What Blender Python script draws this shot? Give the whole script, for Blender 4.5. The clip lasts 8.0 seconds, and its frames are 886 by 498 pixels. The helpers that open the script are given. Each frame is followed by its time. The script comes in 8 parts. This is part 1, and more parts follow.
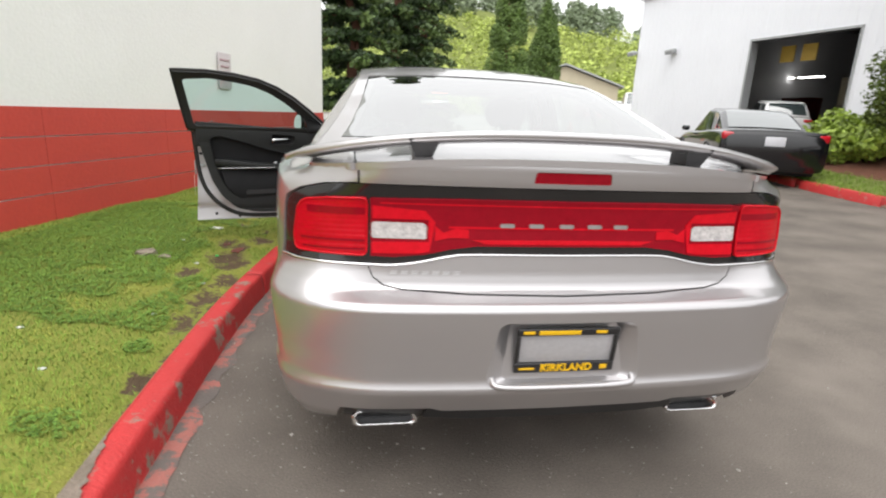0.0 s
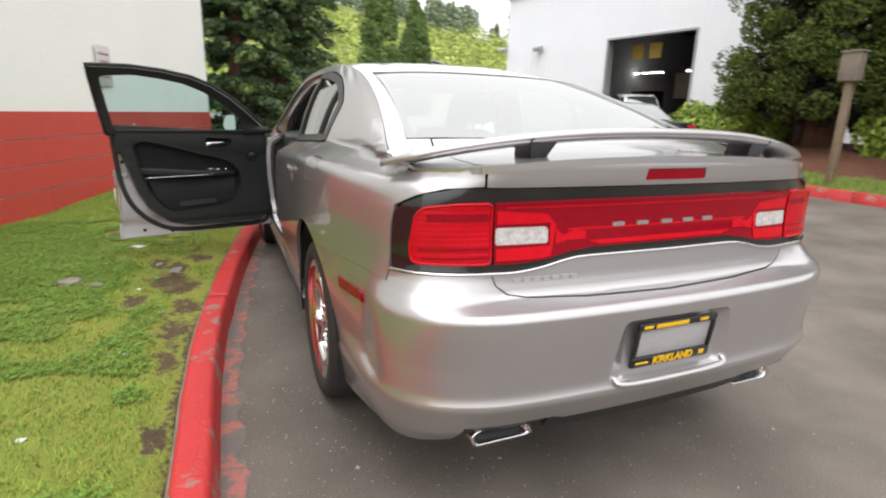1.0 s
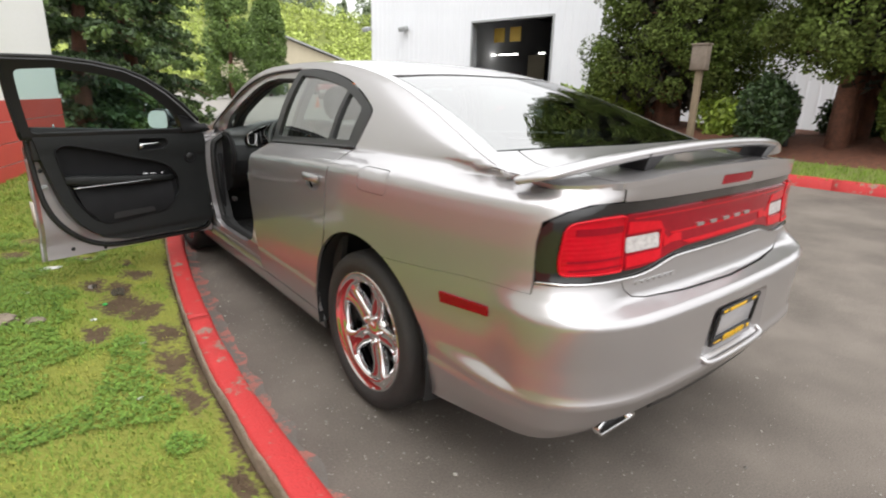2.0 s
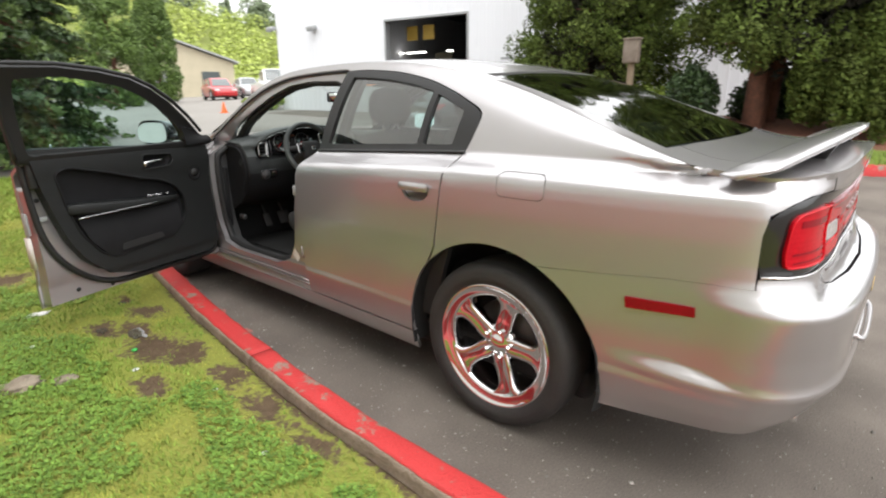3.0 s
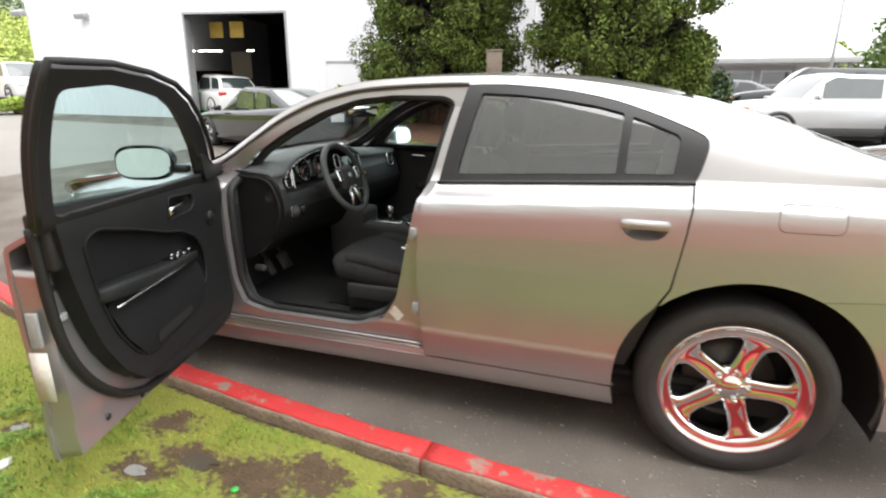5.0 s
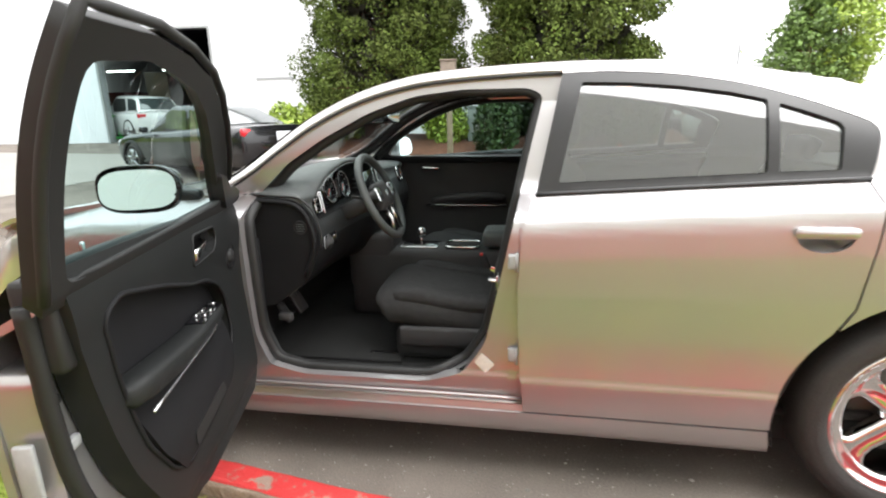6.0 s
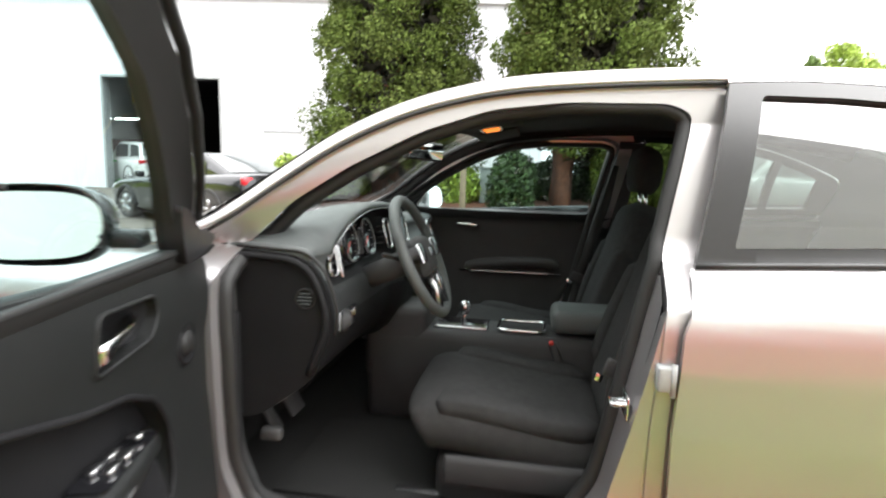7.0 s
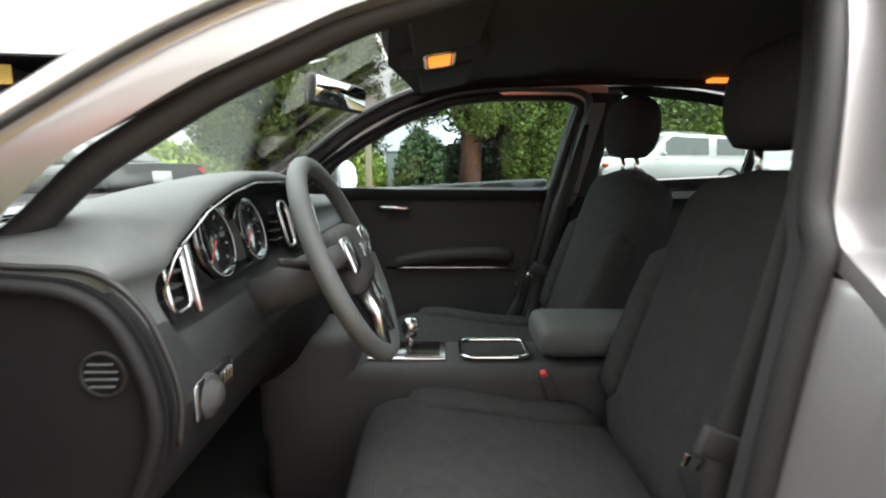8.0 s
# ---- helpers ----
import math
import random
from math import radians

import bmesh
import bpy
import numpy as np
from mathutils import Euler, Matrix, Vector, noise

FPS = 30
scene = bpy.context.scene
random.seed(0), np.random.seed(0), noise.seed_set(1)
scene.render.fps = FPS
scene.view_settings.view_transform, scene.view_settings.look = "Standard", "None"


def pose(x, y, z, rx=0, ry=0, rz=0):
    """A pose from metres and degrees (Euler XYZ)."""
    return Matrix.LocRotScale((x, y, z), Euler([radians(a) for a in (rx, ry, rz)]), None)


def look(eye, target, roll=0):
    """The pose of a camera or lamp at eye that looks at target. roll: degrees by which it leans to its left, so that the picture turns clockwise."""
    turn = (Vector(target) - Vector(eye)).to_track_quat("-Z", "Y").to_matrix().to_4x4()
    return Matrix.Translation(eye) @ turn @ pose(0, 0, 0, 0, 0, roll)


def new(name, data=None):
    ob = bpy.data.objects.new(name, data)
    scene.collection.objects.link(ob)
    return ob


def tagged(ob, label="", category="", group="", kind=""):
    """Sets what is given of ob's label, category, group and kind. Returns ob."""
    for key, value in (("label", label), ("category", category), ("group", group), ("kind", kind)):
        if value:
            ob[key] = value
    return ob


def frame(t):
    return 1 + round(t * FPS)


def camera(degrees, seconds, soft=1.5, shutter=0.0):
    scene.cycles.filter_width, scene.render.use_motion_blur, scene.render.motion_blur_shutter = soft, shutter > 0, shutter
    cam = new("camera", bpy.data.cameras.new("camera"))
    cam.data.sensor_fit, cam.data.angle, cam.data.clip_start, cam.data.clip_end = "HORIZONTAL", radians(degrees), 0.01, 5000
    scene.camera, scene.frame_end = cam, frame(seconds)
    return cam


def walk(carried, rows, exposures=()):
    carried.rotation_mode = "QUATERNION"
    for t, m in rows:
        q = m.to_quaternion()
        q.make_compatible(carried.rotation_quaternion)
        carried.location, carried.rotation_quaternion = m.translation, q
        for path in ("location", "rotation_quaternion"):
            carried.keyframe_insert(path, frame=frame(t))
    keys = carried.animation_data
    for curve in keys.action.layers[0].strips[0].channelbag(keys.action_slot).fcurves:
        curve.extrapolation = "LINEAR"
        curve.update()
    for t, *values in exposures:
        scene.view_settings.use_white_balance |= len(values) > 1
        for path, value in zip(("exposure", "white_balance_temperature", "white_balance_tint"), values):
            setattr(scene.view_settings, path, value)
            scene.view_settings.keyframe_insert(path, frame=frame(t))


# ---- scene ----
cam = camera(80.5, 8.0, soft=2.0, shutter=0.4)
PATH = [
    (0, (-0.621, -2.463, 1.264), (-0.301, -0.554, 0.762), 2.7),
    (0.5, (-0.968, -2.374, 1.272), (-0.461, -0.499, 0.795), 1.8),
    (1, (-1.264, -2.187, 1.248), (-0.496, -0.41, 0.749), 1.7),
    (1.2, (-1.389, -2.1, 1.272), (-0.507, -0.382, 0.752), 0.5),
    (2.3, (-2.132, -1.619, 1.343), (-0.861, -0.174, 0.798), 2.1),
    (2.5, (-2.237, -1.464, 1.324), (-0.932, -0.043, 0.795), 1.7),
    (3, (-2.492, -1.093, 1.336), (-1.04, 0.163, 0.775), -0.5),
    (3.5, (-2.732, -0.735, 1.387), (-1.136, 0.315, 0.794), -0.5),
    (4, (-2.832, -0.313, 1.383), (-1.139, 0.576, 0.795), -0.3),
    (4.5, (-2.876, 0.104, 1.393), (-1.117, 0.875, 0.833), 0.5),
    (5, (-2.901, 0.529, 1.403), (-1.072, 1.122, 0.854), 0.4),
    (5.2, (-2.858, 0.682, 1.386), (-1.011, 1.245, 0.866), 0.4),
    (6.3, (-2.429, 1.403, 1.296), (-0.516, 1.71, 0.798), -1.9),
    (6.5, (-2.299, 1.494, 1.26), (-0.381, 1.868, 0.833), -2.0),
    (7, (-1.945, 1.567, 1.232), (0.009, 1.905, 0.968), 1.4),
    (7.5, (-1.597, 1.654, 1.143), (0.392, 1.744, 0.958), 0.1),
    (8, (-1.32, 1.744, 1.157), (0.657, 1.718, 0.854), -0.0),
]
EXPOSURES = [(0, 0.02), (2.5, 0.15), (3.5, 0.38), (4.5, 0.55), (5.2, 0.62), (6.5, 1.28), (7.0, 1.38), (7.5, 1.58), (8, 1.68)]
walk(cam, [(t, look(eye, target, roll)) for t, eye, target, roll in PATH], EXPOSURES)

# ---- world and sun: bright overcast ----
world = bpy.data.worlds.new("sky")
scene.world = world
world.use_nodes = True
wt = world.node_tree
wt.nodes.clear()
sky = wt.nodes.new("ShaderNodeTexSky")
sky.sky_type = "NISHITA"
sky.sun_disc = False
sky.sun_elevation = radians(58)
sky.sun_rotation = radians(200)
sky.air_density, sky.dust_density = 1.0, 4.0
pale = wt.nodes.new("ShaderNodeHueSaturation")
pale.inputs["Saturation"].default_value = 0.12
bg = wt.nodes.new("ShaderNodeBackground")
bg.inputs["Strength"].default_value = 1.0
wo = wt.nodes.new("ShaderNodeOutputWorld")
wt.links.new(sky.outputs[0], pale.inputs["Color"])
# a thin cloud cover, brighter overhead than at the horizon
pale.inputs["Value"].default_value = 0.12
wc = wt.nodes.new("ShaderNodeTexCoord")
ws = wt.nodes.new("ShaderNodeSeparateXYZ")
wt.links.new(wc.outputs["Generated"], ws.inputs[0])
cloud = wt.nodes.new("ShaderNodeMapRange")
cloud.inputs["From Min"].default_value, cloud.inputs["From Max"].default_value = 0.0, 1.0
cloud.inputs["To Min"].default_value, cloud.inputs["To Max"].default_value = 0.75, 2.0
wt.links.new(ws.outputs["Z"], cloud.inputs["Value"])
cover = wt.nodes.new("ShaderNodeVectorMath")
cover.operation = "ADD"
wt.links.new(pale.outputs[0], cover.inputs[0])
wt.links.new(cloud.outputs[0], cover.inputs[1])
wt.links.new(cover.outputs[0], bg.inputs["Color"])
wt.links.new(bg.outputs[0], wo.inputs["Surface"])
sun = bpy.data.lights.new("sun", "SUN")
sun.energy, sun.angle, sun.color = 0.5, radians(50), (1.0, 0.97, 0.92)
sun_ob = new("sun", sun)
sun_ob.matrix_world = look((0, 0, 30), (6, 9, 0))


# ---- materials ----
def mat(name, col, rough=0.6, metal=0.0, col2=None, scale=6.0, bump=0.0, bscale=80.0, coat=0.0, spread=0.5, per="", spec=0.5, detail=6.0):
    """A surface whose colour drifts between col and col2 at two sizes, with fine relief."""
    m = bpy.data.materials.new(name)
    m.use_nodes = True
    t = m.node_tree
    b = t.nodes["Principled BSDF"]
    b.inputs["Roughness"].default_value = rough
    b.inputs["Metallic"].default_value = metal
    b.inputs["Coat Weight"].default_value = coat
    b.inputs["Coat Roughness"].default_value = 0.04
    b.inputs["Specular IOR Level"].default_value = spec
    tc = t.nodes.new("ShaderNodeTexCoord")
    c2 = col2 or tuple(v * 0.8 for v in col)
    big = t.nodes.new("ShaderNodeTexNoise")
    big.inputs["Scale"].default_value, big.inputs["Detail"].default_value = scale, detail
    fine = t.nodes.new("ShaderNodeTexNoise")
    fine.inputs["Scale"].default_value, fine.inputs["Detail"].default_value = bscale, 4.0
    add = t.nodes.new("ShaderNodeMath")
    add.operation = "MULTIPLY_ADD"
    add.inputs[1].default_value, add.inputs[2].default_value = 0.45, 0.0
    sm = t.nodes.new("ShaderNodeMath")
    sm.operation = "MULTIPLY_ADD"
    sm.inputs[1].default_value = 0.55
    ramp = t.nodes.new("ShaderNodeValToRGB")
    ramp.color_ramp.elements[0].position, ramp.color_ramp.elements[1].position = 0.5 - spread * 0.4, 0.5 + spread * 0.4
    ramp.color_ramp.elements[0].color, ramp.color_ramp.elements[1].color = (*c2, 1), (*col, 1)
    t.links.new(tc.outputs["Object"], big.inputs["Vector"])
    t.links.new(tc.outputs["Object"], fine.inputs["Vector"])
    t.links.new(fine.outputs["Fac"], add.inputs[0])
    t.links.new(big.outputs["Fac"], sm.inputs[0])
    t.links.new(add.outputs[0], sm.inputs[2])
    t.links.new(sm.outputs[0], ramp.inputs["Fac"])
    out = ramp.outputs["Color"]
    if per:
        src = t.nodes.new("ShaderNodeNewGeometry") if per == "island" else t.nodes.new("ShaderNodeObjectInfo")
        mr = t.nodes.new("ShaderNodeMapRange")
        mr.inputs["To Min"].default_value, mr.inputs["To Max"].default_value = 0.55, 1.45
        hs = t.nodes.new("ShaderNodeHueSaturation")
        t.links.new(src.outputs["Random Per Island" if per == "island" else "Random"], mr.inputs["Value"])
        t.links.new(mr.outputs[0], hs.inputs["Value"])
        t.links.new(out, hs.inputs["Color"])
        out = hs.outputs["Color"]
    t.links.new(out, b.inputs["Base Color"])
    if bump:
        bp = t.nodes.new("ShaderNodeBump")
        bp.inputs["Strength"].default_value, bp.inputs["Distance"].default_value = min(1.0, bump), 0.01 * max(1.0, bump)
        t.links.new(fine.outputs["Fac"], bp.inputs["Height"])
        t.links.new(bp.outputs[0], b.inputs["Normal"])
    return m


def glass(name, tint, rough=0.0, base=0.07, power=3.2):
    """A thin pane: clear tinted see-through under a glossy face."""
    m = bpy.data.materials.new(name)
    m.use_nodes = True
    t = m.node_tree
    t.nodes.clear()
    o = t.nodes.new("ShaderNodeOutputMaterial")
    tr = t.nodes.new("ShaderNodeBsdfTransparent")
    tr.inputs["Color"].default_value = (*tint, 1)
    gl = t.nodes.new("ShaderNodeBsdfGlossy")
    gl.inputs["Roughness"].default_value = rough
    lw = t.nodes.new("ShaderNodeLayerWeight")
    lw.inputs["Blend"].default_value = 0.5
    pw = t.nodes.new("ShaderNodeMath")
    pw.operation = "POWER"
    pw.inputs[1].default_value = power
    fr = t.nodes.new("ShaderNodeMath")
    fr.operation = "MULTIPLY_ADD"
    fr.inputs[1].default_value, fr.inputs[2].default_value = 0.97 - base, base
    t.links.new(lw.outputs["Facing"], pw.inputs[0])
    t.links.new(pw.outputs[0], fr.inputs[0])
    mx = t.nodes.new("ShaderNodeMixShader")
    t.links.new(fr.outputs[0], mx.inputs["Fac"])
    t.links.new(tr.outputs[0], mx.inputs[1])
    t.links.new(gl.outputs[0], mx.inputs[2])
    t.links.new(mx.outputs[0], o.inputs["Surface"])
    return m


def lamp_mat(name, col, power):
    m = bpy.data.materials.new(name)
    m.use_nodes = True
    b = m.node_tree.nodes["Principled BSDF"]
    b.inputs["Base Color"].default_value = (*col, 1)
    b.inputs["Emission Color"].default_value = (*col, 1)
    b.inputs["Emission Strength"].default_value = power
    return m


M_ASPHALT = mat("asphalt", (0.205, 0.178, 0.154), 0.95, col2=(0.105, 0.091, 0.079), scale=1.6, bump=0.6, bscale=150, spread=0.34, spec=0.2)
M_TURF = mat("turf", (0.20, 0.26, 0.045), 0.95, col2=(0.13, 0.13, 0.04), scale=2.2, bump=1.5, bscale=70)
M_BLADE = mat("grass_blade", (0.225, 0.325, 0.050), 0.7, col2=(0.14, 0.225, 0.035), scale=2.4, per="island", spec=0.25)
M_CLOVER = mat("clover_leaf", (0.17, 0.285, 0.045), 0.65, col2=(0.105, 0.195, 0.03), scale=4, per="island", spec=0.25)
M_BLADE_DRY = mat("dry_blade", (0.38, 0.365, 0.075), 0.8, col2=(0.26, 0.285, 0.052), scale=3, per="island", spec=0.2)
M_KERB_RED = mat("red_kerb_paint", (0.52, 0.045, 0.04), 0.55, col2=(0.36, 0.05, 0.04), scale=5, bump=0.6, bscale=90)
M_CONCRETE = mat("concrete", (0.27, 0.22, 0.18), 0.9, col2=(0.15, 0.12, 0.09), scale=7, bump=0.8, bscale=80)
M_WALL_WHITE = mat("white_masonry_paint", (0.86, 0.86, 0.83), 0.7, col2=(0.80, 0.80, 0.77), scale=1.2, bump=0.35, bscale=30)
M_WALL_RED = mat("red_masonry_paint", (0.56, 0.06, 0.04), 0.6, col2=(0.47, 0.052, 0.04), scale=1.6, bump=0.35, bscale=30)
M_SIDING = mat("white_metal_siding", (0.78, 0.79, 0.82), 0.45, col2=(0.72, 0.73, 0.76), scale=0.6, bump=0.05)
# near-black that carries the gloom of unlit places in its colour
M_DARK = mat("unlit_black", (0.02, 0.02, 0.021), 0.9, scale=3)
M_MULCH = mat("bark_mulch", (0.20, 0.075, 0.04), 0.95, col2=(0.09, 0.04, 0.025), scale=12, bump=1.5, bscale=40)
M_BARK = mat("red_bark", (0.20, 0.085, 0.05), 0.9, col2=(0.08, 0.04, 0.03), scale=6, bump=1.5, bscale=25)
M_LEAF_DARK = mat("conifer_foliage", (0.045, 0.085, 0.02), 0.6, col2=(0.022, 0.045, 0.012), scale=1.2, per="island")
M_LEAF_MID = mat("arborvitae_foliage", (0.135, 0.215, 0.04), 0.6, col2=(0.06, 0.105, 0.02), scale=1.0, per="island")
M_LEAF_TIP = mat("pale_pine_tips", (0.12, 0.18, 0.045), 0.6, col2=(0.07, 0.12, 0.03), scale=1.2, per="island")
# near-black leaves: the shade inside the crowns is put into their colour
M_LEAF_INNER = mat("shade_inner_foliage", (0.035, 0.030, 0.018), 0.9, col2=(0.02, 0.022, 0.012), scale=3, per="island")
M_LEAF_CEDAR = mat("cypress_foliage", (0.115, 0.172, 0.032), 0.75, col2=(0.060, 0.066, 0.020), scale=1.6, per="island", spec=0.15)
M_LEAF_LIGHT = mat("laurel_foliage", (0.34, 0.44, 0.06), 0.5, col2=(0.20, 0.29, 0.045), scale=1.5, per="island")
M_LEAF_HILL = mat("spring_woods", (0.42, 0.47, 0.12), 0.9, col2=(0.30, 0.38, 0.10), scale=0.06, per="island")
# distance haze is mixed into this pale grey-green
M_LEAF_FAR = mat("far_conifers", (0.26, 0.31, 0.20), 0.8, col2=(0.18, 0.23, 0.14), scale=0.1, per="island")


def worn(name, col, under, scale=4.0, amount=0.42):
    """Paint that has flaked to what lies under it in irregular spots."""
    m = mat(name, col, 0.6, col2=tuple(v * 0.78 for v in col), scale=5, bump=0.6, bscale=90)
    t = m.node_tree
    b = t.nodes["Principled BSDF"]
    src = b.inputs["Base Color"].links[0].from_socket
    tc = t.nodes.new("ShaderNodeTexCoord")
    n = t.nodes.new("ShaderNodeTexNoise")
    n.inputs["Scale"].default_value, n.inputs["Detail"].default_value, n.inputs["Roughness"].default_value = scale, 8.0, 0.7
    r = t.nodes.new("ShaderNodeValToRGB")
    r.color_ramp.elements[0].position, r.color_ramp.elements[1].position = amount - 0.03, amount + 0.03
    mx = t.nodes.new("ShaderNodeMix")
    mx.data_type = "RGBA"
    t.links.new(tc.outputs["Object"], n.inputs["Vector"])
    t.links.new(n.outputs["Fac"], r.inputs["Fac"])
    t.links.new(r.outputs["Color"], mx.inputs["Factor"])
    mx.inputs["A"].default_value = (*under, 1)
    t.links.new(src, mx.inputs["B"])
    t.links.new(mx.outputs["Result"], b.inputs["Base Color"])
    return m


M_KERB_RED = worn("worn_red_kerb_paint", (0.56, 0.035, 0.035), (0.27, 0.19, 0.15), 7.0, 0.405)
M_OVERSPRAY = worn("paint_traces", (0.155, 0.138, 0.123), (0.36, 0.13, 0.105), 9.0, 0.47)
M_RUBBER = mat("tyre_rubber", (0.022, 0.021, 0.021), 0.75, col2=(0.035, 0.033, 0.03), scale=14, bump=0.3, bscale=120)


# ---- building helpers ----
def mesh_ob(name, bm, material, parent=None, label="", smooth=True):
    me = bpy.data.meshes.new(name)
    bm.normal_update()
    lay = bm.verts.layers.float_vector.get("face_turn")
    turn = [tuple(v[lay]) for v in bm.verts] if lay else None
    bm.to_mesh(me)
    bm.free()
    if smooth:
        me.polygons.foreach_set("use_smooth", [True] * len(me.polygons))
        if turn:
            me.normals_split_custom_set_from_vertices(turn)
    me.materials.append(material)
    ob = new(name, me)
    if parent:
        ob.parent = parent
    if label:
        tagged(ob, label)
    return ob


def part(name, bm, material, parent, label="", smooth=True):
    return mesh_ob(name, bm, material, parent, label, smooth)


def raw_ob(name, verts, faces, material, parent=None, smooth=False):
    """A mesh straight from number arrays, for things of very many small faces."""
    me = bpy.data.meshes.new(name)
    me.from_pydata(np.asarray(verts).tolist(), [], np.asarray(faces).tolist())
    if smooth:
        me.polygons.foreach_set("use_smooth", [True] * len(me.polygons))
    me.materials.append(material)
    ob = new(name, me)
    if parent:
        ob.parent = parent
    return ob


def thing(name, m, label, category, group="", kind=""):
    ob = new(name)
    ob.empty_display_size = 0.1
    ob.matrix_basis = m
    return tagged(ob, label, category, group, kind)


def box(bm, c, s, bevel=0.0, m=None, seg=2):
    """A box of size s round c, with rounded edges."""
    r = bmesh.ops.create_cube(bm, size=1.0)
    vs = r["verts"]
    bmesh.ops.scale(bm, verts=vs, vec=s)
    if bevel:
        es = list({e for v in vs for e in v.link_edges})
        g = bmesh.ops.bevel(bm, geom=es, offset=bevel, segments=seg, profile=0.5, affect="EDGES", clamp_overlap=True)
        vs = list({v for f in g["faces"] for v in f.verts} | {v for v in vs if v.is_valid})
    if m is not None:
        bmesh.ops.transform(bm, matrix=m, verts=vs)
    bmesh.ops.translate(bm, verts=vs, vec=c)
    return vs


def boxed(c, s, bevel=0.0, m=None, seg=2):
    bm = bmesh.new()
    box(bm, c, s, bevel, m, seg)
    return bm


def spline(pts, n):
    """n points along a smooth line through pts, ends included."""
    p = np.array(pts, float)
    q = np.vstack([2 * p[0] - p[1], p, 2 * p[-1] - p[-2]])
    out = []
    for k in np.linspace(0, len(p) - 1, n):
        i = min(int(k), len(p) - 2)
        t = k - i
        a, b, c, d = q[i], q[i + 1], q[i + 2], q[i + 3]
        out.append(0.5 * ((2 * b) + (c - a) * t + (2 * a - 5 * b + 4 * c - d) * t * t + (3 * b - a - 3 * c + d) * t**3))
    return np.array(out)


def tube(bm, pts, r, seg=8, closed=False, caps=True):
    """A round bar along pts; r one radius or one a point."""
    pts = [Vector(p) for p in pts]
    n = len(pts)
    rs = [r] * n if isinstance(r, (int, float)) else list(r)
    rings = []
    up = None
    for i, p in enumerate(pts):
        if closed:
            d = pts[(i + 1) % n] - pts[i - 1]
        else:
            d = pts[min(i + 1, n - 1)] - pts[max(i - 1, 0)]
        d.normalize()
        if up is None:
            up = Vector((0, 0, 1)) if abs(d.z) < 0.9 else Vector((1, 0, 0))
        side = d.cross(up).normalized()
        up = side.cross(d).normalized()
        rings.append([bm.verts.new(p + rs[i] * (math.cos(a) * side + math.sin(a) * up)) for a in (2 * math.pi * k / seg for k in range(seg))])
    for i in range(n if closed else n - 1):
        a, b = rings[i], rings[(i + 1) % n]
        for k in range(seg):
            bm.faces.new((a[k], a[(k + 1) % seg], b[(k + 1) % seg], b[k]))
    if caps and not closed:
        bm.faces.new(rings[0][::-1])
        bm.faces.new(rings[-1])
    return bm


def tubed(pts, r, seg=8, closed=False):
    return tube(bmesh.new(), pts, r, seg, closed)


def revolve(bm, prof, m, seg=32, a0=0.0, a1=2 * math.pi):
    """prof: (radius, height) round the local z, placed by m."""
    full = abs(a1 - a0 - 2 * math.pi) < 1e-6
    n = seg if full else seg + 1
    rings = []
    for k in range(n):
        a = a0 + (a1 - a0) * k / seg
        rings.append([bm.verts.new(m @ Vector((r * math.cos(a), r * math.sin(a), h))) for r, h in prof])
    for k in range(seg):
        a, b = rings[k], rings[(k + 1) % n]
        for i in range(len(prof) - 1):
            bm.faces.new((a[i], b[i], b[i + 1], a[i + 1]))
    bmesh.ops.remove_doubles(bm, verts=bm.verts, dist=1e-5)
    return bm


def revolved(prof, m, seg=32):
    return revolve(bmesh.new(), prof, m, seg)


def inside(poly, x, y):
    p = np.asarray(poly)
    a, b = p, np.roll(p, -1, 0)
    c = ((a[:, 1] > y) != (b[:, 1] > y)) & (x < (b[:, 0] - a[:, 0]) * (y - a[:, 1]) / (b[:, 1] - a[:, 1] + 1e-12) + a[:, 0])
    return c.sum() % 2 == 1


def dense(poly, step, closed=True):
    out = []
    n = len(poly)
    for i in range(n if closed else n - 1):
        a, b = np.array(poly[i], float), np.array(poly[(i + 1) % n], float)
        k = max(1, int(np.ceil(np.linalg.norm(b - a) / step)))
        out += [tuple(a + (b - a) * j / k) for j in range(k)]
    if not closed:
        out.append(tuple(poly[-1]))
    return out


def rounded(poly, r, seg=5):
    """A polygon with its corners cut round by r."""
    out = []
    n = len(poly)
    for i in range(n):
        a, b, c = (np.array(poly[j % n], float) for j in (i - 1, i, i + 1))
        u, v = a - b, c - b
        lu, lv = np.linalg.norm(u), np.linalg.norm(v)
        k = min(r, lu * 0.45, lv * 0.45)
        p, q = b + u / lu * k, b + v / lv * k
        out += [tuple((1 - t) ** 2 * p + 2 * t * (1 - t) * b + t * t * q) for t in np.linspace(0, 1, seg)]
    return out


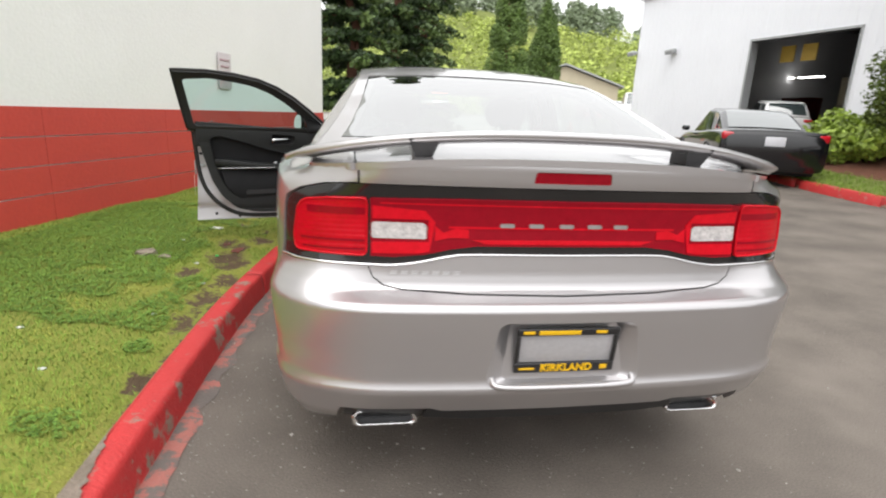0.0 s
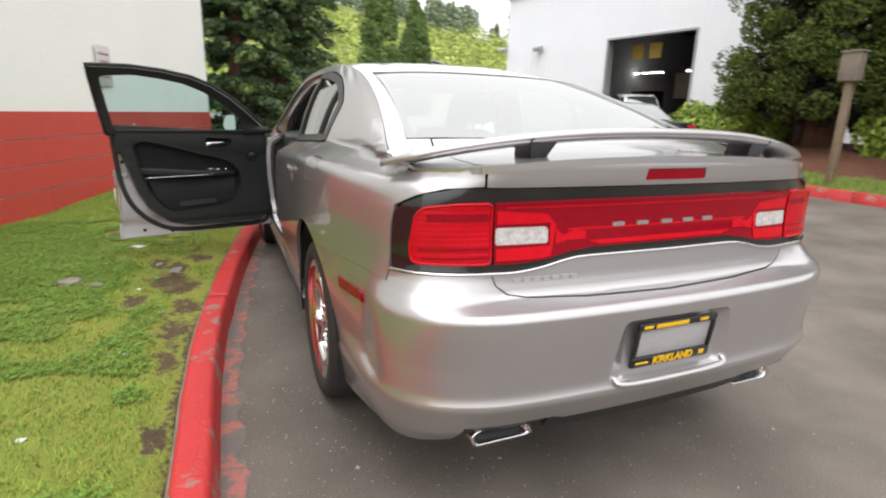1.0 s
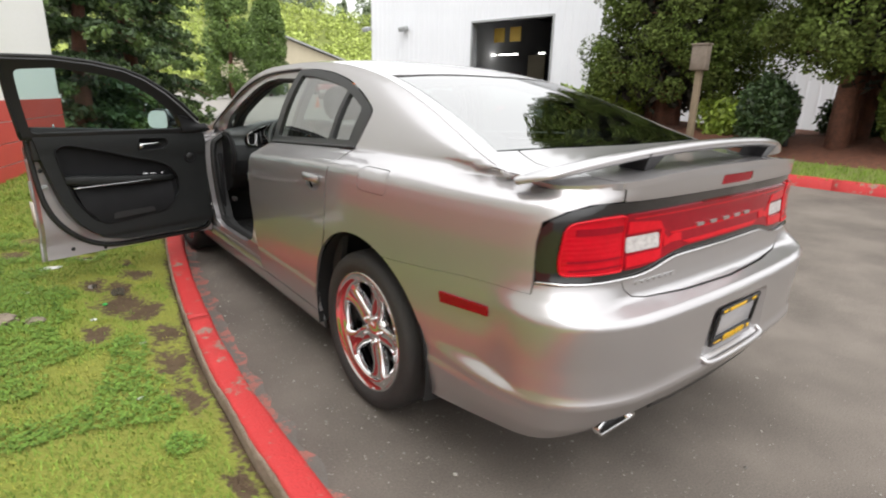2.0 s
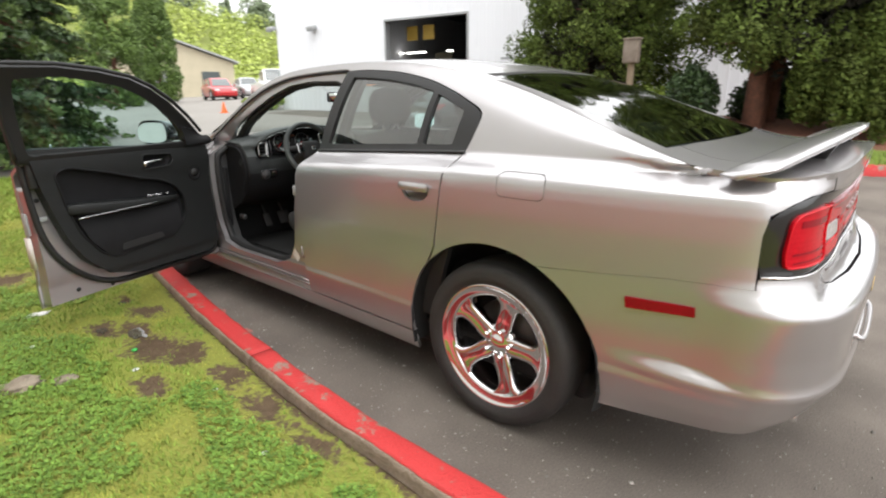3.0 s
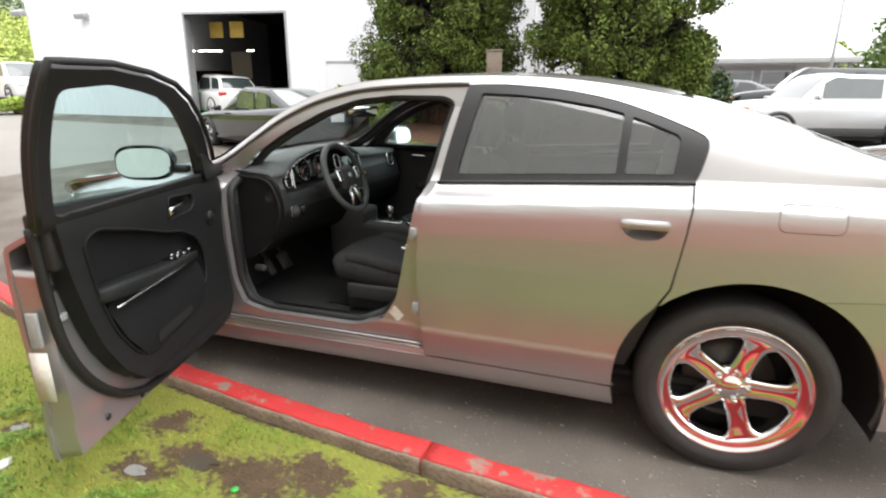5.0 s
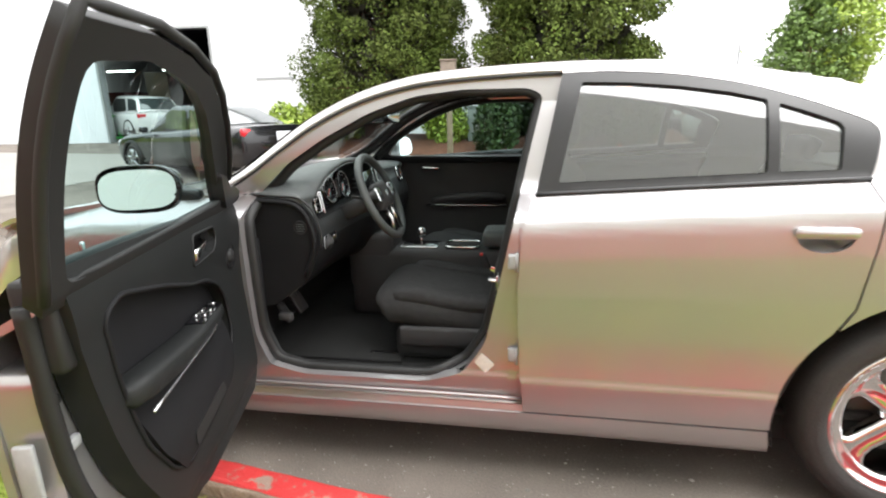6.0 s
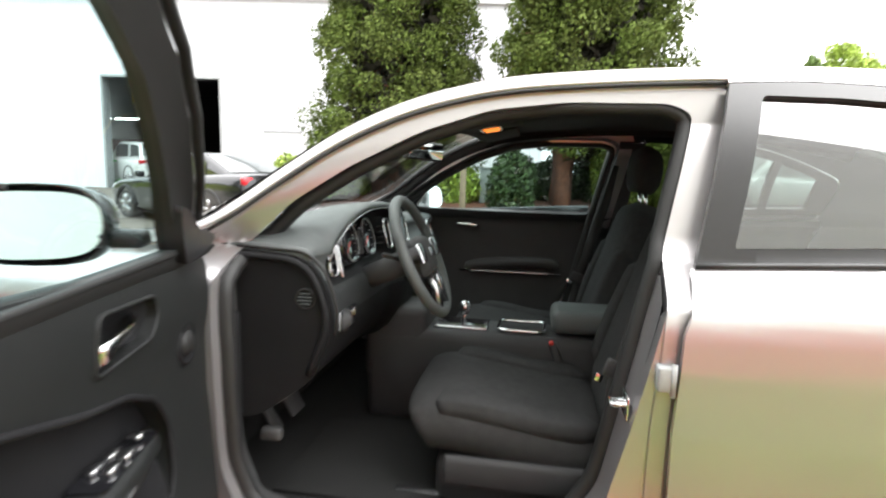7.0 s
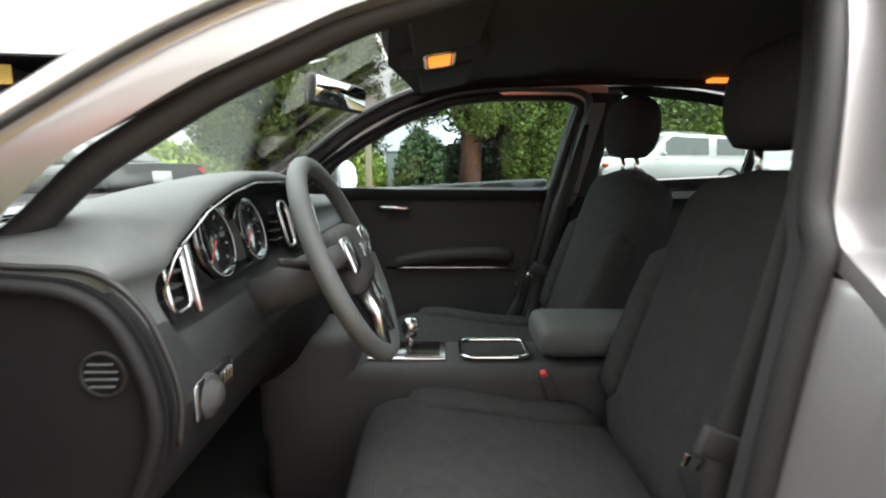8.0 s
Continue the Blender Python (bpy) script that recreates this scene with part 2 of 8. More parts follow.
def patch(poly, fn, step=0.04, holes=(), thick=0.0, flip=False, mirror=False):
    """A sheet over a polygon in a flat chart, laid into space by fn; thick metres deep."""
    from mathutils import geometry
    if isinstance(step, tuple):
        kx, ky = step
        inner_fn = fn
        fn = lambda a, b: inner_fn(a * kx, b * ky)
        poly = [(a / kx, b / ky) for a, b in poly]
        holes = [[(a / kx, b / ky) for a, b in h] for h in holes]
        step = 1.0
    loops = [dense(poly, step)] + [dense(h, step) for h in holes]
    pts, edges = [], []
    for lp in loops:
        s = len(pts)
        pts += lp
        edges += [(s + i, s + (i + 1) % len(lp)) for i in range(len(lp))]
    nb = len(pts)
    arr = np.array(pts)
    lo, hi = arr.min(0), arr.max(0)
    bnd = np.array(pts)
    for gx in np.arange(lo[0] + step * 0.5, hi[0], step):
        for gy in np.arange(lo[1] + step * 0.5, hi[1], step):
            if inside(poly, gx, gy) and not any(inside(h, gx, gy) for h in holes):
                if np.min(np.abs(bnd - (gx, gy)).sum(1)) > step * 0.55:
                    pts.append((gx, gy))
    vs, _, fs, *_ = geometry.delaunay_2d_cdt([Vector(p) for p in pts], edges, [], 0, 1e-5)
    bm = bmesh.new()
    lay = bm.verts.layers.float_vector.new("face_turn")
    bv = []
    e = step * 0.35
    for v in vs:
        p = Vector(fn(v[0], v[1]))
        n = (Vector(fn(v[0] + e, v[1])) - Vector(fn(v[0] - e, v[1]))).cross(Vector(fn(v[0], v[1] + e)) - Vector(fn(v[0], v[1] - e)))
        if n.length > 0:
            n.normalize()
        if mirror:
            p.x, n.x = -p.x, -n.x
        bv.append(bm.verts.new(p))
        bv[-1][lay] = n
    for f in fs:
        cx, cy = sum(vs[i][0] for i in f) / 3, sum(vs[i][1] for i in f) / 3
        if inside(poly, cx, cy) and not any(inside(h, cx, cy) for h in holes):
            order = [bv[i] for i in f]
            if flip != mirror:
                order.reverse()
            bm.faces.new(order)
    for v in [v for v in bm.verts if not v.link_faces]:
        bm.verts.remove(v)
    bm.normal_update()
    if sum(v.normal.dot(v[lay]) for v in bm.verts) < 0:
        for v in bm.verts:
            v[lay] = -v[lay]
    if thick:
        top = list(bm.faces)
        nor = {v: v[lay].copy() for v in bm.verts}
        rim = [e for e in bm.edges if len(e.link_faces) == 1]
        dup = {v: bm.verts.new(v.co - nor[v] * thick) for v in list(bm.verts)}
        for v, d in dup.items():
            d[lay] = -nor[v]
        for f in top:
            bm.faces.new([dup[v] for v in reversed(f.verts)])
        # the rim has vertices of its own, so that the edge stays crisp
        cut = {}
        for e in rim:
            l = e.link_loops[0]
            a, b = l.vert, l.link_loop_next.vert
            for v in (a, b):
                if v not in cut:
                    cut[v] = (bm.verts.new(v.co), bm.verts.new(dup[v].co))
            bm.faces.new((cut[b][0], cut[a][0], cut[a][1], cut[b][1]))
    return bm


def join(*bms):
    out = bmesh.new()
    for b in bms:
        me = bpy.data.meshes.new("tmp")
        b.to_mesh(me)
        b.free()
        out.from_mesh(me)
        bpy.data.meshes.remove(me)
    return out


def smooth01(t):
    t = min(1.0, max(0.0, t))
    return t * t * (3 - 2 * t)


def leaf_cloud(centres, radii, count, size, rng, flat=0.6):
    """Many small bent leaf pieces filling ellipsoids, thick at their skins. Returns vertices and faces."""
    centres, radii = np.asarray(centres, float), np.asarray(radii, float)
    k = rng.integers(0, len(centres), count)
    d = rng.normal(size=(count, 3))
    d /= np.linalg.norm(d, axis=1, keepdims=True)
    depth = rng.uniform(0.55, 1.08, (count, 1)) ** 0.6
    p = centres[k] + d * radii[k] * depth
    n = d + rng.normal(size=(count, 3)) * flat
    n /= np.linalg.norm(n, axis=1, keepdims=True)
    a = np.cross(n, rng.normal(size=(count, 3)))
    a /= np.linalg.norm(a, axis=1, keepdims=True)
    b = np.cross(n, a)
    s = size * rng.uniform(0.5, 1.4, (count, 1))
    v = np.stack([p - a * s * 0.45, p + b * s * 0.9, p + a * s * 0.45 + n * s * 0.3, p - b * s * 0.9 + n * s * 0.15], 1).reshape(-1, 3)
    f = np.arange(count * 4).reshape(-1, 4)
    return v, f


# ---- the ground and what bounds it ----
def ground_z(x, y):
    """The yard lies level round the car and climbs gently away from it."""
    return 0.040 * min(28.0, max(0.0, x - 2.0)) + 0.023 * min(26.0, max(0.0, y - 3.5))


def build_ground():
    xs = np.concatenate([[-400, -120, -40, -15, -6], np.arange(-4, 31, 1.0), [40, 70, 150, 400]])
    ys = np.concatenate([[-300, -80, -25, -10], np.arange(-6, 50, 1.5), [60, 90, 200, 500]])
    bm = bmesh.new()
    vs = [[bm.verts.new((x, y, ground_z(x, y))) for x in xs] for y in ys]
    for j in range(len(ys) - 1):
        for i in range(len(xs) - 1):
            bm.faces.new((vs[j][i], vs[j][i + 1], vs[j + 1][i + 1], vs[j + 1][i]))
    tagged(mesh_ob("ground", bm, M_ASPHALT), "worn grey asphalt yard with small stones", "ground", kind="structure")


build_ground()

def paled_ground():
    """A paler sheet before the hall and beyond: the sky's grazing sheen as colour."""
    bm = bmesh.new()
    xs, ys = np.linspace(-6, 34, 21), np.linspace(9.6, 60, 26)
    vs = [[bm.verts.new((x, y + 0.25 * math.sin(x * 0.7) * (j == 0), ground_z(x, y) + 0.006)) for x in xs] for j, y in enumerate(ys)]
    for j in range(len(ys) - 1):
        for i in range(len(xs) - 1):
            if not (xs[i] > 9 and ys[j + 1] < 20):
                bm.faces.new((vs[j][i], vs[j][i + 1], vs[j + 1][i + 1], vs[j + 1][i]))
    return bm


# pale tone that stands for sky reflected at a low angle
M_PALED_GROUND = mat("sky_sheen_paving", (0.27, 0.25, 0.225), 0.7, col2=(0.20, 0.185, 0.165), scale=0.5, bump=0.5, bscale=120, spread=0.6)
tagged(mesh_ob("pavement", paled_ground(), M_PALED_GROUND), "yard ground before the workshop, coloured pale for the sky's grazing sheen", "paving", kind="structure")

# the near kerb's line, on its grass side
KERB = spline([(-1.56, -6.0), (-1.50, -2.5), (-1.485, -1.0), (-1.47, 0.0), (-1.44, 0.6), (-1.385, 1.15), (-1.29, 1.9), (-1.17, 2.65), (-1.02, 3.4), (-0.75, 4.4), (-0.35, 5.4), (0.05, 6.4), (0.1, 7.6), (-0.4, 8.8)], 90)


def offset_line(line, d):
    t = np.gradient(line, axis=0)
    t /= np.linalg.norm(t, axis=1, keepdims=True)
    return line + np.stack([t[:, 1], -t[:, 0]], 1) * d


def kerb_piece(line, prof, name, parent, material):
    """One cast length of kerb over a cross-section of offsets and heights."""
    bm = bmesh.new()
    rings = []
    offs = [offset_line(line, d) for d, z in prof]
    for i in range(len(line)):
        ring = []
        for (d, z), o in zip(prof, offs):
            p = o[i]
            w = 0.005 * noise.noise((p[0] * 4, p[1] * 4, d * 20)) + 0.003 * noise.noise((p[0] * 25, p[1] * 25, d * 40))
            ring.append(bm.verts.new((p[0] + w, p[1], ground_z(*p) + z + (w if z > 0 else 0))))
        rings.append(ring)
    for a, b in zip(rings, rings[1:]):
        for i in range(len(prof) - 1):
            bm.faces.new((a[i + 1], a[i], b[i], b[i + 1]))
    bm.faces.new(rings[0])
    bm.faces.new(rings[-1][::-1])
    return part(name, bm, material, parent)


def resample(line, n):
    d = np.concatenate([[0], np.cumsum(np.linalg.norm(np.diff(line, axis=0), axis=1))])
    t = np.linspace(0, d[-1], n)
    return np.stack([np.interp(t, d, line[:, 0]), np.interp(t, d, line[:, 1])], 1)


M_DIRTY = mat("soiled_concrete", (0.30, 0.235, 0.18), 0.95, col2=(0.15, 0.115, 0.08), scale=9, bump=1.0, bscale=60)
kerb = thing("kerb", pose(0, 0, 0), "worn red-painted concrete kerb along the lawn", "kerb", kind="structure")
FACE = [(0.014, -0.05), (0.014, 0.147), (0.032, 0.149), (0.105, 0.147), (0.120, 0.140), (0.127, 0.122), (0.15, -0.05)]
BACK = [(0.0, -0.05), (0.0, 0.128), (0.005, 0.138), (0.013, 0.143), (0.013, -0.05)]
for y0, y1 in ((-6.0, -3.4), (-3.4, -1.15), (-1.15, 1.1), (1.1, 3.3), (3.3, 5.5), (5.5, 7.4), (7.4, 8.8)):
    ln = np.array([p for p in resample(KERB, 3000) if y0 <= p[1] <= y1])
    ln = resample(ln, 44)
    ln[0] += (ln[1] - ln[0]) * 0.10
    ln[-1] -= (ln[-1] - ln[-2]) * 0.02
    st = kerb_piece(ln, FACE, "kerb_stone", kerb, M_KERB_RED)
    kerb_piece(ln, BACK, "kerb_back", st, M_DIRTY)


def bare_top():
    """A stretch of kerb top whose paint has worn off to the concrete."""
    bm = bmesh.new()
    ln = resample(np.array([p for p in resample(KERB, 3000) if -1.45 <= p[1] <= -0.70]), 60)
    va, vb = [], []
    for i, (p, q) in enumerate(zip(offset_line(ln, 0.016), offset_line(ln, 0.020))):
        k = i / 59
        w = 0.082 * min(1.0, 1.6 * (1 - k)) + 0.02 * noise.noise((p[1] * 14, 1, 0)) + 0.012 * noise.noise((p[1] * 40, 4, 0))
        va.append(bm.verts.new((p[0], p[1], 0.1535)))
        vb.append(bm.verts.new((p[0] + max(0.004, w), p[1], 0.1545)))
    for i in range(59):
        bm.faces.new((va[i], vb[i], vb[i + 1], va[i + 1]))
    bmesh.ops.recalc_face_normals(bm, faces=bm.faces)
    return bm


part("worn_top", bare_top(), M_CONCRETE, kerb, "bare concrete where the paint has worn off")


def gutter():
    """Old paint traces on the asphalt at the kerb's foot."""
    bm = bmesh.new()
    ln = resample(np.array([p for p in KERB if -3 < p[1] < 4.5]), 120)
    a, b = offset_line(ln, 0.14), offset_line(ln, 0.225)
    va = [bm.verts.new((p[0], p[1], ground_z(*p) + 0.005)) for p in a]
    vb = [bm.verts.new((p[0] + 0.05 * noise.noise((p[1] * 7, 0, 0)) + 0.02 * noise.noise((p[1] * 23, 5, 0)), p[1], ground_z(*p) + 0.004)) for p in b]
    for i in range(119):
        bm.faces.new((vb[i], va[i], va[i + 1], vb[i + 1]))
    return bm


tagged(mesh_ob("gutter_strip", gutter(), M_OVERSPRAY), "flaking red paint traces on the asphalt beside the kerb", "paint", kind="structure")


def pebbles():
    rng = np.random.default_rng(77)
    v, f = [], []
    o = np.array([(1, 0, 0), (-1, 0, 0), (0, 1, 0), (0, -1, 0), (0, 0, 0.8), (0, 0, -0.5)])
    fc = np.array([(0, 2, 4), (2, 1, 4), (1, 3, 4), (3, 0, 4), (2, 0, 5), (1, 2, 5), (3, 1, 5), (0, 3, 5)])
    for k in range(7000):
        y = rng.uniform(-3.5, 4.5)
        x = kerb_x(y) + 0.15 + abs(rng.normal()) * 1.3
        s = rng.uniform(0.0015, 0.0045) * (2.2 if rng.uniform() < 0.06 else 1)
        v.append(o * s * rng.uniform(0.6, 1.3, 3) + (x, y, ground_z(x, y) + s * 0.4))
        f.append(fc + 6 * k)
    return np.concatenate(v), np.concatenate(f)


def kerb_x(y):
    return float(np.interp(y, KERB[:, 1], KERB[:, 0]))


M_PEBBLE = mat("pale_grit", (0.34, 0.32, 0.29), 0.9, col2=(0.18, 0.17, 0.15), scale=20, per="island")
v, f = pebbles()
tagged(raw_ob("grit", v, f, M_PEBBLE), "pale grit scattered on the asphalt", "grit", kind="stuff")

# wall of painted block beside the lawn
WD = Vector((0.315, 0.949, 0)).normalized()
WN = Vector((WD.y, -WD.x, 0))
W0 = Vector((-3.49, 2.2, 0))


def wall_box(a, b, z0, z1, deep, out=0.0):
    """A slab of the wall from a to b metres along it, out metres proud of its face."""
    bm = bmesh.new()
    p = [W0 + WD * a + WN * out, W0 + WD * b + WN * out, W0 + WD * b - WN * deep, W0 + WD * a - WN * deep]
    lo = [bm.verts.new((v.x, v.y, z0)) for v in p]
    hi = [bm.verts.new((v.x, v.y, z1)) for v in p]
    for i in range(4):
        j = (i + 1) % 4
        bm.faces.new((lo[i], lo[j], hi[j], hi[i]))
    bm.faces.new(hi)
    bm.faces.new(lo[::-1])
    return bm


wall = thing("wall_west", pose(0, 0, 0), "block wall painted white above a red base", "wall", kind="structure")
part("wall_core", wall_box(-9.0, 6.85, -0.1, 7.6, 0.25, -0.012), M_WALL_WHITE, wall, smooth=False)
part("wall_side", boxed(W0 + WD * 6.72 - WN * 4.3 + Vector((0, 0, 3.75)), (0.25, 8.0, 7.7), 0, pose(0, 0, 0, 0, 0, 71.6)), M_WALL_WHITE, wall, smooth=False)
zs = [0.10, 0.41, 0.66, 0.91, 1.165]
for k in range(4):
    for j in range(10):
        a = -9.0 + j * 1.585
        bm = wall_box(a + 0.002, a + 1.583, zs[k] + 0.005, zs[k + 1] - 0.005, 0.0, 0.004)
        part("block_course", bm, M_WALL_RED, wall, smooth=False)

# lawn with a gentle swell between kerb and wall; bare soil along the kerb and round the puddles
BARE = [(-1.62, 1.66, 0.15, 0.26), (-1.55, 1.45, 0.10, 0.14), (-1.60, 1.93, 0.09, 0.16), (-1.50, 1.08, 0.09, 0.16), (-1.54, 0.72, 0.07, 0.20), (-1.56, 0.36, 0.06, 0.20), (-1.44, 2.16, 0.09, 0.14), (-1.50, 2.44, 0.06, 0.09), (-1.78, 1.22, 0.10, 0.13), (-1.72, 2.08, 0.08, 0.12), (-1.69, 2.72, 0.07, 0.09), (-1.53, -0.25, 0.05, 0.15), (-1.9, 3.4, 0.16, 0.22), (-2.1, 2.95, 0.10, 0.12)]


def bare_k(x, y):
    """Under 1 where the turf is worn: ragged spots and a rim along the kerb."""
    u = x + 0.075 * noise.noise((x * 5, y * 5, 9)) + 0.035 * noise.noise((x * 15, y * 15, 2))
    v = y + 0.09 * noise.noise((x * 5, y * 5, 31)) + 0.04 * noise.noise((x * 15, y * 15, 22))
    k = min(math.hypot((u - a) / rx, (v - b) / ry) for a, b, rx, ry in BARE)
    e = kerb_x(y) - x
    return min(k, 0.55 + e / 0.07 + 0.5 * noise.noise((x * 3, y * 3, 40))) + 0.35 * noise.noise((x * 26, y * 26, 5)) + 0.2 * noise.noise((x * 60, y * 60, 7))


def lawn_z(x, y, edge):
    dip = sum(0.022 * math.exp(-((x - a) / rx) ** 2 - ((y - b) / ry) ** 2) for a, b, rx, ry in BARE)
    low = 0.038 * math.exp(-max(0.0, edge - x) / 0.07)
    return ground_z(x, y) + 0.118 + 0.05 * smooth01((edge - x) / 1.2) + 0.02 * noise.noise((x * 1.3, y * 1.3, 0)) + 0.008 * noise.noise((x * 7, y * 7, 3)) - dip - low


def wall_x(y):
    return W0.x + (y - W0.y) * WD.x / WD.y


def lush(x, y):
    return noise.noise((x * 1.1, y * 1.1, 4)) + 0.6 * noise.noise((x * 3.1, y * 3.1, 8)) + 0.9 * ((kerb_x(y) - x) - 0.45) + 0.7 * smooth01((0.9 - y) / 1.2) > -0.12


def dry(x, y):
    return not lush(x, y) or noise.noise((x * 5, y * 5, 1)) > 0.25


def turf_mat():
    """Moss and turf over soil: the mesh's own wear layer, broken up by fine noise, lays the soil bare."""
    m = mat("mossy_turf", (0.22, 0.28, 0.045), 0.95, col2=(0.27, 0.25, 0.065), scale=2.2, bump=1.6, bscale=90, spec=0.2)
    t = m.node_tree
    b = t.nodes["Principled BSDF"]
    src = b.inputs["Base Color"].links[0].from_socket
    at_ = t.nodes.new("ShaderNodeAttribute")
    at_.attribute_name = "wear"
    tc = t.nodes.new("ShaderNodeTexCoord")
    n = t.nodes.new("ShaderNodeTexNoise")
    n.inputs["Scale"].default_value, n.inputs["Detail"].default_value = 45.0, 5.0
    ad = t.nodes.new("ShaderNodeMath")
    ad.operation = "MULTIPLY_ADD"
    ad.inputs[1].default_value = 0.9
    r = t.nodes.new("ShaderNodeValToRGB")
    r.color_ramp.elements[0].position, r.color_ramp.elements[1].position = 0.78, 1.12
    soil = t.nodes.new("ShaderNodeValToRGB")
    soil.color_ramp.elements[0].color, soil.color_ramp.elements[1].color = (0.055, 0.036, 0.022, 1), (0.165, 0.115, 0.072, 1)
    n2 = t.nodes.new("ShaderNodeTexNoise")
    n2.inputs["Scale"].default_value, n2.inputs["Detail"].default_value = 14.0, 8.0
    mx = t.nodes.new("ShaderNodeMix")
    mx.data_type = "RGBA"
    t.links.new(tc.outputs["Object"], n.inputs["Vector"])
    t.links.new(tc.outputs["Object"], n2.inputs["Vector"])
    t.links.new(n2.outputs["Fac"], soil.inputs["Fac"])
    t.links.new(n.outputs["Fac"], ad.inputs[0])
    t.links.new(at_.outputs["Fac"], ad.inputs[2])
    t.links.new(ad.outputs[0], r.inputs["Fac"])
    t.links.new(r.outputs["Color"], mx.inputs["Factor"])
    t.links.new(src, mx.inputs["B"])
    t.links.new(soil.outputs["Color"], mx.inputs["A"])
    t.links.new(mx.outputs["Result"], b.inputs["Base Color"])
    return m


def build_lawn():
    bm = bmesh.new()
    wear = bm.verts.layers.float.new("wear")
    rows = []
    for y in np.concatenate([np.arange(-6.0, -1.5, 0.1), np.arange(-1.5, 4.0, 0.022), np.arange(4.0, 8.61, 0.08)]):
        x1, x0 = kerb_x(y) + 0.005, wall_x(y) - 0.05
        row = []
        for i, t in enumerate(np.linspace(0, 1, 90) ** 1.4):
            x = x1 + (x0 - x1) * t
            row.append(bm.verts.new((x, y, lawn_z(x, y, x1) - (0.08 if i == 0 else 0))))
            row[-1][wear] = min(1.0, max(0.0, 0.55 * bare_k(x, y)))
        rows.append(row)
    for a, b in zip(rows, rows[1:]):
        for i in range(89):
            bm.faces.new((a[i + 1], a[i], b[i], b[i + 1]))
    return tagged(mesh_ob("lawn", bm, turf_mat()), "patchy green lawn with moss and bare soil", "lawn", kind="structure")


build_lawn()


def blades(n, seed, y0, y1, reach, tall, wide, keep):
    """Short bent blades sown over the lawn where keep(x, y) allows."""
    rng = np.random.default_rng(seed)
    v, f = [], []
    k = 0
    for _ in range(n):
        y = rng.uniform(y0, y1)
        x1 = kerb_x(y)
        x = x1 - rng.uniform(0.0, 1.0) * min(reach, x1 - wall_x(y))
        if not keep(x, y) or rng.uniform() > 0.03 + 0.97 * smooth01((bare_k(x, y) - 0.75) / 0.7):
            continue
        z = lawn_z(x, y, x1) - 0.004
        a = rng.uniform(0, 6.283)
        h = tall * rng.uniform(0.4, 1.3)
        w = wide * rng.uniform(0.7, 1.3)
        lx, ly = math.cos(a), math.sin(a)
        b = h * rng.uniform(0.3, 1.6)
        px, py = -ly * w, lx * w
        v += [(x - px, y - py, z), (x + px, y + py, z), (x + px * 0.7 + lx * b * 0.4, y + py * 0.7 + ly * b * 0.4, z + h * 0.65), (x - px * 0.7 + lx * b * 0.4, y - py * 0.7 + ly * b * 0.4, z + h * 0.65), (x + lx * b, y + ly * b, z + h)]
        f += [(k, k + 1, k + 2, k + 3), (k + 3, k + 2, k + 4)]
        k += 5
    me = bpy.data.meshes.new("grass")
    me.from_pydata(v, [], f)
    return me


def clover(n, seed):
    """Low leaves of three flat leaflets each, in drifts away from the kerb."""
    rng = np.random.default_rng(seed)
    v, f = [], []
    k = 0
    for _ in range(n):
        y = rng.uniform(-1.4, 3.6)
        x1 = kerb_x(y)
        x = x1 - rng.uniform(0.05, 1.0) * min(2.0, x1 - wall_x(y))
        if noise.noise((x * 1.6, y * 1.6, 14)) + 0.5 * noise.noise((x * 4, y * 4, 15)) + 0.7 * ((x1 - x) - 0.55) < 0.05 or bare_k(x, y) < 1.15:
            continue
        z = lawn_z(x, y, x1) + rng.uniform(0.008, 0.022)
        a0 = rng.uniform(0, 6.283)
        r = rng.uniform(0.006, 0.012)
        for q in range(3):
            a = a0 + q * 2.094
            ca, sa = math.cos(a), math.sin(a)
            lift = rng.uniform(-0.2, 0.5) * r
            v += [(x, y, z), (x + r * (0.7 * ca - 0.55 * sa), y + r * (0.7 * sa + 0.55 * ca), z + lift), (x + r * 1.25 * ca, y + r * 1.25 * sa, z + lift * 1.2), (x + r * (0.7 * ca + 0.55 * sa), y + r * (0.7 * sa - 0.55 * ca), z + lift)]
            f.append((k, k + 1, k + 2, k + 3))
            k += 4
    me = bpy.data.meshes.new("clover")
    me.from_pydata(v, [], f)
    me.materials.append(M_CLOVER)
    return me


for me, m, lab in ((blades(120000, 3, -1.6, 5.2, 2.3, 0.021, 0.0021, lush), M_BLADE, "fresh green lawn grass"), (blades(110000, 4, -1.6, 5.2, 2.3, 0.015, 0.0019, dry), M_BLADE_DRY, "yellowish dry and mossy grass"), (blades(14000, 5, 5.0, 8.5, 3.0, 0.04, 0.004, lush), M_BLADE, "green grass beside the wall")):
    me.materials.append(m)
    tagged(new("grass", me), lab, "grass", kind="stuff")
tagged(new("clover", clover(42000, 6)), "low green clover in the lawn", "clover", kind="stuff")

# ---- the workshop hall ----
BD = Vector((0.154, -1.0, 0)).normalized()
BN = Vector((BD.y, -BD.x, 0))
B0 = Vector((11.9, 21.2, 0))
HALL_TOP = 6.5


def hall_pt(a, z, out=0.0):
    p = B0 + BD * a + BN * out
    return Vector((p.x, p.y, z))


hall = thing("workshop_hall", pose(0, 0, 0), "white ribbed metal workshop hall with an open service door", "building")
GA, GB, GZ = 6.22, 9.89, 4.15


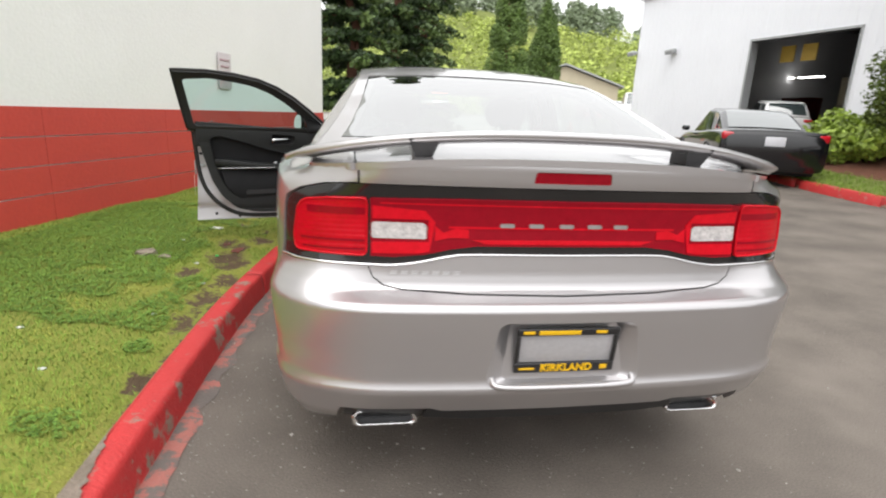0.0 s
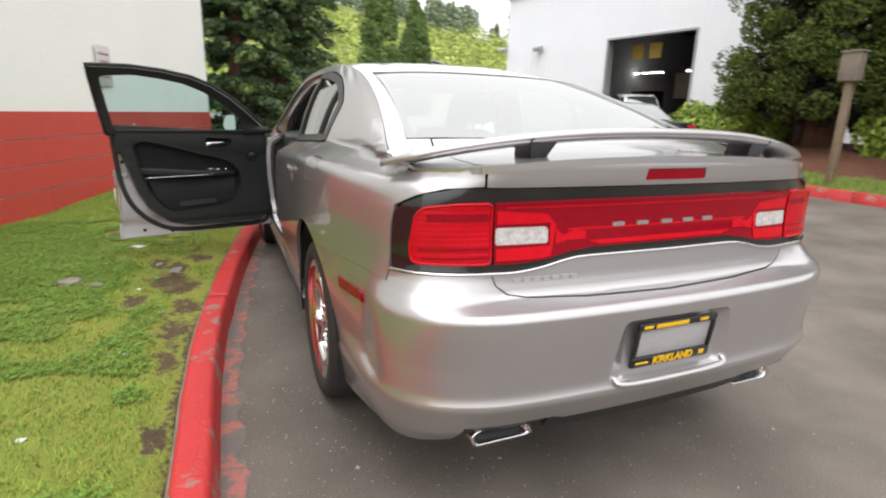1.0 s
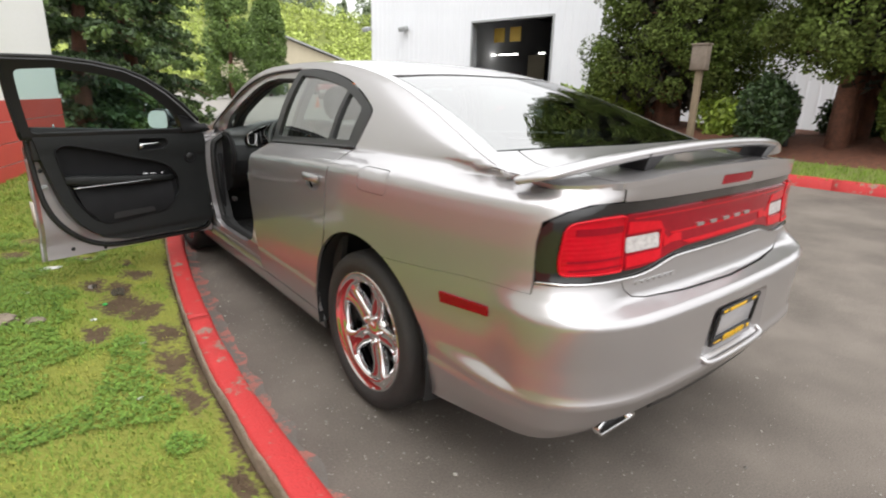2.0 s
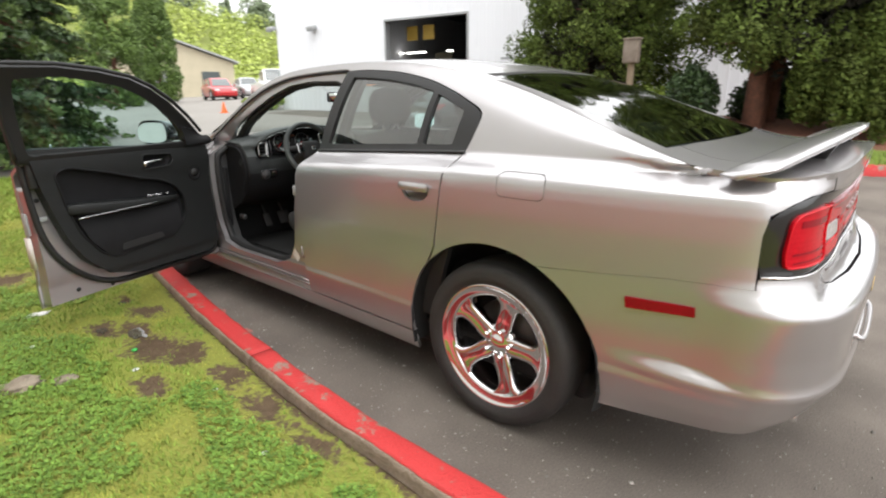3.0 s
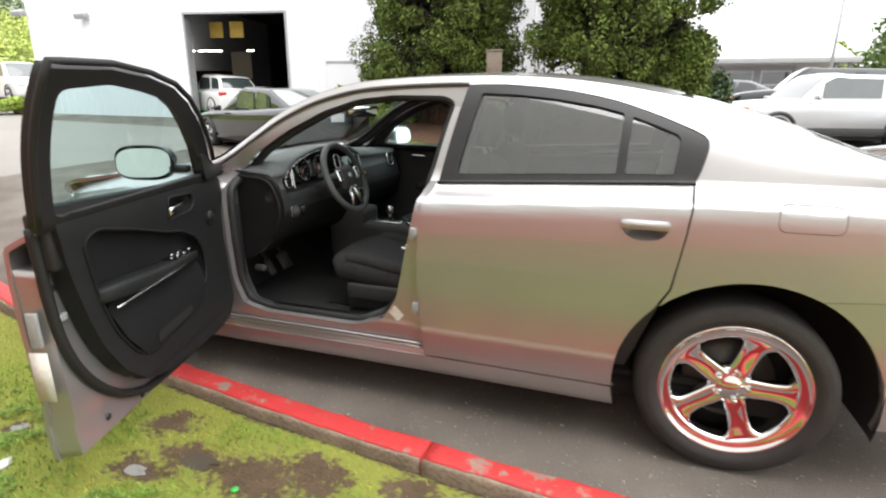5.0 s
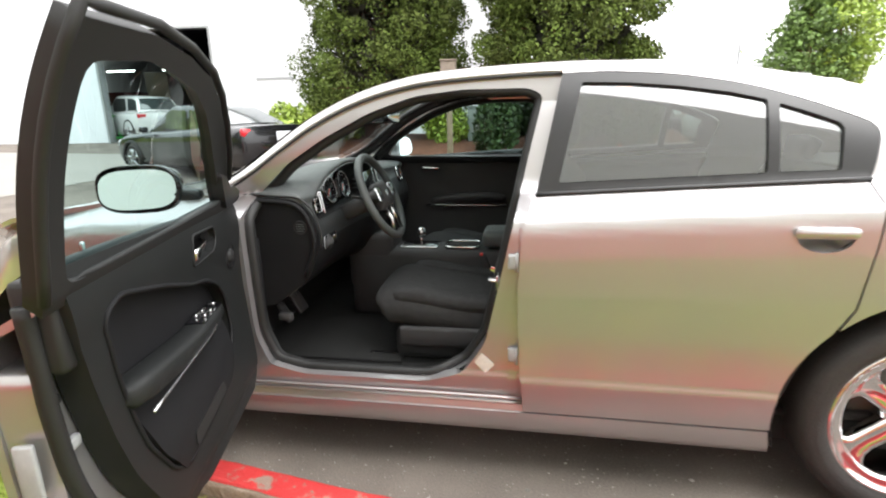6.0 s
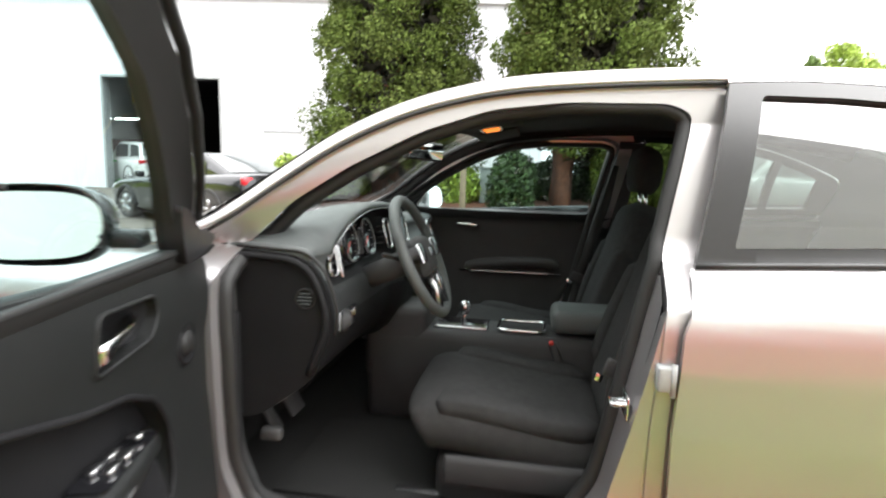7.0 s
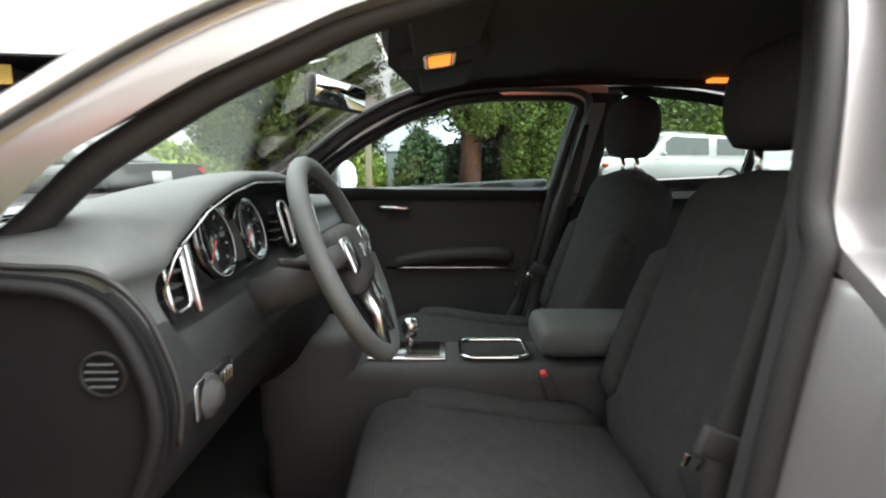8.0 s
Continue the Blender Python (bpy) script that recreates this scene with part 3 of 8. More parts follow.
def slab(p, z0, z1, a, b, out, deep):
    bm = bmesh.new()
    q = [hall_pt(a, 0, out), hall_pt(b, 0, out), hall_pt(b, 0, out - deep), hall_pt(a, 0, out - deep)]
    lo = [bm.verts.new((v.x, v.y, z0)) for v in q]
    hi = [bm.verts.new((v.x, v.y, z1)) for v in q]
    for i in range(4):
        j = (i + 1) % 4
        bm.faces.new((lo[i], lo[j], hi[j], hi[i]))
    bm.faces.new(hi)
    bm.faces.new(lo[::-1])
    bmesh.ops.recalc_face_normals(bm, faces=bm.faces)
    return bm


HALL_END = 20.0
for a, b, z0, z1 in ((0, GA, -0.2, HALL_TOP), (GA, GB, GZ, HALL_TOP), (GB, HALL_END, -0.2, HALL_TOP)):
    part("wall", slab(None, z0, z1, a, b, 0, 0.25), M_SIDING, hall, smooth=False)


def ribs(a0, a1, z0, z1):
    bm = bmesh.new()
    for a in np.arange(a0 + 0.15, a1 - 0.05, 0.3):
        b2 = [hall_pt(a + d, 0, o) for d, o in ((-0.03, 0.0), (-0.018, 0.014), (0.018, 0.014), (0.03, 0.0))]
        lo = [bm.verts.new((v.x, v.y, z0)) for v in b2]
        hi = [bm.verts.new((v.x, v.y, z1)) for v in b2]
        for i in range(3):
            bm.faces.new((lo[i], lo[i + 1], hi[i + 1], hi[i]))
    bmesh.ops.recalc_face_normals(bm, faces=bm.faces)
    return bm


for a, b, z0, z1 in ((0, GA, 0.2, HALL_TOP), (GA, GB, GZ, HALL_TOP), (GB, HALL_END, 0.2, HALL_TOP)):
    part("siding_rib", ribs(a, b, z0, z1), M_SIDING, hall, smooth=False)


# ---- trees and shrubs ----
def limb_set(bm, base, height, r0, spread, n, rng, lo=0.3):
    """A tapered trunk with rising limbs."""
    pts = [base + Vector((rng.normal() * 0.05 * k, rng.normal() * 0.05 * k, height * k / 6)) for k in range(7)]
    tube(bm, pts, [r0 * (1 - 0.13 * k) for k in range(7)], 10)
    for i in range(n):
        h = height * rng.uniform(lo, 0.95)
        a = rng.uniform(0, 6.283)
        ln = spread * rng.uniform(0.5, 0.9) * (1.15 - h / height)
        p0 = base + Vector((0, 0, h))
        p1 = p0 + Vector((math.cos(a) * ln * 0.5, math.sin(a) * ln * 0.5, ln * 0.15))
        p2 = p0 + Vector((math.cos(a) * ln, math.sin(a) * ln, ln * 0.1))
        tube(bm, [p0, p1, p2], [r0 * 0.3, r0 * 0.18, r0 * 0.06], 5)


def conifer(name, x, y, height, radius, crown_from, label, material, leaves, size, seed, stems=1, shape=0.6, group="", lean=0.0):
    """A conifer: trunk and limbs under a crown of sprays heaped in uneven clumps."""
    rng = np.random.default_rng(seed)
    z = ground_z(x, y)
    t = thing(name, pose(x, y, z), label, "tree", group)
    bm = bmesh.new()
    for s in range(stems):
        off = Vector((rng.normal() * 0.25, lean + rng.normal() * 0.25, -0.1)) if stems > 1 else Vector((0, 0, -0.1))
        limb_set(bm, off, height * 0.9, 0.05 * radius + 0.1, radius, 14, rng, crown_from / height + 0.03)
    part("trunk", bm, M_BARK, t)
    cs, rs, ci, ri = [], [], [], []
    for k in range(420):
        h = rng.uniform(0, 1) ** 1.1
        env = radius * (min(1.0, (h + 0.28) / 0.34) ** 0.5) * (1 - h) ** shape
        a = rng.uniform(0, 6.283)
        d = env * rng.uniform(0.62, 1.0)
        c = 0.11 * radius + 0.05 * env
        z = crown_from + h * (height - crown_from)
        cs.append((math.cos(a) * d, math.sin(a) * d, z))
        rs.append((c * rng.uniform(0.7, 1.5), c * rng.uniform(0.7, 1.5), c * rng.uniform(0.7, 1.5)))
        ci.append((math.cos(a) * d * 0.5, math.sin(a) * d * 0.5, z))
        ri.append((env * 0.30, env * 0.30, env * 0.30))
    v, f = leaf_cloud(cs, rs, leaves, size, rng, 0.9)
    raw_ob("crown", v, f, material, t)
    # dark filler leaves, added to block light and stand for the crown's inner shade
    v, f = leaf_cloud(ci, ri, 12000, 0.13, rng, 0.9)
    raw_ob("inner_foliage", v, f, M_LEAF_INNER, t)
    return t


def pine(x, y, height, radius, low, label, seed, leaves=34000):
    """A pine of drooping boughs in uneven tiers, pale at the tips."""
    rng = np.random.default_rng(seed)
    t = thing("pine_tree", pose(x, y, ground_z(x, y)), label, "tree", "pines by the wall")
    bm = bmesh.new()
    tube(bm, [Vector((rng.normal() * 0.04 * k, rng.normal() * 0.04 * k, height * k / 6 - 0.1)) for k in range(7)], [0.17 * (1 - 0.14 * k) for k in range(7)], 10)
    cs, rs, ct, rt = [], [], [], []
    tiers = int(height / 0.48)
    for k in range(tiers):
        h = (k + rng.uniform(-0.3, 0.3)) / tiers
        z0 = low + max(0.0, h) * (height - low)
        ln0 = radius * (1 - max(0.0, h)) ** 0.75 + 0.15
        a0 = rng.uniform(0, 6.283)
        n = rng.integers(6, 9)
        for i in range(n):
            a = a0 + 6.283 * i / n + rng.normal() * 0.2
            ln = ln0 * rng.uniform(0.65, 1.15)
            ca, sa = math.cos(a), math.sin(a)
            pts = [(ca * ln * q, sa * ln * q, z0 + ln * (0.10 * q - 0.30 * q * q)) for q in (0.0, 0.35, 0.7, 1.0)]
            tube(bm, pts, [0.035, 0.025, 0.016, 0.006], 5)
            for q in np.linspace(0.3, 1.0, 6):
                w = 0.10 * radius * (1.25 - q * 0.5) + 0.05
                c = (ca * ln * q + rng.normal() * 0.08, sa * ln * q + rng.normal() * 0.08, z0 + ln * (0.10 * q - 0.30 * q * q) + 0.02)
                (ct if q > 0.84 else cs).append(c)
                (rt if q > 0.84 else rs).append((w * 1.25, w * 1.25, w * 0.55) if q <= 0.84 else (w * 0.9, w * 0.9, w * 0.6))
    part("trunk", bm, M_BARK, t)
    v, f = leaf_cloud(cs, rs, leaves, 0.075, rng, 0.9)
    raw_ob("crown", v, f, M_LEAF_DARK, t)
    v, f = leaf_cloud(ct, rt, leaves // 3, 0.07, rng, 0.9)
    raw_ob("pale_foliage", v, f, M_LEAF_TIP, t)
    return t


def column_tree(name, x, y, height, radius, label, seed):
    """A narrow arborvitae, rounded at the top and full to the ground."""
    rng = np.random.default_rng(seed)
    t = thing(name, pose(x, y, ground_z(x, y)), label, "tree", "columnar evergreens")
    bm = bmesh.new()
    limb_set(bm, Vector((0, 0, -0.1)), height * 0.85, 0.14, radius * 0.7, 8, rng, 0.1)
    part("trunk", bm, M_BARK, t)
    cs, rs = [], []
    for k in range(150):
        h = rng.uniform(0, 1)
        env = radius * min(1, (h + 0.25) / 0.35) * (1 - h**2.2) ** 0.8
        a = rng.uniform(0, 6.283)
        cs.append((math.cos(a) * env * 0.75, math.sin(a) * env * 0.75, 0.3 + h * (height - 0.5)))
        rs.append((0.2 + env * 0.18, 0.2 + env * 0.18, 0.5))
    v, f = leaf_cloud(cs, rs, 40000, 0.085, rng, 0.8)
    raw_ob("crown", v, f, M_LEAF_MID, t)
    return t


def shrub(x, y, r, h, label, material, leaves, size, seed, name="shrub"):
    rng = np.random.default_rng(seed)
    t = thing(name, pose(x, y, ground_z(x, y)), label, "shrub", "shrubs in the bed")
    bm = bmesh.new()
    for k in range(7):
        a = rng.uniform(0, 6.28)
        tube(bm, [(0, 0, -0.05), (math.cos(a) * r * 0.3, math.sin(a) * r * 0.3, h * 0.4), (math.cos(a) * r * 0.6, math.sin(a) * r * 0.6, h * 0.75)], [0.03, 0.02, 0.008], 5)
    part("stem", bm, M_BARK, t)
    cs = [(rng.uniform(-r, r) * 0.7, rng.uniform(-r, r) * 0.7, h * rng.uniform(0.3, 0.78)) for k in range(28)]
    rs = [(r * 0.32, r * 0.32, h * 0.25)] * 28
    v, f = leaf_cloud(cs, rs, leaves, size, rng, 0.9)
    raw_ob("leaves", v, f, material, t)
    return t


# beyond the wall's corner
pine(0.35, 12.8, 8.5, 1.75, 0.4, "dark pine with pale new tips beyond the white wall", 11)
pine(1.45, 16.2, 9.0, 1.6, 0.4, "dark pine beside another at the end of the wall", 12)
pine(-0.9, 10.6, 6.0, 1.4, 0.3, "smaller pine close to the wall's corner", 13, 22000)
column_tree("arborvitae", 9.0, 33.0, 9.6, 1.55, "tall columnar arborvitae at the edge of the yard", 21)
column_tree("arborvitae", 12.9, 37.0, 8.4, 1.45, "columnar arborvitae with a rounded tip", 22)

# in the raised bed opposite
# three stems on the first tree, multiplied to darken the space below its crown
conifer("cypress_tree", 9.9, 4.8, 9.0, 1.95, 1.20, "large clipped evergreen with a dark shaded trunk", M_LEAF_CEDAR, 150000, 0.042, 31, stems=3, shape=0.25, group="evergreens in the bed")
conifer("cypress_tree", 9.0, 0.62, 9.0, 1.74, 1.72, "large clipped evergreen on several red-brown stems", M_LEAF_CEDAR, 160000, 0.042, 32, stems=4, shape=0.22, group="evergreens in the bed", lean=0.36)
shrub(9.15, 6.35, 1.05, 1.3, "light green laurel shrub behind the red kerb", M_LEAF_LIGHT, 12000, 0.06, 41)
shrub(10.7, 6.3, 0.9, 1.35, "light green laurel shrub against the hall", M_LEAF_LIGHT, 8000, 0.07, 42)
shrub(8.85, -0.30, 0.85, 2.6, "dark evergreen shrub at the end of the bed", M_LEAF_CEDAR, 42000, 0.042, 45)
# two added dark shrubs that stand for the shade behind the stems
shrub(10.7, 0.9, 1.0, 1.5, "dark filler shrub added for the shade behind the red-brown stems", M_LEAF_DARK, 14000, 0.06, 47)
shrub(10.6, -0.9, 0.9, 1.7, "dark filler shrub added for the shade under the tree", M_LEAF_DARK, 14000, 0.06, 48)
shrub(8.3, 2.05, 0.55, 1.6, "dark rounded shrub near the stems", M_LEAF_DARK, 9000, 0.05, 46)
shrub(9.4, 3.2, 0.6, 1.2, "bright green shrub beside the wooden post", M_LEAF_LIGHT, 6000, 0.06, 43)
shrub(11.2, 21.6, 0.9, 0.6, "low green shrub at the hall's corner", M_LEAF_LIGHT, 4000, 0.09, 44)


def build_woods():
    """The wooded hillside beyond the yard: one sheet and its tree tops."""
    rng = np.random.default_rng(5)

    def hill(x, y):
        return ground_z(x, y) + 40 * smooth01((y - 85) / 170.0) * (0.75 + 0.3 * math.sin(x * 0.012 + 1.0)) * (1.1 - 0.0022 * abs(x - 40))

    bm = bmesh.new()
    xs, ys = np.linspace(-160, 330, 50), np.linspace(80, 300, 24)
    vs = [[bm.verts.new((x, y, hill(x, y) - 0.3)) for x in xs] for y in ys]
    for j in range(len(ys) - 1):
        for i in range(len(xs) - 1):
            bm.faces.new((vs[j][i], vs[j][i + 1], vs[j + 1][i + 1], vs[j + 1][i]))
    tagged(mesh_ob("hillside", bm, M_TURF), "green hillside beyond the yard", "hill", kind="structure")
    cs, rs = [], []
    for k in range(1500):
        x, y = rng.uniform(-140, 300), rng.uniform(84, 190)
        s = rng.uniform(1.5, 3.6)
        cs.append((x, y, hill(x, y) + s * 0.9))
        rs.append((s, s, s * 0.9))
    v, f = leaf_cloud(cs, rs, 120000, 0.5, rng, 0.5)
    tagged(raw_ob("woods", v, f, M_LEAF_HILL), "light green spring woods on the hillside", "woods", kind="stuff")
    cs, rs = [], []
    for k in range(170):
        x, y = rng.uniform(-140, 300), rng.uniform(186, 262)
        hh, r = rng.uniform(7, 14), rng.uniform(2.8, 5.4)
        full = rng.uniform(0, 1) < 0.55
        for q in range(9):
            h = q / 8
            rr = r * (0.35 + 0.75 * math.sin(math.pi * (0.12 + 0.78 * h)) if full else 1.05 - 0.95 * h) * rng.uniform(0.75, 1.1)
            cs.append((x + rng.normal() * r * 0.22, y + rng.normal() * r * 0.22, hill(x, y) + hh * (0.1 + 0.85 * h)))
            rs.append((rr, rr, hh * 0.12))
    # crest trees take the haze-paled leaf colour
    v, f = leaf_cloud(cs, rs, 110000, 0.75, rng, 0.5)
    tagged(raw_ob("far_conifers", v, f, M_LEAF_FAR), "conifers along the hill's crest, coloured pale for haze", "woods", kind="stuff")


build_woods()


# ---- hall: inside, lamps, panel ----
M_YELLOW_PANEL = mat("yellow_strip", (0.62, 0.42, 0.08), 0.6, scale=6)
M_TUBE = lamp_mat("lit_tube", (1.0, 0.97, 0.92), 7.0)
M_FLOOR_IN = mat("workshop_floor", (0.10, 0.095, 0.09), 0.6, scale=2, bump=0.2)
M_GREY_METAL = mat("grey_painted_metal", (0.36, 0.37, 0.37), 0.5, scale=4, bump=0.1)
M_RED_CAB = mat("red_cabinet", (0.13, 0.012, 0.012), 0.4, scale=6)
M_WOOD_POST = mat("weathered_post", (0.26, 0.20, 0.13), 0.85, col2=(0.16, 0.12, 0.08), scale=8, bump=0.8, bscale=60)
M_CONE = mat("orange_cone", (0.85, 0.14, 0.02), 0.5, scale=6)
M_BEIGE = mat("beige_wall", (0.52, 0.46, 0.33), 0.7, scale=1.0, bump=0.1)
M_GREEN = mat("green_cart", (0.05, 0.45, 0.08), 0.4, scale=6)
FLOOR_Z = 0.72


def hall_slab(a, b, z0, z1, d0, d1):
    """A block in the hall's own directions: along, up, and inwards."""
    bm = bmesh.new()
    q = [hall_pt(a, 0, -d0), hall_pt(b, 0, -d0), hall_pt(b, 0, -d1), hall_pt(a, 0, -d1)]
    lo = [bm.verts.new((v.x, v.y, z0)) for v in q]
    hi = [bm.verts.new((v.x, v.y, z1)) for v in q]
    for i in range(4):
        bm.faces.new((lo[i], lo[(i + 1) % 4], hi[(i + 1) % 4], hi[i]))
    bm.faces.new(hi)
    bm.faces.new(lo[::-1])
    bmesh.ops.recalc_face_normals(bm, faces=bm.faces)
    return bm


part("hall_floor", hall_slab(0.3, 19.7, FLOOR_Z - 0.2, FLOOR_Z, 0.0, 18), M_FLOOR_IN, hall, smooth=False)
# back wall, partition and lining coloured black for the hall's unlit depth
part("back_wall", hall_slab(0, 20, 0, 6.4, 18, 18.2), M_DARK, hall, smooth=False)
part("end_wall", hall_slab(0, 0.2, 0, HALL_TOP, 0.25, 18), M_SIDING, hall, smooth=False)
part("end_wall", hall_slab(19.8, 20, 0, HALL_TOP, 0.25, 18), M_SIDING, hall, smooth=False)
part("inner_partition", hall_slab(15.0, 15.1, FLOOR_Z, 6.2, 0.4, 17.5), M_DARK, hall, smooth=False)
part("roof", hall_slab(-0.15, 20.15, HALL_TOP, HALL_TOP + 0.2, -0.15, 18.4), M_SIDING, hall, smooth=False)
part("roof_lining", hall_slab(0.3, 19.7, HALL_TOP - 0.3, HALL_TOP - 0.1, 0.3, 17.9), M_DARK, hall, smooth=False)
for a0, a1 in ((GA - 0.06, GA), (GB, GB + 0.06)):
    part("door_jamb", hall_slab(a0, a1, 0.3, GZ + 0.06, -0.035, 0.3), M_GREY_METAL, hall, smooth=False)
part("door_head", hall_slab(GA - 0.06, GB + 0.06, GZ, GZ + 0.07, -0.036, 0.3), M_GREY_METAL, hall, smooth=False)
for a, w in ((GA + 0.42, 0.52), (GA + 1.22, 0.52)):
    part("door_panel", hall_slab(a - w / 2, a + w / 2, GZ - 0.62, GZ - 0.08, 1.2, 1.25), M_YELLOW_PANEL, hall, smooth=False)
for a, b in ((0.25, 0.5), (0.75, 1.1), (1.2, 2.05), (3.5, 3.85)):
    part("tube_light", hall_slab(a, b, 3.74, 3.80, 9.0, 9.1), M_TUBE, hall, "lit tube lamp", smooth=False)
part("wall_panel", hall_slab(1.2, 2.4, 2.5, 3.9, 11.4, 11.5), M_BEIGE, hall, smooth=False)
part("small_door", hall_slab(11.35, 12.4, 0.5, 2.55, -0.045, 0.0), M_SIDING, hall, smooth=False)
part("small_door_head", hall_slab(11.28, 12.47, 2.55, 2.62, -0.06, 0.0), M_GREY_METAL, hall, smooth=False)
part("base_strip", hall_slab(0.0, GA - 0.1, 0.2, 0.72, -0.036, 0.0), M_CONCRETE, hall, smooth=False)


def wall_lamp(a, z, label):
    p = hall_pt(a, z, 0.0)
    t = thing("wall_lamp", Matrix.Translation(p) @ pose(0, 0, 0, 0, 0, math.degrees(math.atan2(BN.y, BN.x))), label, "lamp", "lamps on the hall")
    part("bracket", boxed((0.06, 0, 0.05), (0.14, 0.14, 0.14), 0.02), M_GREY_METAL, t)
    part("housing", boxed((0.20, 0, 0.04), (0.26, 0.42, 0.17), 0.03, pose(0, 0, 0, 0, 20, 0)), M_GREY_METAL, t)
    part("lens", boxed((0.23, 0, -0.05), (0.20, 0.36, 0.03), 0.01, pose(0, 0, 0, 0, 20, 0)), M_LENS_GREY, t)


M_LENS_GREY = mat("grey_lamp_lens", (0.25, 0.26, 0.27), 0.2, scale=8)
wall_lamp(2.4, 4.12, "grey floodlight on the white hall wall")
wall_lamp(-0.12, 4.25, "floodlight at the hall's corner")
cab = thing("tool_cabinet", Matrix.Translation(hall_pt(2.8, FLOOR_Z, -7)), "red tool cabinet inside the workshop", "cabinet")
part("cabinet_body", boxed((0, 0, 1.0), (0.7, 1.6, 1.9), 0.02), M_RED_CAB, cab)
for k in range(4):
    part("drawer", boxed((-0.36, 0, 0.35 + 0.4 * k), (0.02, 1.5, 0.34), 0.008), M_RED_CAB, cab)


# ---- parked cars ----
M_TINT = mat("dark_car_glass", (0.05, 0.065, 0.065), 0.04, coat=1.0, scale=4, spec=1.0)
M_PLASTIC = mat("grey_plastic_cladding", (0.03, 0.03, 0.03), 0.6, scale=10)


def parked(name, m, label, length, width, height, paint, shape="sedan", cladding=False, group="parked cars", dark=False):
    """A parked car at m, its nose to local +y, built of body, cabin, glass, wheels, lamps and plate."""
    t = thing(name, m, label, "car", group)
    L, W, H = length / 2, width / 2, height
    hood = {"sedan": 0.64, "suv": 0.66, "hatch": 0.60, "pickup": 0.60}[shape]
    deck = {"sedan": 0.70, "suv": 0.62, "hatch": 0.62, "pickup": 0.60}[shape]
    # body: stations of (y, half width, low, shoulder, top)
    st = [(-1.0, 0.80, 0.24, 0.42, deck * 0.80), (-0.985, 0.90, 0.19, 0.44, deck * 0.95), (-0.94, 0.96, 0.165, 0.46, deck), (-0.6, 1.0, 0.15, 0.48, deck), (0.0, 1.0, 0.15, 0.47, 0.655), (0.45, 0.99, 0.15, 0.46, hood), (0.80, 0.95, 0.155, 0.42, hood * 0.92), (0.94, 0.88, 0.17, 0.38, hood * 0.78), (0.985, 0.78, 0.19, 0.34, hood * 0.66), (1.0, 0.62, 0.22, 0.32, hood * 0.55)]
    bm = bmesh.new()
    rows = []
    for y, w, lo, sh, tp in [tuple(r) for r in spline(st, 40)]:
        sec = [(0.0, lo * H), (0.80 * w, lo * H), (0.97 * w, (lo + 0.05) * H), (1.0 * w, sh * H), (0.985 * w, (sh + tp) / 2 * H + 0.02), (0.93 * w, tp * H - 0.035), (0.80 * w, tp * H), (0.4 * w, tp * H + 0.015), (0.0, tp * H + 0.02)]
        pts = spline(sec, 22)
        rows.append([bm.verts.new((-x * W, y * L, z)) for x, z in pts] + [bm.verts.new((x * W, y * L, z)) for x, z in pts[::-1][1:]])
    for a, b in zip(rows, rows[1:]):
        for i in range(len(a) - 1):
            bm.faces.new((a[i], a[i + 1], b[i + 1], b[i]))
    bm.faces.new(rows[0][::-1])
    bm.faces.new(rows[-1])
    bmesh.ops.recalc_face_normals(bm, faces=bm.faces)
    part("body", bm, paint, t)
    cabs = {"sedan": [(-0.72, deck, 0.80), (-0.45, 0.90, 0.72), (-0.30, 0.98, 0.68), (0.0, 1.0, 0.66), (0.12, 0.985, 0.67), (0.42, 0.64, 0.82)], "suv": [(-0.95, 0.64, 0.84), (-0.90, 0.90, 0.74), (-0.75, 0.975, 0.72), (-0.1, 1.0, 0.72), (0.12, 0.985, 0.72), (0.42, 0.61, 0.84)], "hatch": [(-0.93, 0.64, 0.86), (-0.82, 0.88, 0.74), (-0.65, 0.97, 0.70), (-0.1, 1.0, 0.70), (0.12, 0.98, 0.70), (0.48, 0.60, 0.84)], "pickup": [(-0.18, 0.64, 0.84), (-0.14, 0.94, 0.74), (-0.05, 0.99, 0.72), (0.10, 1.0, 0.72), (0.18, 0.985, 0.72), (0.42, 0.61, 0.84)]}[shape]
    curve = spline(cabs, 26)
    bm = bmesh.new()
    rows = []
    for y, z, w in curve:
        rows.append([bm.verts.new((x * W, y * L, zz * H)) for x, zz in ((-w - 0.16 * max(0, z - 0.64), 0.60), (-w - 0.10 * (z - 0.64), (0.60 + z) / 2), (-w + 0.0, z - 0.025), (-w * 0.9, z), (0, z + 0.012), (w * 0.9, z), (w, z - 0.025), (w + 0.10 * (z - 0.64), (0.60 + z) / 2), (w + 0.16 * max(0, z - 0.64), 0.60))])
    for a, b in zip(rows, rows[1:]):
        for i in range(8):
            bm.faces.new((a[i], a[i + 1], b[i + 1], b[i]))
    bmesh.ops.recalc_face_normals(bm, faces=bm.faces)
    part("cabin", bm, paint, t)
    # panes laid a little proud of the cabin

    def pane(name2, idx, lo, hi, span):
        b2 = bmesh.new()
        rr = []
        for k in np.linspace(idx[0], idx[1], 8):
            i = min(int(k), len(curve) - 2)
            y, z, w = curve[i] + (curve[i + 1] - curve[i]) * (k - i)
            rr.append((y, z, w))
        vs = []
        for y, z, w in rr:
            if span:
                vs.append([b2.verts.new((q * w * W * 0.86, y * L, (z + 0.012 * (1 - q * q)) * H + 0.012)) for q in np.linspace(-1, 1, 7)])
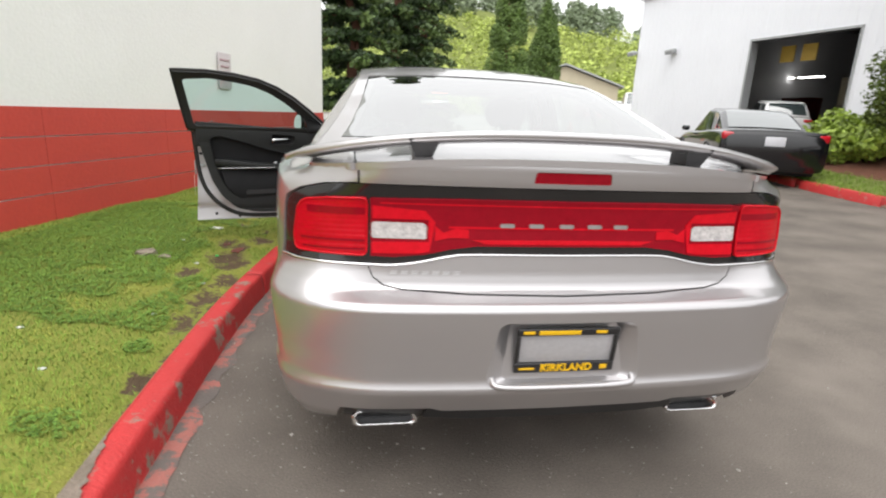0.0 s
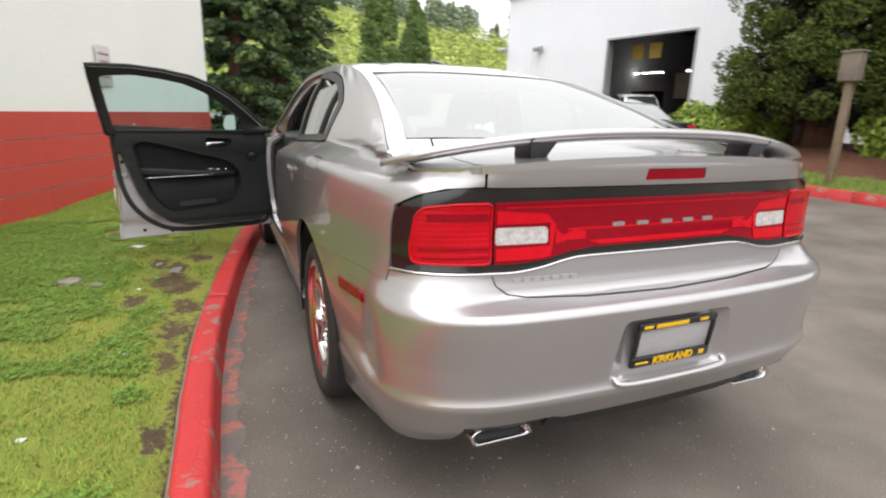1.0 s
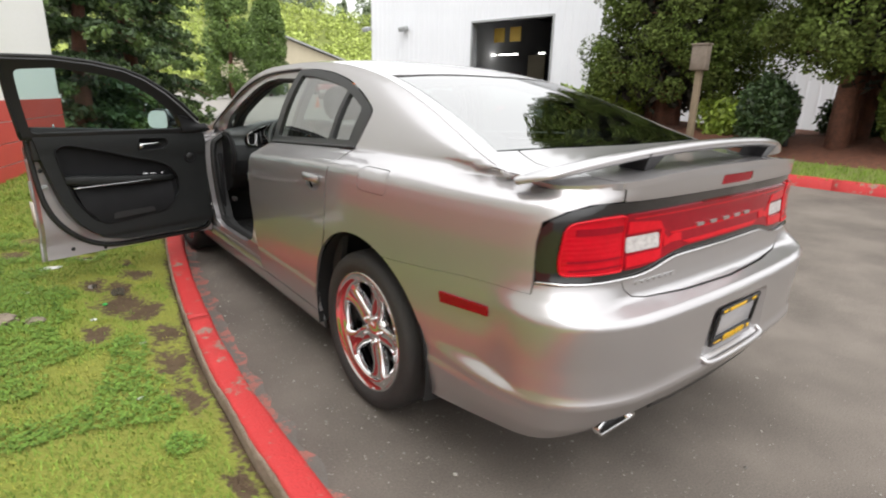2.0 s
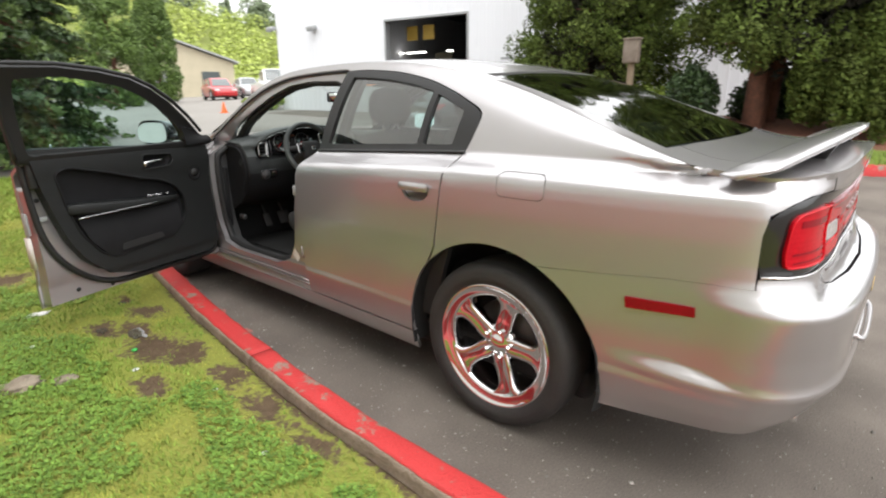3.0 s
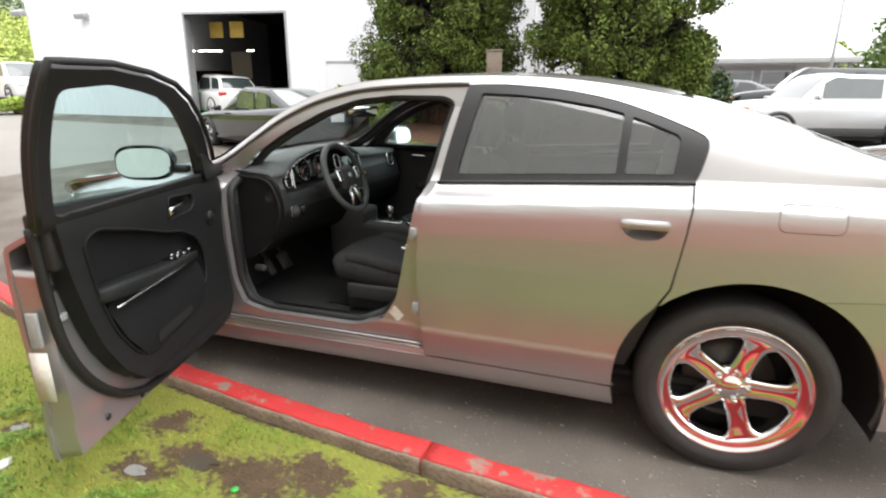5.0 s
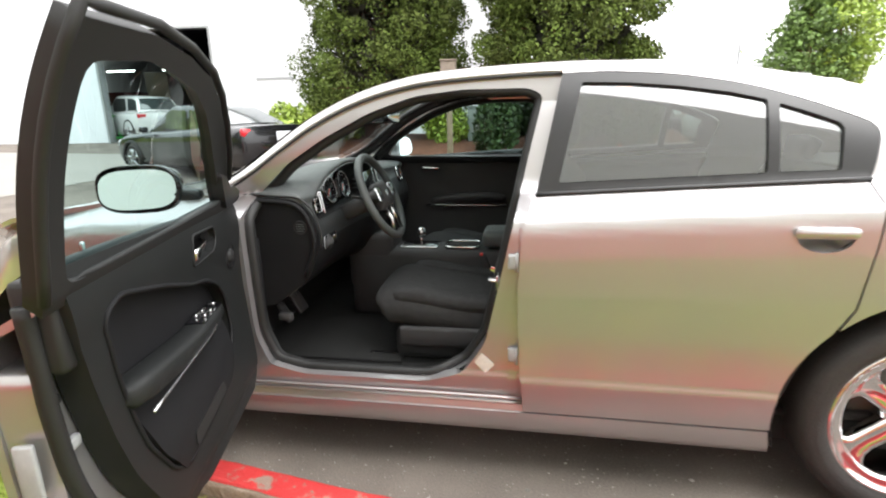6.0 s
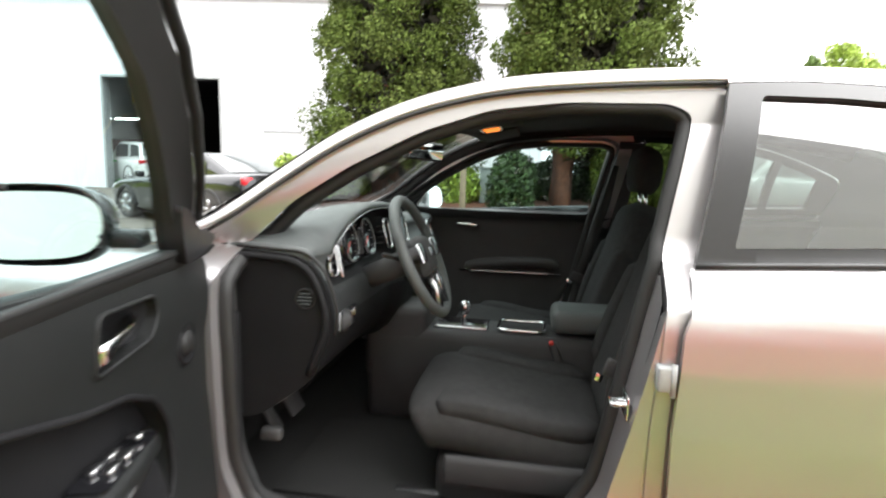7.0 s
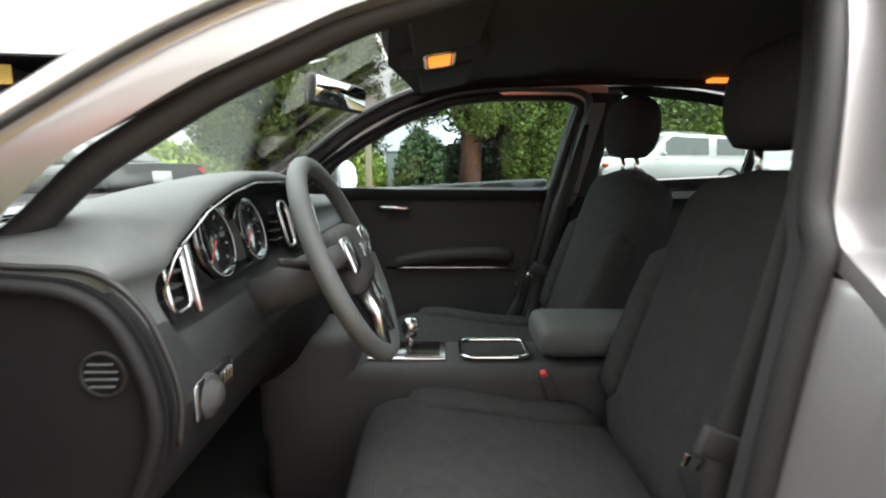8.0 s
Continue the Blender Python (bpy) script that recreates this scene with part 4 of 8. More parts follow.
        if span:
            for a, b in zip(vs, vs[1:]):
                for i in range(6):
                    b2.faces.new((a[i], a[i + 1], b[i + 1], b[i]))
        return part(name2, b2, M_TINT, t)

    n = len(curve) - 1
    front_i = n * (0.82 if shape != "pickup" else 0.80)
    pane("windshield", (front_i, n - 0.4), 0, 0, True)
    rear_i = n * (0.36 if shape == "sedan" else 0.24)
    pane("rear_window", (0.5, rear_i), 0, 0, True)
    for sg in (-1, 1):
        for part_i, (k0, k1) in enumerate(((n * 0.22, n * 0.48), (n * 0.51, n * 0.84))):
            b2 = bmesh.new()
            up, dn = [], []
            for k in np.linspace(k0, k1, 8):
                i = min(int(k), len(curve) - 2)
                y, z, w = curve[i] + (curve[i + 1] - curve[i]) * (k - i)
                if z < 0.70:
                    continue
                f = (z - 0.05 - 0.67) / max(0.01, z - 0.64)
                up.append(b2.verts.new((sg * (w + 0.10 * (z - 0.64) * 0.3) * W + sg * 0.012, y * L, (z - 0.055) * H)))
                dn.append(b2.verts.new((sg * (w + 0.125 * (z - 0.64)) * W + sg * 0.016, y * L, 0.675 * H)))
            for i in range(len(up) - 1):
                b2.faces.new((dn[i], dn[i + 1], up[i + 1], up[i]))
            part("side_glass", b2, M_TINT, t)
        b2 = boxed((sg * (W + 0.06), 0.30 * length / 2, 0.68 * H), (0.16, 0.09, 0.11), 0.03)
        part("door_mirror", b2, paint, t)
        for y in (-0.60 * L, 0.62 * L):
            r = 0.225 * H if shape == "sedan" else 0.215 * H
            r = max(0.29, min(0.37, r))
            w = part("wheel", revolved([(0.0, -0.05), (r * 0.68, -0.05), (r * 0.70, 0.09), (r * 0.9, 0.10), (r, 0.06), (r, -0.11), (r * 0.7, -0.12)], Matrix.Identity(4), 28), M_RUBBER, t)
            w.matrix_basis = Matrix.Translation((sg * (W - 0.11), y, r)) @ pose(0, 0, 0, 0, 90 * sg, 0)
            b2 = bmesh.new()
            for k in range(5):
                a = radians(72 * k)
                tube(b2, [(0.02 * math.cos(a), 0.02 * math.sin(a), 0.075), (r * 0.66 * math.cos(a), r * 0.66 * math.sin(a), 0.085)], [r * 0.14, r * 0.17], 6)
            revolve(b2, [(r * 0.60, 0.05), (r * 0.69, 0.095), (r * 0.71, 0.095), (r * 0.71, 0.05)], Matrix.Identity(4), 28)
            part("rim", b2, M_SATIN_RIM, w)
            b2 = bmesh.new()
            tube(b2, [(sg * (W * 0.985), y + (r + 0.06) * math.cos(radians(q)), r + (r + 0.06) * math.sin(radians(q))) for q in range(-8, 190, 12)], 0.045 if cladding else 0.03, 8)
            part("wheel_arch", b2, M_PLASTIC, t)
        part("tail_lamp", boxed((sg * W * 0.76, -L * 0.968, deck * H * 0.88), (W * 0.36, 0.10, 0.15), 0.04), M_LENS_RED2, t)
        part("head_lamp", boxed((sg * W * 0.66, L * 0.955, hood * H * 0.74), (W * 0.34, 0.16, 0.13), 0.05), M_LENS_CLEAR2, t)
    part("number_plate", boxed((0, -L * 1.0 - 0.006, deck * H * 0.80), (0.32, 0.012, 0.16), 0.004), M_PLATE_WHITE, t)
    part("underside", boxed((0, 0, 0.20), (W * 1.7, L * 1.8, 0.10), 0.02), M_DARK, t)
    if cladding:
        for sg in (-1, 1):
            part("side_cladding", boxed((sg * (W + 0.005), 0.0, 0.35), (0.03, L * 1.0, 0.16), 0.012), M_PLASTIC, t)
        part("bumper_cladding", boxed((0, L * 0.965, 0.50), (W * 1.72, 0.24, 0.42), 0.10, None, 4), M_PLASTIC, t)
        part("grille", boxed((0, L * 0.985, hood * H * 0.80), (W * 1.0, 0.06, 0.10), 0.02), M_PLASTIC, t)
        for sg in (-1, 1):
            part("turn_signal", boxed((sg * W * 0.86, L * 0.93, hood * H * 0.80), (W * 0.10, 0.16, 0.06), 0.02), M_CONE, t)
    return t


M_SATIN_RIM = mat("alloy_rim", (0.50, 0.50, 0.51), 0.25, 0.9, scale=10)
M_LENS_RED2 = mat("red_car_lamp", (0.5, 0.01, 0.02), 0.2, coat=0.4, scale=10)
M_LENS_CLEAR2 = mat("clear_car_lamp", (0.7, 0.7, 0.7), 0.15, coat=0.5, scale=20)
M_PLATE_WHITE = mat("white_plate", (0.65, 0.66, 0.70), 0.4, scale=10)


def car_paint(name, c, metal=0.3):
    return mat(name, c, 0.3, metal, scale=2, coat=0.8, spread=0.9)


P_BLACK = mat("black_car_paint", (0.006, 0.006, 0.008), 0.18, 0.0, scale=2, coat=0.7, spec=0.4)
P_SILVER = car_paint("silver_car_paint", (0.55, 0.56, 0.57), 0.6)
P_WHITE = car_paint("white_car_paint", (0.78, 0.78, 0.77), 0.0)
P_RED = car_paint("red_car_paint", (0.50, 0.015, 0.02), 0.1)
P_GREY = car_paint("grey_car_paint", (0.10, 0.105, 0.11), 0.5)
P_BLUE = car_paint("blue_grey_car_paint", (0.16, 0.20, 0.25), 0.5)


def at(x, y, heading):
    """On the ground at x, y with the nose heading degrees right of +y."""
    return pose(x, y, ground_z(x, y), 0, 0, -heading)


h = math.degrees(math.atan2(0.40, 0.916))
parked("black_coupe", at(7.4, 7.85, h), "glossy black two-door coupe parked before the hall", 4.55, 1.80, 1.30, P_BLACK)
parked("silver_suv", at(12.3, -4.0, -17), "silver off-road SUV with black wheel arches", 4.62, 1.86, 1.60, P_SILVER, "suv", True)
parked("black_pickup", at(16.5, -4.9, 5), "black four-wheel-drive parked behind the silver SUV", 4.7, 1.88, 1.78, P_BLACK, "suv", True)
parked("grey_sedan", at(20.5, -3.2, 3), "dark grey car parked in a row", 4.7, 1.85, 1.45, P_GREY)
parked("white_sedan", at(13.5, -9.6, 4), "white sedan parked near the showroom", 4.7, 1.85, 1.45, P_WHITE)
parked("silver_sedan_far", at(9.5, -9.2, 8), "silver sedan parked across the yard", 4.7, 1.85, 1.45, P_SILVER)
w = parked("white_hatchback", at(14.15, 14.95, 135), "small white hatchback inside the workshop", 3.55, 1.63, 1.49, P_WHITE, "hatch")
w.location.z = FLOOR_Z
w.rotation_euler = (0, 0, radians(-28))
cart = thing("green_cart", Matrix.Translation((13.6, 15.5, FLOOR_Z)), "bright green workshop cart beside the hatchback", "cart")
part("tray", boxed((0, 0, 0.85), (0.5, 0.8, 0.05), 0.01), M_GREEN, cart)
part("tray", boxed((0, 0, 0.14), (0.55, 0.9, 0.06), 0.01), M_GREEN, cart)
for x in (-0.22, 0.22):
    for y in (-0.37, 0.37):
        part("leg", boxed((x, y, 0.46), (0.04, 0.04, 0.9), 0.005), M_GREEN, cart)
        part("castor", revolved([(0.0, -0.02), (0.05, -0.02), (0.05, 0.02), (0.0, 0.02)], Matrix.Translation((x, y, 0.055)) @ pose(0, 0, 0, 0, 90, 0), 12), M_RUBBER, cart)
row = ((17.2, 37.5, P_RED, "red hatchback in the far row of parked cars", "hatch"), (20.0, 38.5, P_SILVER, "silver car in the far row", "sedan"), (22.4, 38.8, P_BLUE, "blue-grey car in the far row", "sedan"), (24.8, 39.0, P_WHITE, "white car in the far row", "suv"), (27.2, 39.2, P_GREY, "grey car in the far row", "sedan"))
for x, y, p, lab, sh in row:
    parked("parked_car", at(x, y, 195), lab, 4.3, 1.78, 1.5, p, sh, group="far row of cars")
parked("white_pickup", at(15.6, 27.6, 200), "white pickup behind the hall's corner", 5.4, 1.95, 1.8, P_WHITE, "pickup")


def cone(x, y, label):
    t = thing("traffic_cone", pose(x, y, ground_z(x, y)), label, "cone")
    part("base", boxed((0, 0, 0.015), (0.30, 0.30, 0.03), 0.008), M_CONE, t)
    part("cone", revolved([(0.12, 0.03), (0.03, 0.46), (0.022, 0.47), (0.0, 0.47)], Matrix.Identity(4), 20), M_CONE, t)
    return t


cone(9.2, 21.6, "orange traffic cone on the asphalt")
cone(8.2, -0.35, "orange traffic cone beside the mulch bed")

# ---- raised bed opposite, with post and cabinet ----
BED = spline([(9.2, 8.3), (8.0, 7.9), (7.35, 6.9), (7.05, 5.2), (6.95, 3.2), (6.95, 1.0), (7.0, -0.8), (7.5, -1.9), (8.6, -2.2), (10.2, -2.1)], 60)
bk = thing("island_kerb", pose(0, 0, 0), "red-painted kerb round the planted bed", "kerb", kind="structure")
bl = resample(BED, 81)
for i in range(0, 80, 10):
    kerb_piece(bl[i : i + 11][::-1], [(-0.001, -0.05), (0.0, 0.145), (0.012, 0.15), (0.13, 0.148), (0.142, 0.13), (0.16, -0.05)], "kerb_stone", bk, M_KERB_RED)


def bed_mound():
    """Bark-covered soil that swells up to the trunks, with a strip of grass by the kerb."""
    bm = bmesh.new()
    rows = []
    far = np.stack([np.full(60, 13.0), np.linspace(8.6, -2.2, 60)], 1)
    far[:, 0] = 13.6
    for t in np.linspace(0, 1, 16):
        r = []
        for p, q in zip(BED, far):
            x, y = p + (q - p) * t
            z = ground_z(x, y) + 0.12 + 0.38 * smooth01(t / 0.35) * (1 - smooth01((t - 0.6) / 0.4)) + 0.03 * noise.noise((x * 2, y * 2, 5))
            r.append(bm.verts.new((x, y, z)))
        rows.append(r)
    for k, (a, b) in enumerate(zip(rows, rows[1:])):
        for i in range(59):
            f = bm.faces.new((a[i], a[i + 1], b[i + 1], b[i]))
            f.material_index = 1 if k < 2 else 0
    bmesh.ops.recalc_face_normals(bm, faces=bm.faces)
    ob = tagged(mesh_ob("planting_bed", bm, M_MULCH), "bark-mulched planting bed with a grass verge", "bed", kind="structure")
    ob.data.materials.append(M_TURF)


bed_mound()


def bed_grass():
    rng = np.random.default_rng(61)
    v, f = [], []
    for k in range(9000):
        i = rng.integers(8, 52)
        p = BED[i] + rng.uniform(0.05, 0.8) * np.array([1.0, 0.0]) + rng.normal(size=2) * 0.08
        x, y = p
        z = ground_z(x, y) + 0.13 + 0.12 * smooth01((x - BED[i][0]) / 1.0)
        a = rng.uniform(0, 6.28)
        w, hh = 0.006, rng.uniform(0.03, 0.08)
        v += [(x - w * math.cos(a), y - w * math.sin(a), z), (x + w * math.cos(a), y + w * math.sin(a), z), (x + 0.02 * math.sin(a), y - 0.02 * math.cos(a), z + hh)]
        f.append((3 * k, 3 * k + 1, 3 * k + 2))
    tagged(raw_ob("verge_grass", v, f, M_BLADE), "green grass verge of the bed", "grass", kind="stuff")


bed_grass()
post = thing("sign_post", pose(7.25, 2.83, 0.45), "weathered wooden post with a grey box on top", "post")
part("post", boxed((0, 0, 0.75), (0.10, 0.10, 1.55), 0.012), M_WOOD_POST, post)
part("box", boxed((-0.03, 0, 1.62), (0.16, 0.27, 0.40), 0.02), M_CONCRETE, post, "pale grey box")
part("box_lid", boxed((-0.03, 0, 1.83), (0.19, 0.30, 0.03), 0.01), M_CONCRETE, post)
cabi = thing("utility_cabinet", pose(9.3, 2.35, 0.62), "grey-green utility cabinet in the bed", "cabinet")
M_CABINET = mat("cabinet_green_grey", (0.24, 0.27, 0.25), 0.5, scale=4, bump=0.1)
part("cabinet_body", boxed((0, 0, 0.42), (0.55, 0.75, 0.86), 0.02), M_CABINET, cabi)
part("cabinet_door", boxed((-0.282, 0, 0.42), (0.014, 0.66, 0.74), 0.006), M_CABINET, cabi)
part("cabinet_lid", boxed((0, 0, 0.865), (0.60, 0.80, 0.035), 0.01), M_CABINET, cabi)
valve = thing("pipe_valve", pose(8.5, 1.75, 0.62), "dark pipe fitting beside the cabinet", "valve")
part("pipe", tubed([(0, 0, -0.1), (0, 0, 0.35), (0, 0.05, 0.42), (0, 0.3, 0.42), (0, 0.35, 0.35), (0, 0.35, -0.1)], 0.045, 10), M_PLASTIC, valve)
part("wheel", tubed([(0.09, 0.175 + 0.11 * math.cos(a), 0.45 + 0.11 * math.sin(a)) for a in np.linspace(0, 6.28, 16, endpoint=False)], 0.014, 6, True), M_PLASTIC, valve)

# ---- far buildings ----
sh = thing("showroom", pose(0, 0, 0), "low grey showroom under a sweeping white roof", "building")
SX = 34.0
M_SHOW = mat("grey_render", (0.42, 0.43, 0.45), 0.7, scale=0.8)
part("wall", boxed((SX + 4, -5.6, 2.1), (8, 6.8, 3.9), 0.0), M_SHOW, sh, smooth=False)
for y, w2 in ((-3.4, 1.3), (-6.1, 1.3), (-8.0, 1.4)):
    w_ = part("window", boxed((SX - 0.02, y, 2.75), (0.12, w2 + 0.16, 0.86), 0.02), M_SIDING, sh, smooth=False)
    part("pane", boxed((SX - 0.09, y, 2.75), (0.03, w2, 0.70), 0.0), M_TINT, w_, smooth=False)
part("sign_board", boxed((SX - 0.05, -4.7, 2.75), (0.06, 1.1, 0.45), 0.01), M_RED_CAB, sh, smooth=False)
bm = bmesh.new()
rw = []
for x, z in ((SX - 2.2, 3.45), (SX - 2.2, 3.75), (SX - 1.2, 4.5), (SX + 0.6, 6.2), (SX + 3.5, 8.6), (SX + 9, 9.6)):
    rw.append([bm.verts.new((x, y, z if y > -10.0 else 3.45 + (z - 3.45) * 0.35)) for y in (-2.2, -5.0, -8.0, -11.4)])
for a, b in zip(rw, rw[1:]):
    for k in range(3):
        bm.faces.new((a[k], a[k + 1], b[k + 1], b[k]))
bm.faces.new([bm.verts.new(v) for v in ((SX - 2.2, -2.2, 3.45), (SX - 2.2, -11.4, 3.45), (SX + 9, -11.4, 3.45), (SX + 9, -2.2, 3.45))])
bmesh.ops.recalc_face_normals(bm, faces=bm.faces)
part("roof", bm, M_SIDING, sh)
part("roof_edge", boxed((SX - 2.22, -6.8, 3.60), (0.10, 9.2, 0.30), 0.03), M_GREY_METAL, sh)
for y in (-10.4, -11.0):
    part("canopy_post", tubed([(SX - 1.8, y, 0.9), (SX - 1.8, y, 3.5)], 0.10, 10), M_GREY_METAL, sh)


def far_tree(name, x, y, height, radius, label, material, seed, taper):
    """A tree beyond the yard: trunk and limbs under an uneven crown of leaf clumps."""
    rng = np.random.default_rng(seed)
    t = thing(name, pose(x, y, ground_z(x, y)), label, "tree", "trees behind the showroom")
    bm = bmesh.new()
    limb_set(bm, Vector((0, 0, -0.1)), height * 0.85, 0.22, radius * 0.8, 12, rng, 0.25)
    part("trunk", bm, M_BARK, t)
    cs, rs = [], []
    for k in range(90):
        h = rng.uniform(0, 1)
        env = radius * ((1 - h) ** 0.8 if taper else math.sin(math.pi * (0.15 + 0.8 * h)) ** 0.6)
        a = rng.uniform(0, 6.283)
        d = env * rng.uniform(0.3, 0.95)
        cs.append((math.cos(a) * d, math.sin(a) * d, height * (0.18 + 0.8 * h)))
        rs.append((0.28 * env + 0.2,) * 2 + ((0.16 if taper else 0.26) * env + 0.2,))
    v, f = leaf_cloud(cs, rs, 16000, 0.16, rng, 0.9)
    raw_ob("crown", v, f, material, t)


far_tree("conifer_tree", 41.0, -17.6, 9.6, 3.4, "dark conifer behind the showroom", M_LEAF_MID, 71, True)
far_tree("broadleaf_tree", 42.0, -20.2, 10.5, 3.0, "yellow-green broadleaf tree behind the showroom", M_LEAF_LIGHT, 72, False)
far_tree("broadleaf_tree", 48.0, -14.2, 4.5, 2.6, "low light green tree seen under the showroom's canopy", M_LEAF_LIGHT, 73, False)
sl = thing("street_lamp", pose(30, -9.5, ground_z(30, -9.5)), "twin-headed grey street lamp", "street lamp")
part("pole", tubed([(0, 0, 0), (0, 0, 6.5)], [0.09, 0.06], 10), M_GREY_METAL, sl)
for sg in (-1, 1):
    part("lamp_head", boxed((0, sg * 0.5, 6.5), (0.35, 0.7, 0.16), 0.03), M_GREY_METAL, sl)
yb_ = thing("beige_building", pose(22, 56, 1.3, 0, 0, -14), "beige gabled building beyond the yard", "building")
bm = bmesh.new()
g0 = [(-6, 0), (-6, 3.6), (0, 5.6), (6, 3.6), (6, 0)]
fa = [bm.verts.new((x, 0, z)) for x, z in g0]
fb = [bm.verts.new((x, 14, z)) for x, z in g0]
bm.faces.new(fa)
bm.faces.new(fb[::-1])
for i in range(5):
    bm.faces.new((fa[i], fb[i], fb[(i + 1) % 5], fa[(i + 1) % 5]))
bmesh.ops.recalc_face_normals(bm, faces=bm.faces)
part("wall", bm, M_BEIGE, yb_, smooth=False)
for sg in (-1, 1):
    bm = bmesh.new()
    q = [(0, -0.5, 5.72), (sg * 6.5, -0.5, 3.55), (sg * 6.5, 14.5, 3.55), (0, 14.5, 5.72)]
    bm.faces.new([bm.verts.new(v) for v in q])
    ex = bmesh.ops.extrude_face_region(bm, geom=bm.faces[:])
    bmesh.ops.translate(bm, verts=[v for v in ex["geom"] if isinstance(v, bmesh.types.BMVert)], vec=(0, 0, 0.18))
    bmesh.ops.recalc_face_normals(bm, faces=bm.faces)
    part("roof", bm, M_GREY_METAL, yb_, smooth=False)
part("window", boxed((3.6, -0.03, 1.9), (1.8, 0.1, 1.6), 0.02), M_TINT, yb_, smooth=False)
part("door", boxed((-1.5, -0.03, 1.3), (3.2, 0.1, 2.6), 0.02), M_GREY_METAL, yb_, smooth=False)
wire = bmesh.new()
for k in range(2):
    tube(wire, [(10 + 50 * t, 60.0, 4.2 + k * 1.1 + 1.8 * t - 1.0 * math.sin(math.pi * t)) for t in np.linspace(0, 1, 16)], 0.03, 5)
tagged(mesh_ob("overhead_cable", wire, M_PLASTIC), "thin overhead cables crossing before the hill", "cable")

# ---- small things on the lawn and wall ----
sg_ = thing("wall_sign", Matrix.Translation(W0 + WD * 3.36 + WN * 0.012 + Vector((0, 0, 1.68))) @ pose(0, 0, 0, 0, 0, 71.6 - 90 + 0), "small faded white sign on the wall", "sign")
M_SIGN = mat("faded_sign", (0.62, 0.58, 0.58), 0.6, col2=(0.50, 0.44, 0.45), scale=5)
M_SIGN_BAR = mat("faded_lettering", (0.45, 0.30, 0.32), 0.7, scale=9)
part("board", boxed((0.0, 0, 0.0), (0.012, 0.30, 0.46), 0.003), M_SIGN, sg_)
for k in range(4):
    part("text_bar", boxed((0.0075, 0, 0.14 - 0.085 * k), (0.002, 0.22 - 0.03 * (k % 2), 0.03), 0.0), M_SIGN_BAR, sg_)


def lump(name, x, y, sx, sy, sz, material, label, category, seed, rough=0.3, rest=0.35):
    bm = bmesh.new()
    bmesh.ops.create_icosphere(bm, subdivisions=3, radius=1.0)
    for v in bm.verts:
        n = 1 + rough * noise.noise(v.co * 1.7 + Vector((seed, 0, 0))) + rough * 0.4 * noise.noise(v.co * 5 + Vector((0, seed, 0)))
        v.co = Vector((v.co.x * sx, v.co.y * sy, v.co.z * sz)) * n
    ob = tagged(mesh_ob(name, bm, material), label, category)
    ob.location = (x, y, lawn_z(x, y, kerb_x(y)) + sz * rest)
    return ob


M_STONE = mat("brown_stone", (0.30, 0.25, 0.19), 0.9, col2=(0.17, 0.14, 0.10), scale=14, bump=1.0, bscale=40)
M_LITTER = mat("white_litter", (0.75, 0.75, 0.73), 0.7, scale=20)
lump("stone", -2.18, 1.57, 0.085, 0.06, 0.022, M_STONE, "flat brown stone lying in the grass", "stone", 3.0, 0.45)
lump("stone", -2.03, 1.52, 0.045, 0.04, 0.016, M_STONE, "small brown stone beside a larger one", "stone", 7.0, 0.4)
lump("litter", -1.91, 2.5, 0.055, 0.025, 0.010, M_LITTER, "crumpled white paper on the lawn", "litter", 5.0, 0.5)
for x, y, s in ((-1.78, 1.42, 0.012), (-1.62, 0.98, 0.011), (-1.72, 0.42, 0.011), (-2.25, 0.2, 0.012), (-2.05, 2.0, 0.014), (-1.95, -0.2, 0.012)):
    lump("litter", x, y, s * 1.4, s * 0.8, s * 0.4, M_LITTER, "scrap of white paper in the grass", "litter", x * 9, 0.4, 0.8)
cap = lump("bottle_cap", -1.70, 1.66, 0.014, 0.014, 0.007, M_GREEN, "small green cap beside the puddle", "cap", 2.0, 0.1, 1.5)
M_WATER = mat("puddle_water", (0.10, 0.085, 0.065), 0.03, spec=1.0, scale=3)


def puddle(x, y, rx, ry, seed):
    bm = bmesh.new()
    z = lawn_z(x, y, kerb_x(y)) + 0.004
    ring = []
    for a in np.linspace(0, 6.283, 44, endpoint=False):
        r = 1 + 0.45 * noise.noise((math.cos(a) * 1.5, math.sin(a) * 1.5, seed)) + 0.2 * noise.noise((math.cos(a) * 4, math.sin(a) * 4, seed))
        ring.append(bm.verts.new((x + rx * r * math.cos(a), y + ry * r * math.sin(a), z)))
    bm.faces.new(ring)
    return bm


for x, y, rx, ry in ((-1.605, 1.94, 0.050, 0.115), (-1.725, 2.09, 0.035, 0.06), (-1.49, 2.44, 0.035, 0.06), (-1.68, 2.72, 0.04, 0.06)):
    tagged(mesh_ob("puddle", puddle(x, y, rx, ry, x * 7), M_WATER), "small puddle in a bare patch of lawn", "puddle", kind="structure")


# ---- the silver sedan ----
M_PAINT = mat("silver_paint", (0.485, 0.468, 0.474), 0.31, 0.75, col2=(0.445, 0.43, 0.436), scale=3, bscale=900, coat=0.9, spread=0.9)
M_TRIM = mat("black_trim", (0.018, 0.018, 0.019), 0.35, scale=20)
M_GLOSS = mat("gloss_black", (0.012, 0.012, 0.013), 0.12, coat=0.6, scale=20)
M_CHROME = mat("chrome", (0.82, 0.82, 0.83), 0.06, 1.0, col2=(0.78, 0.78, 0.79), scale=10)
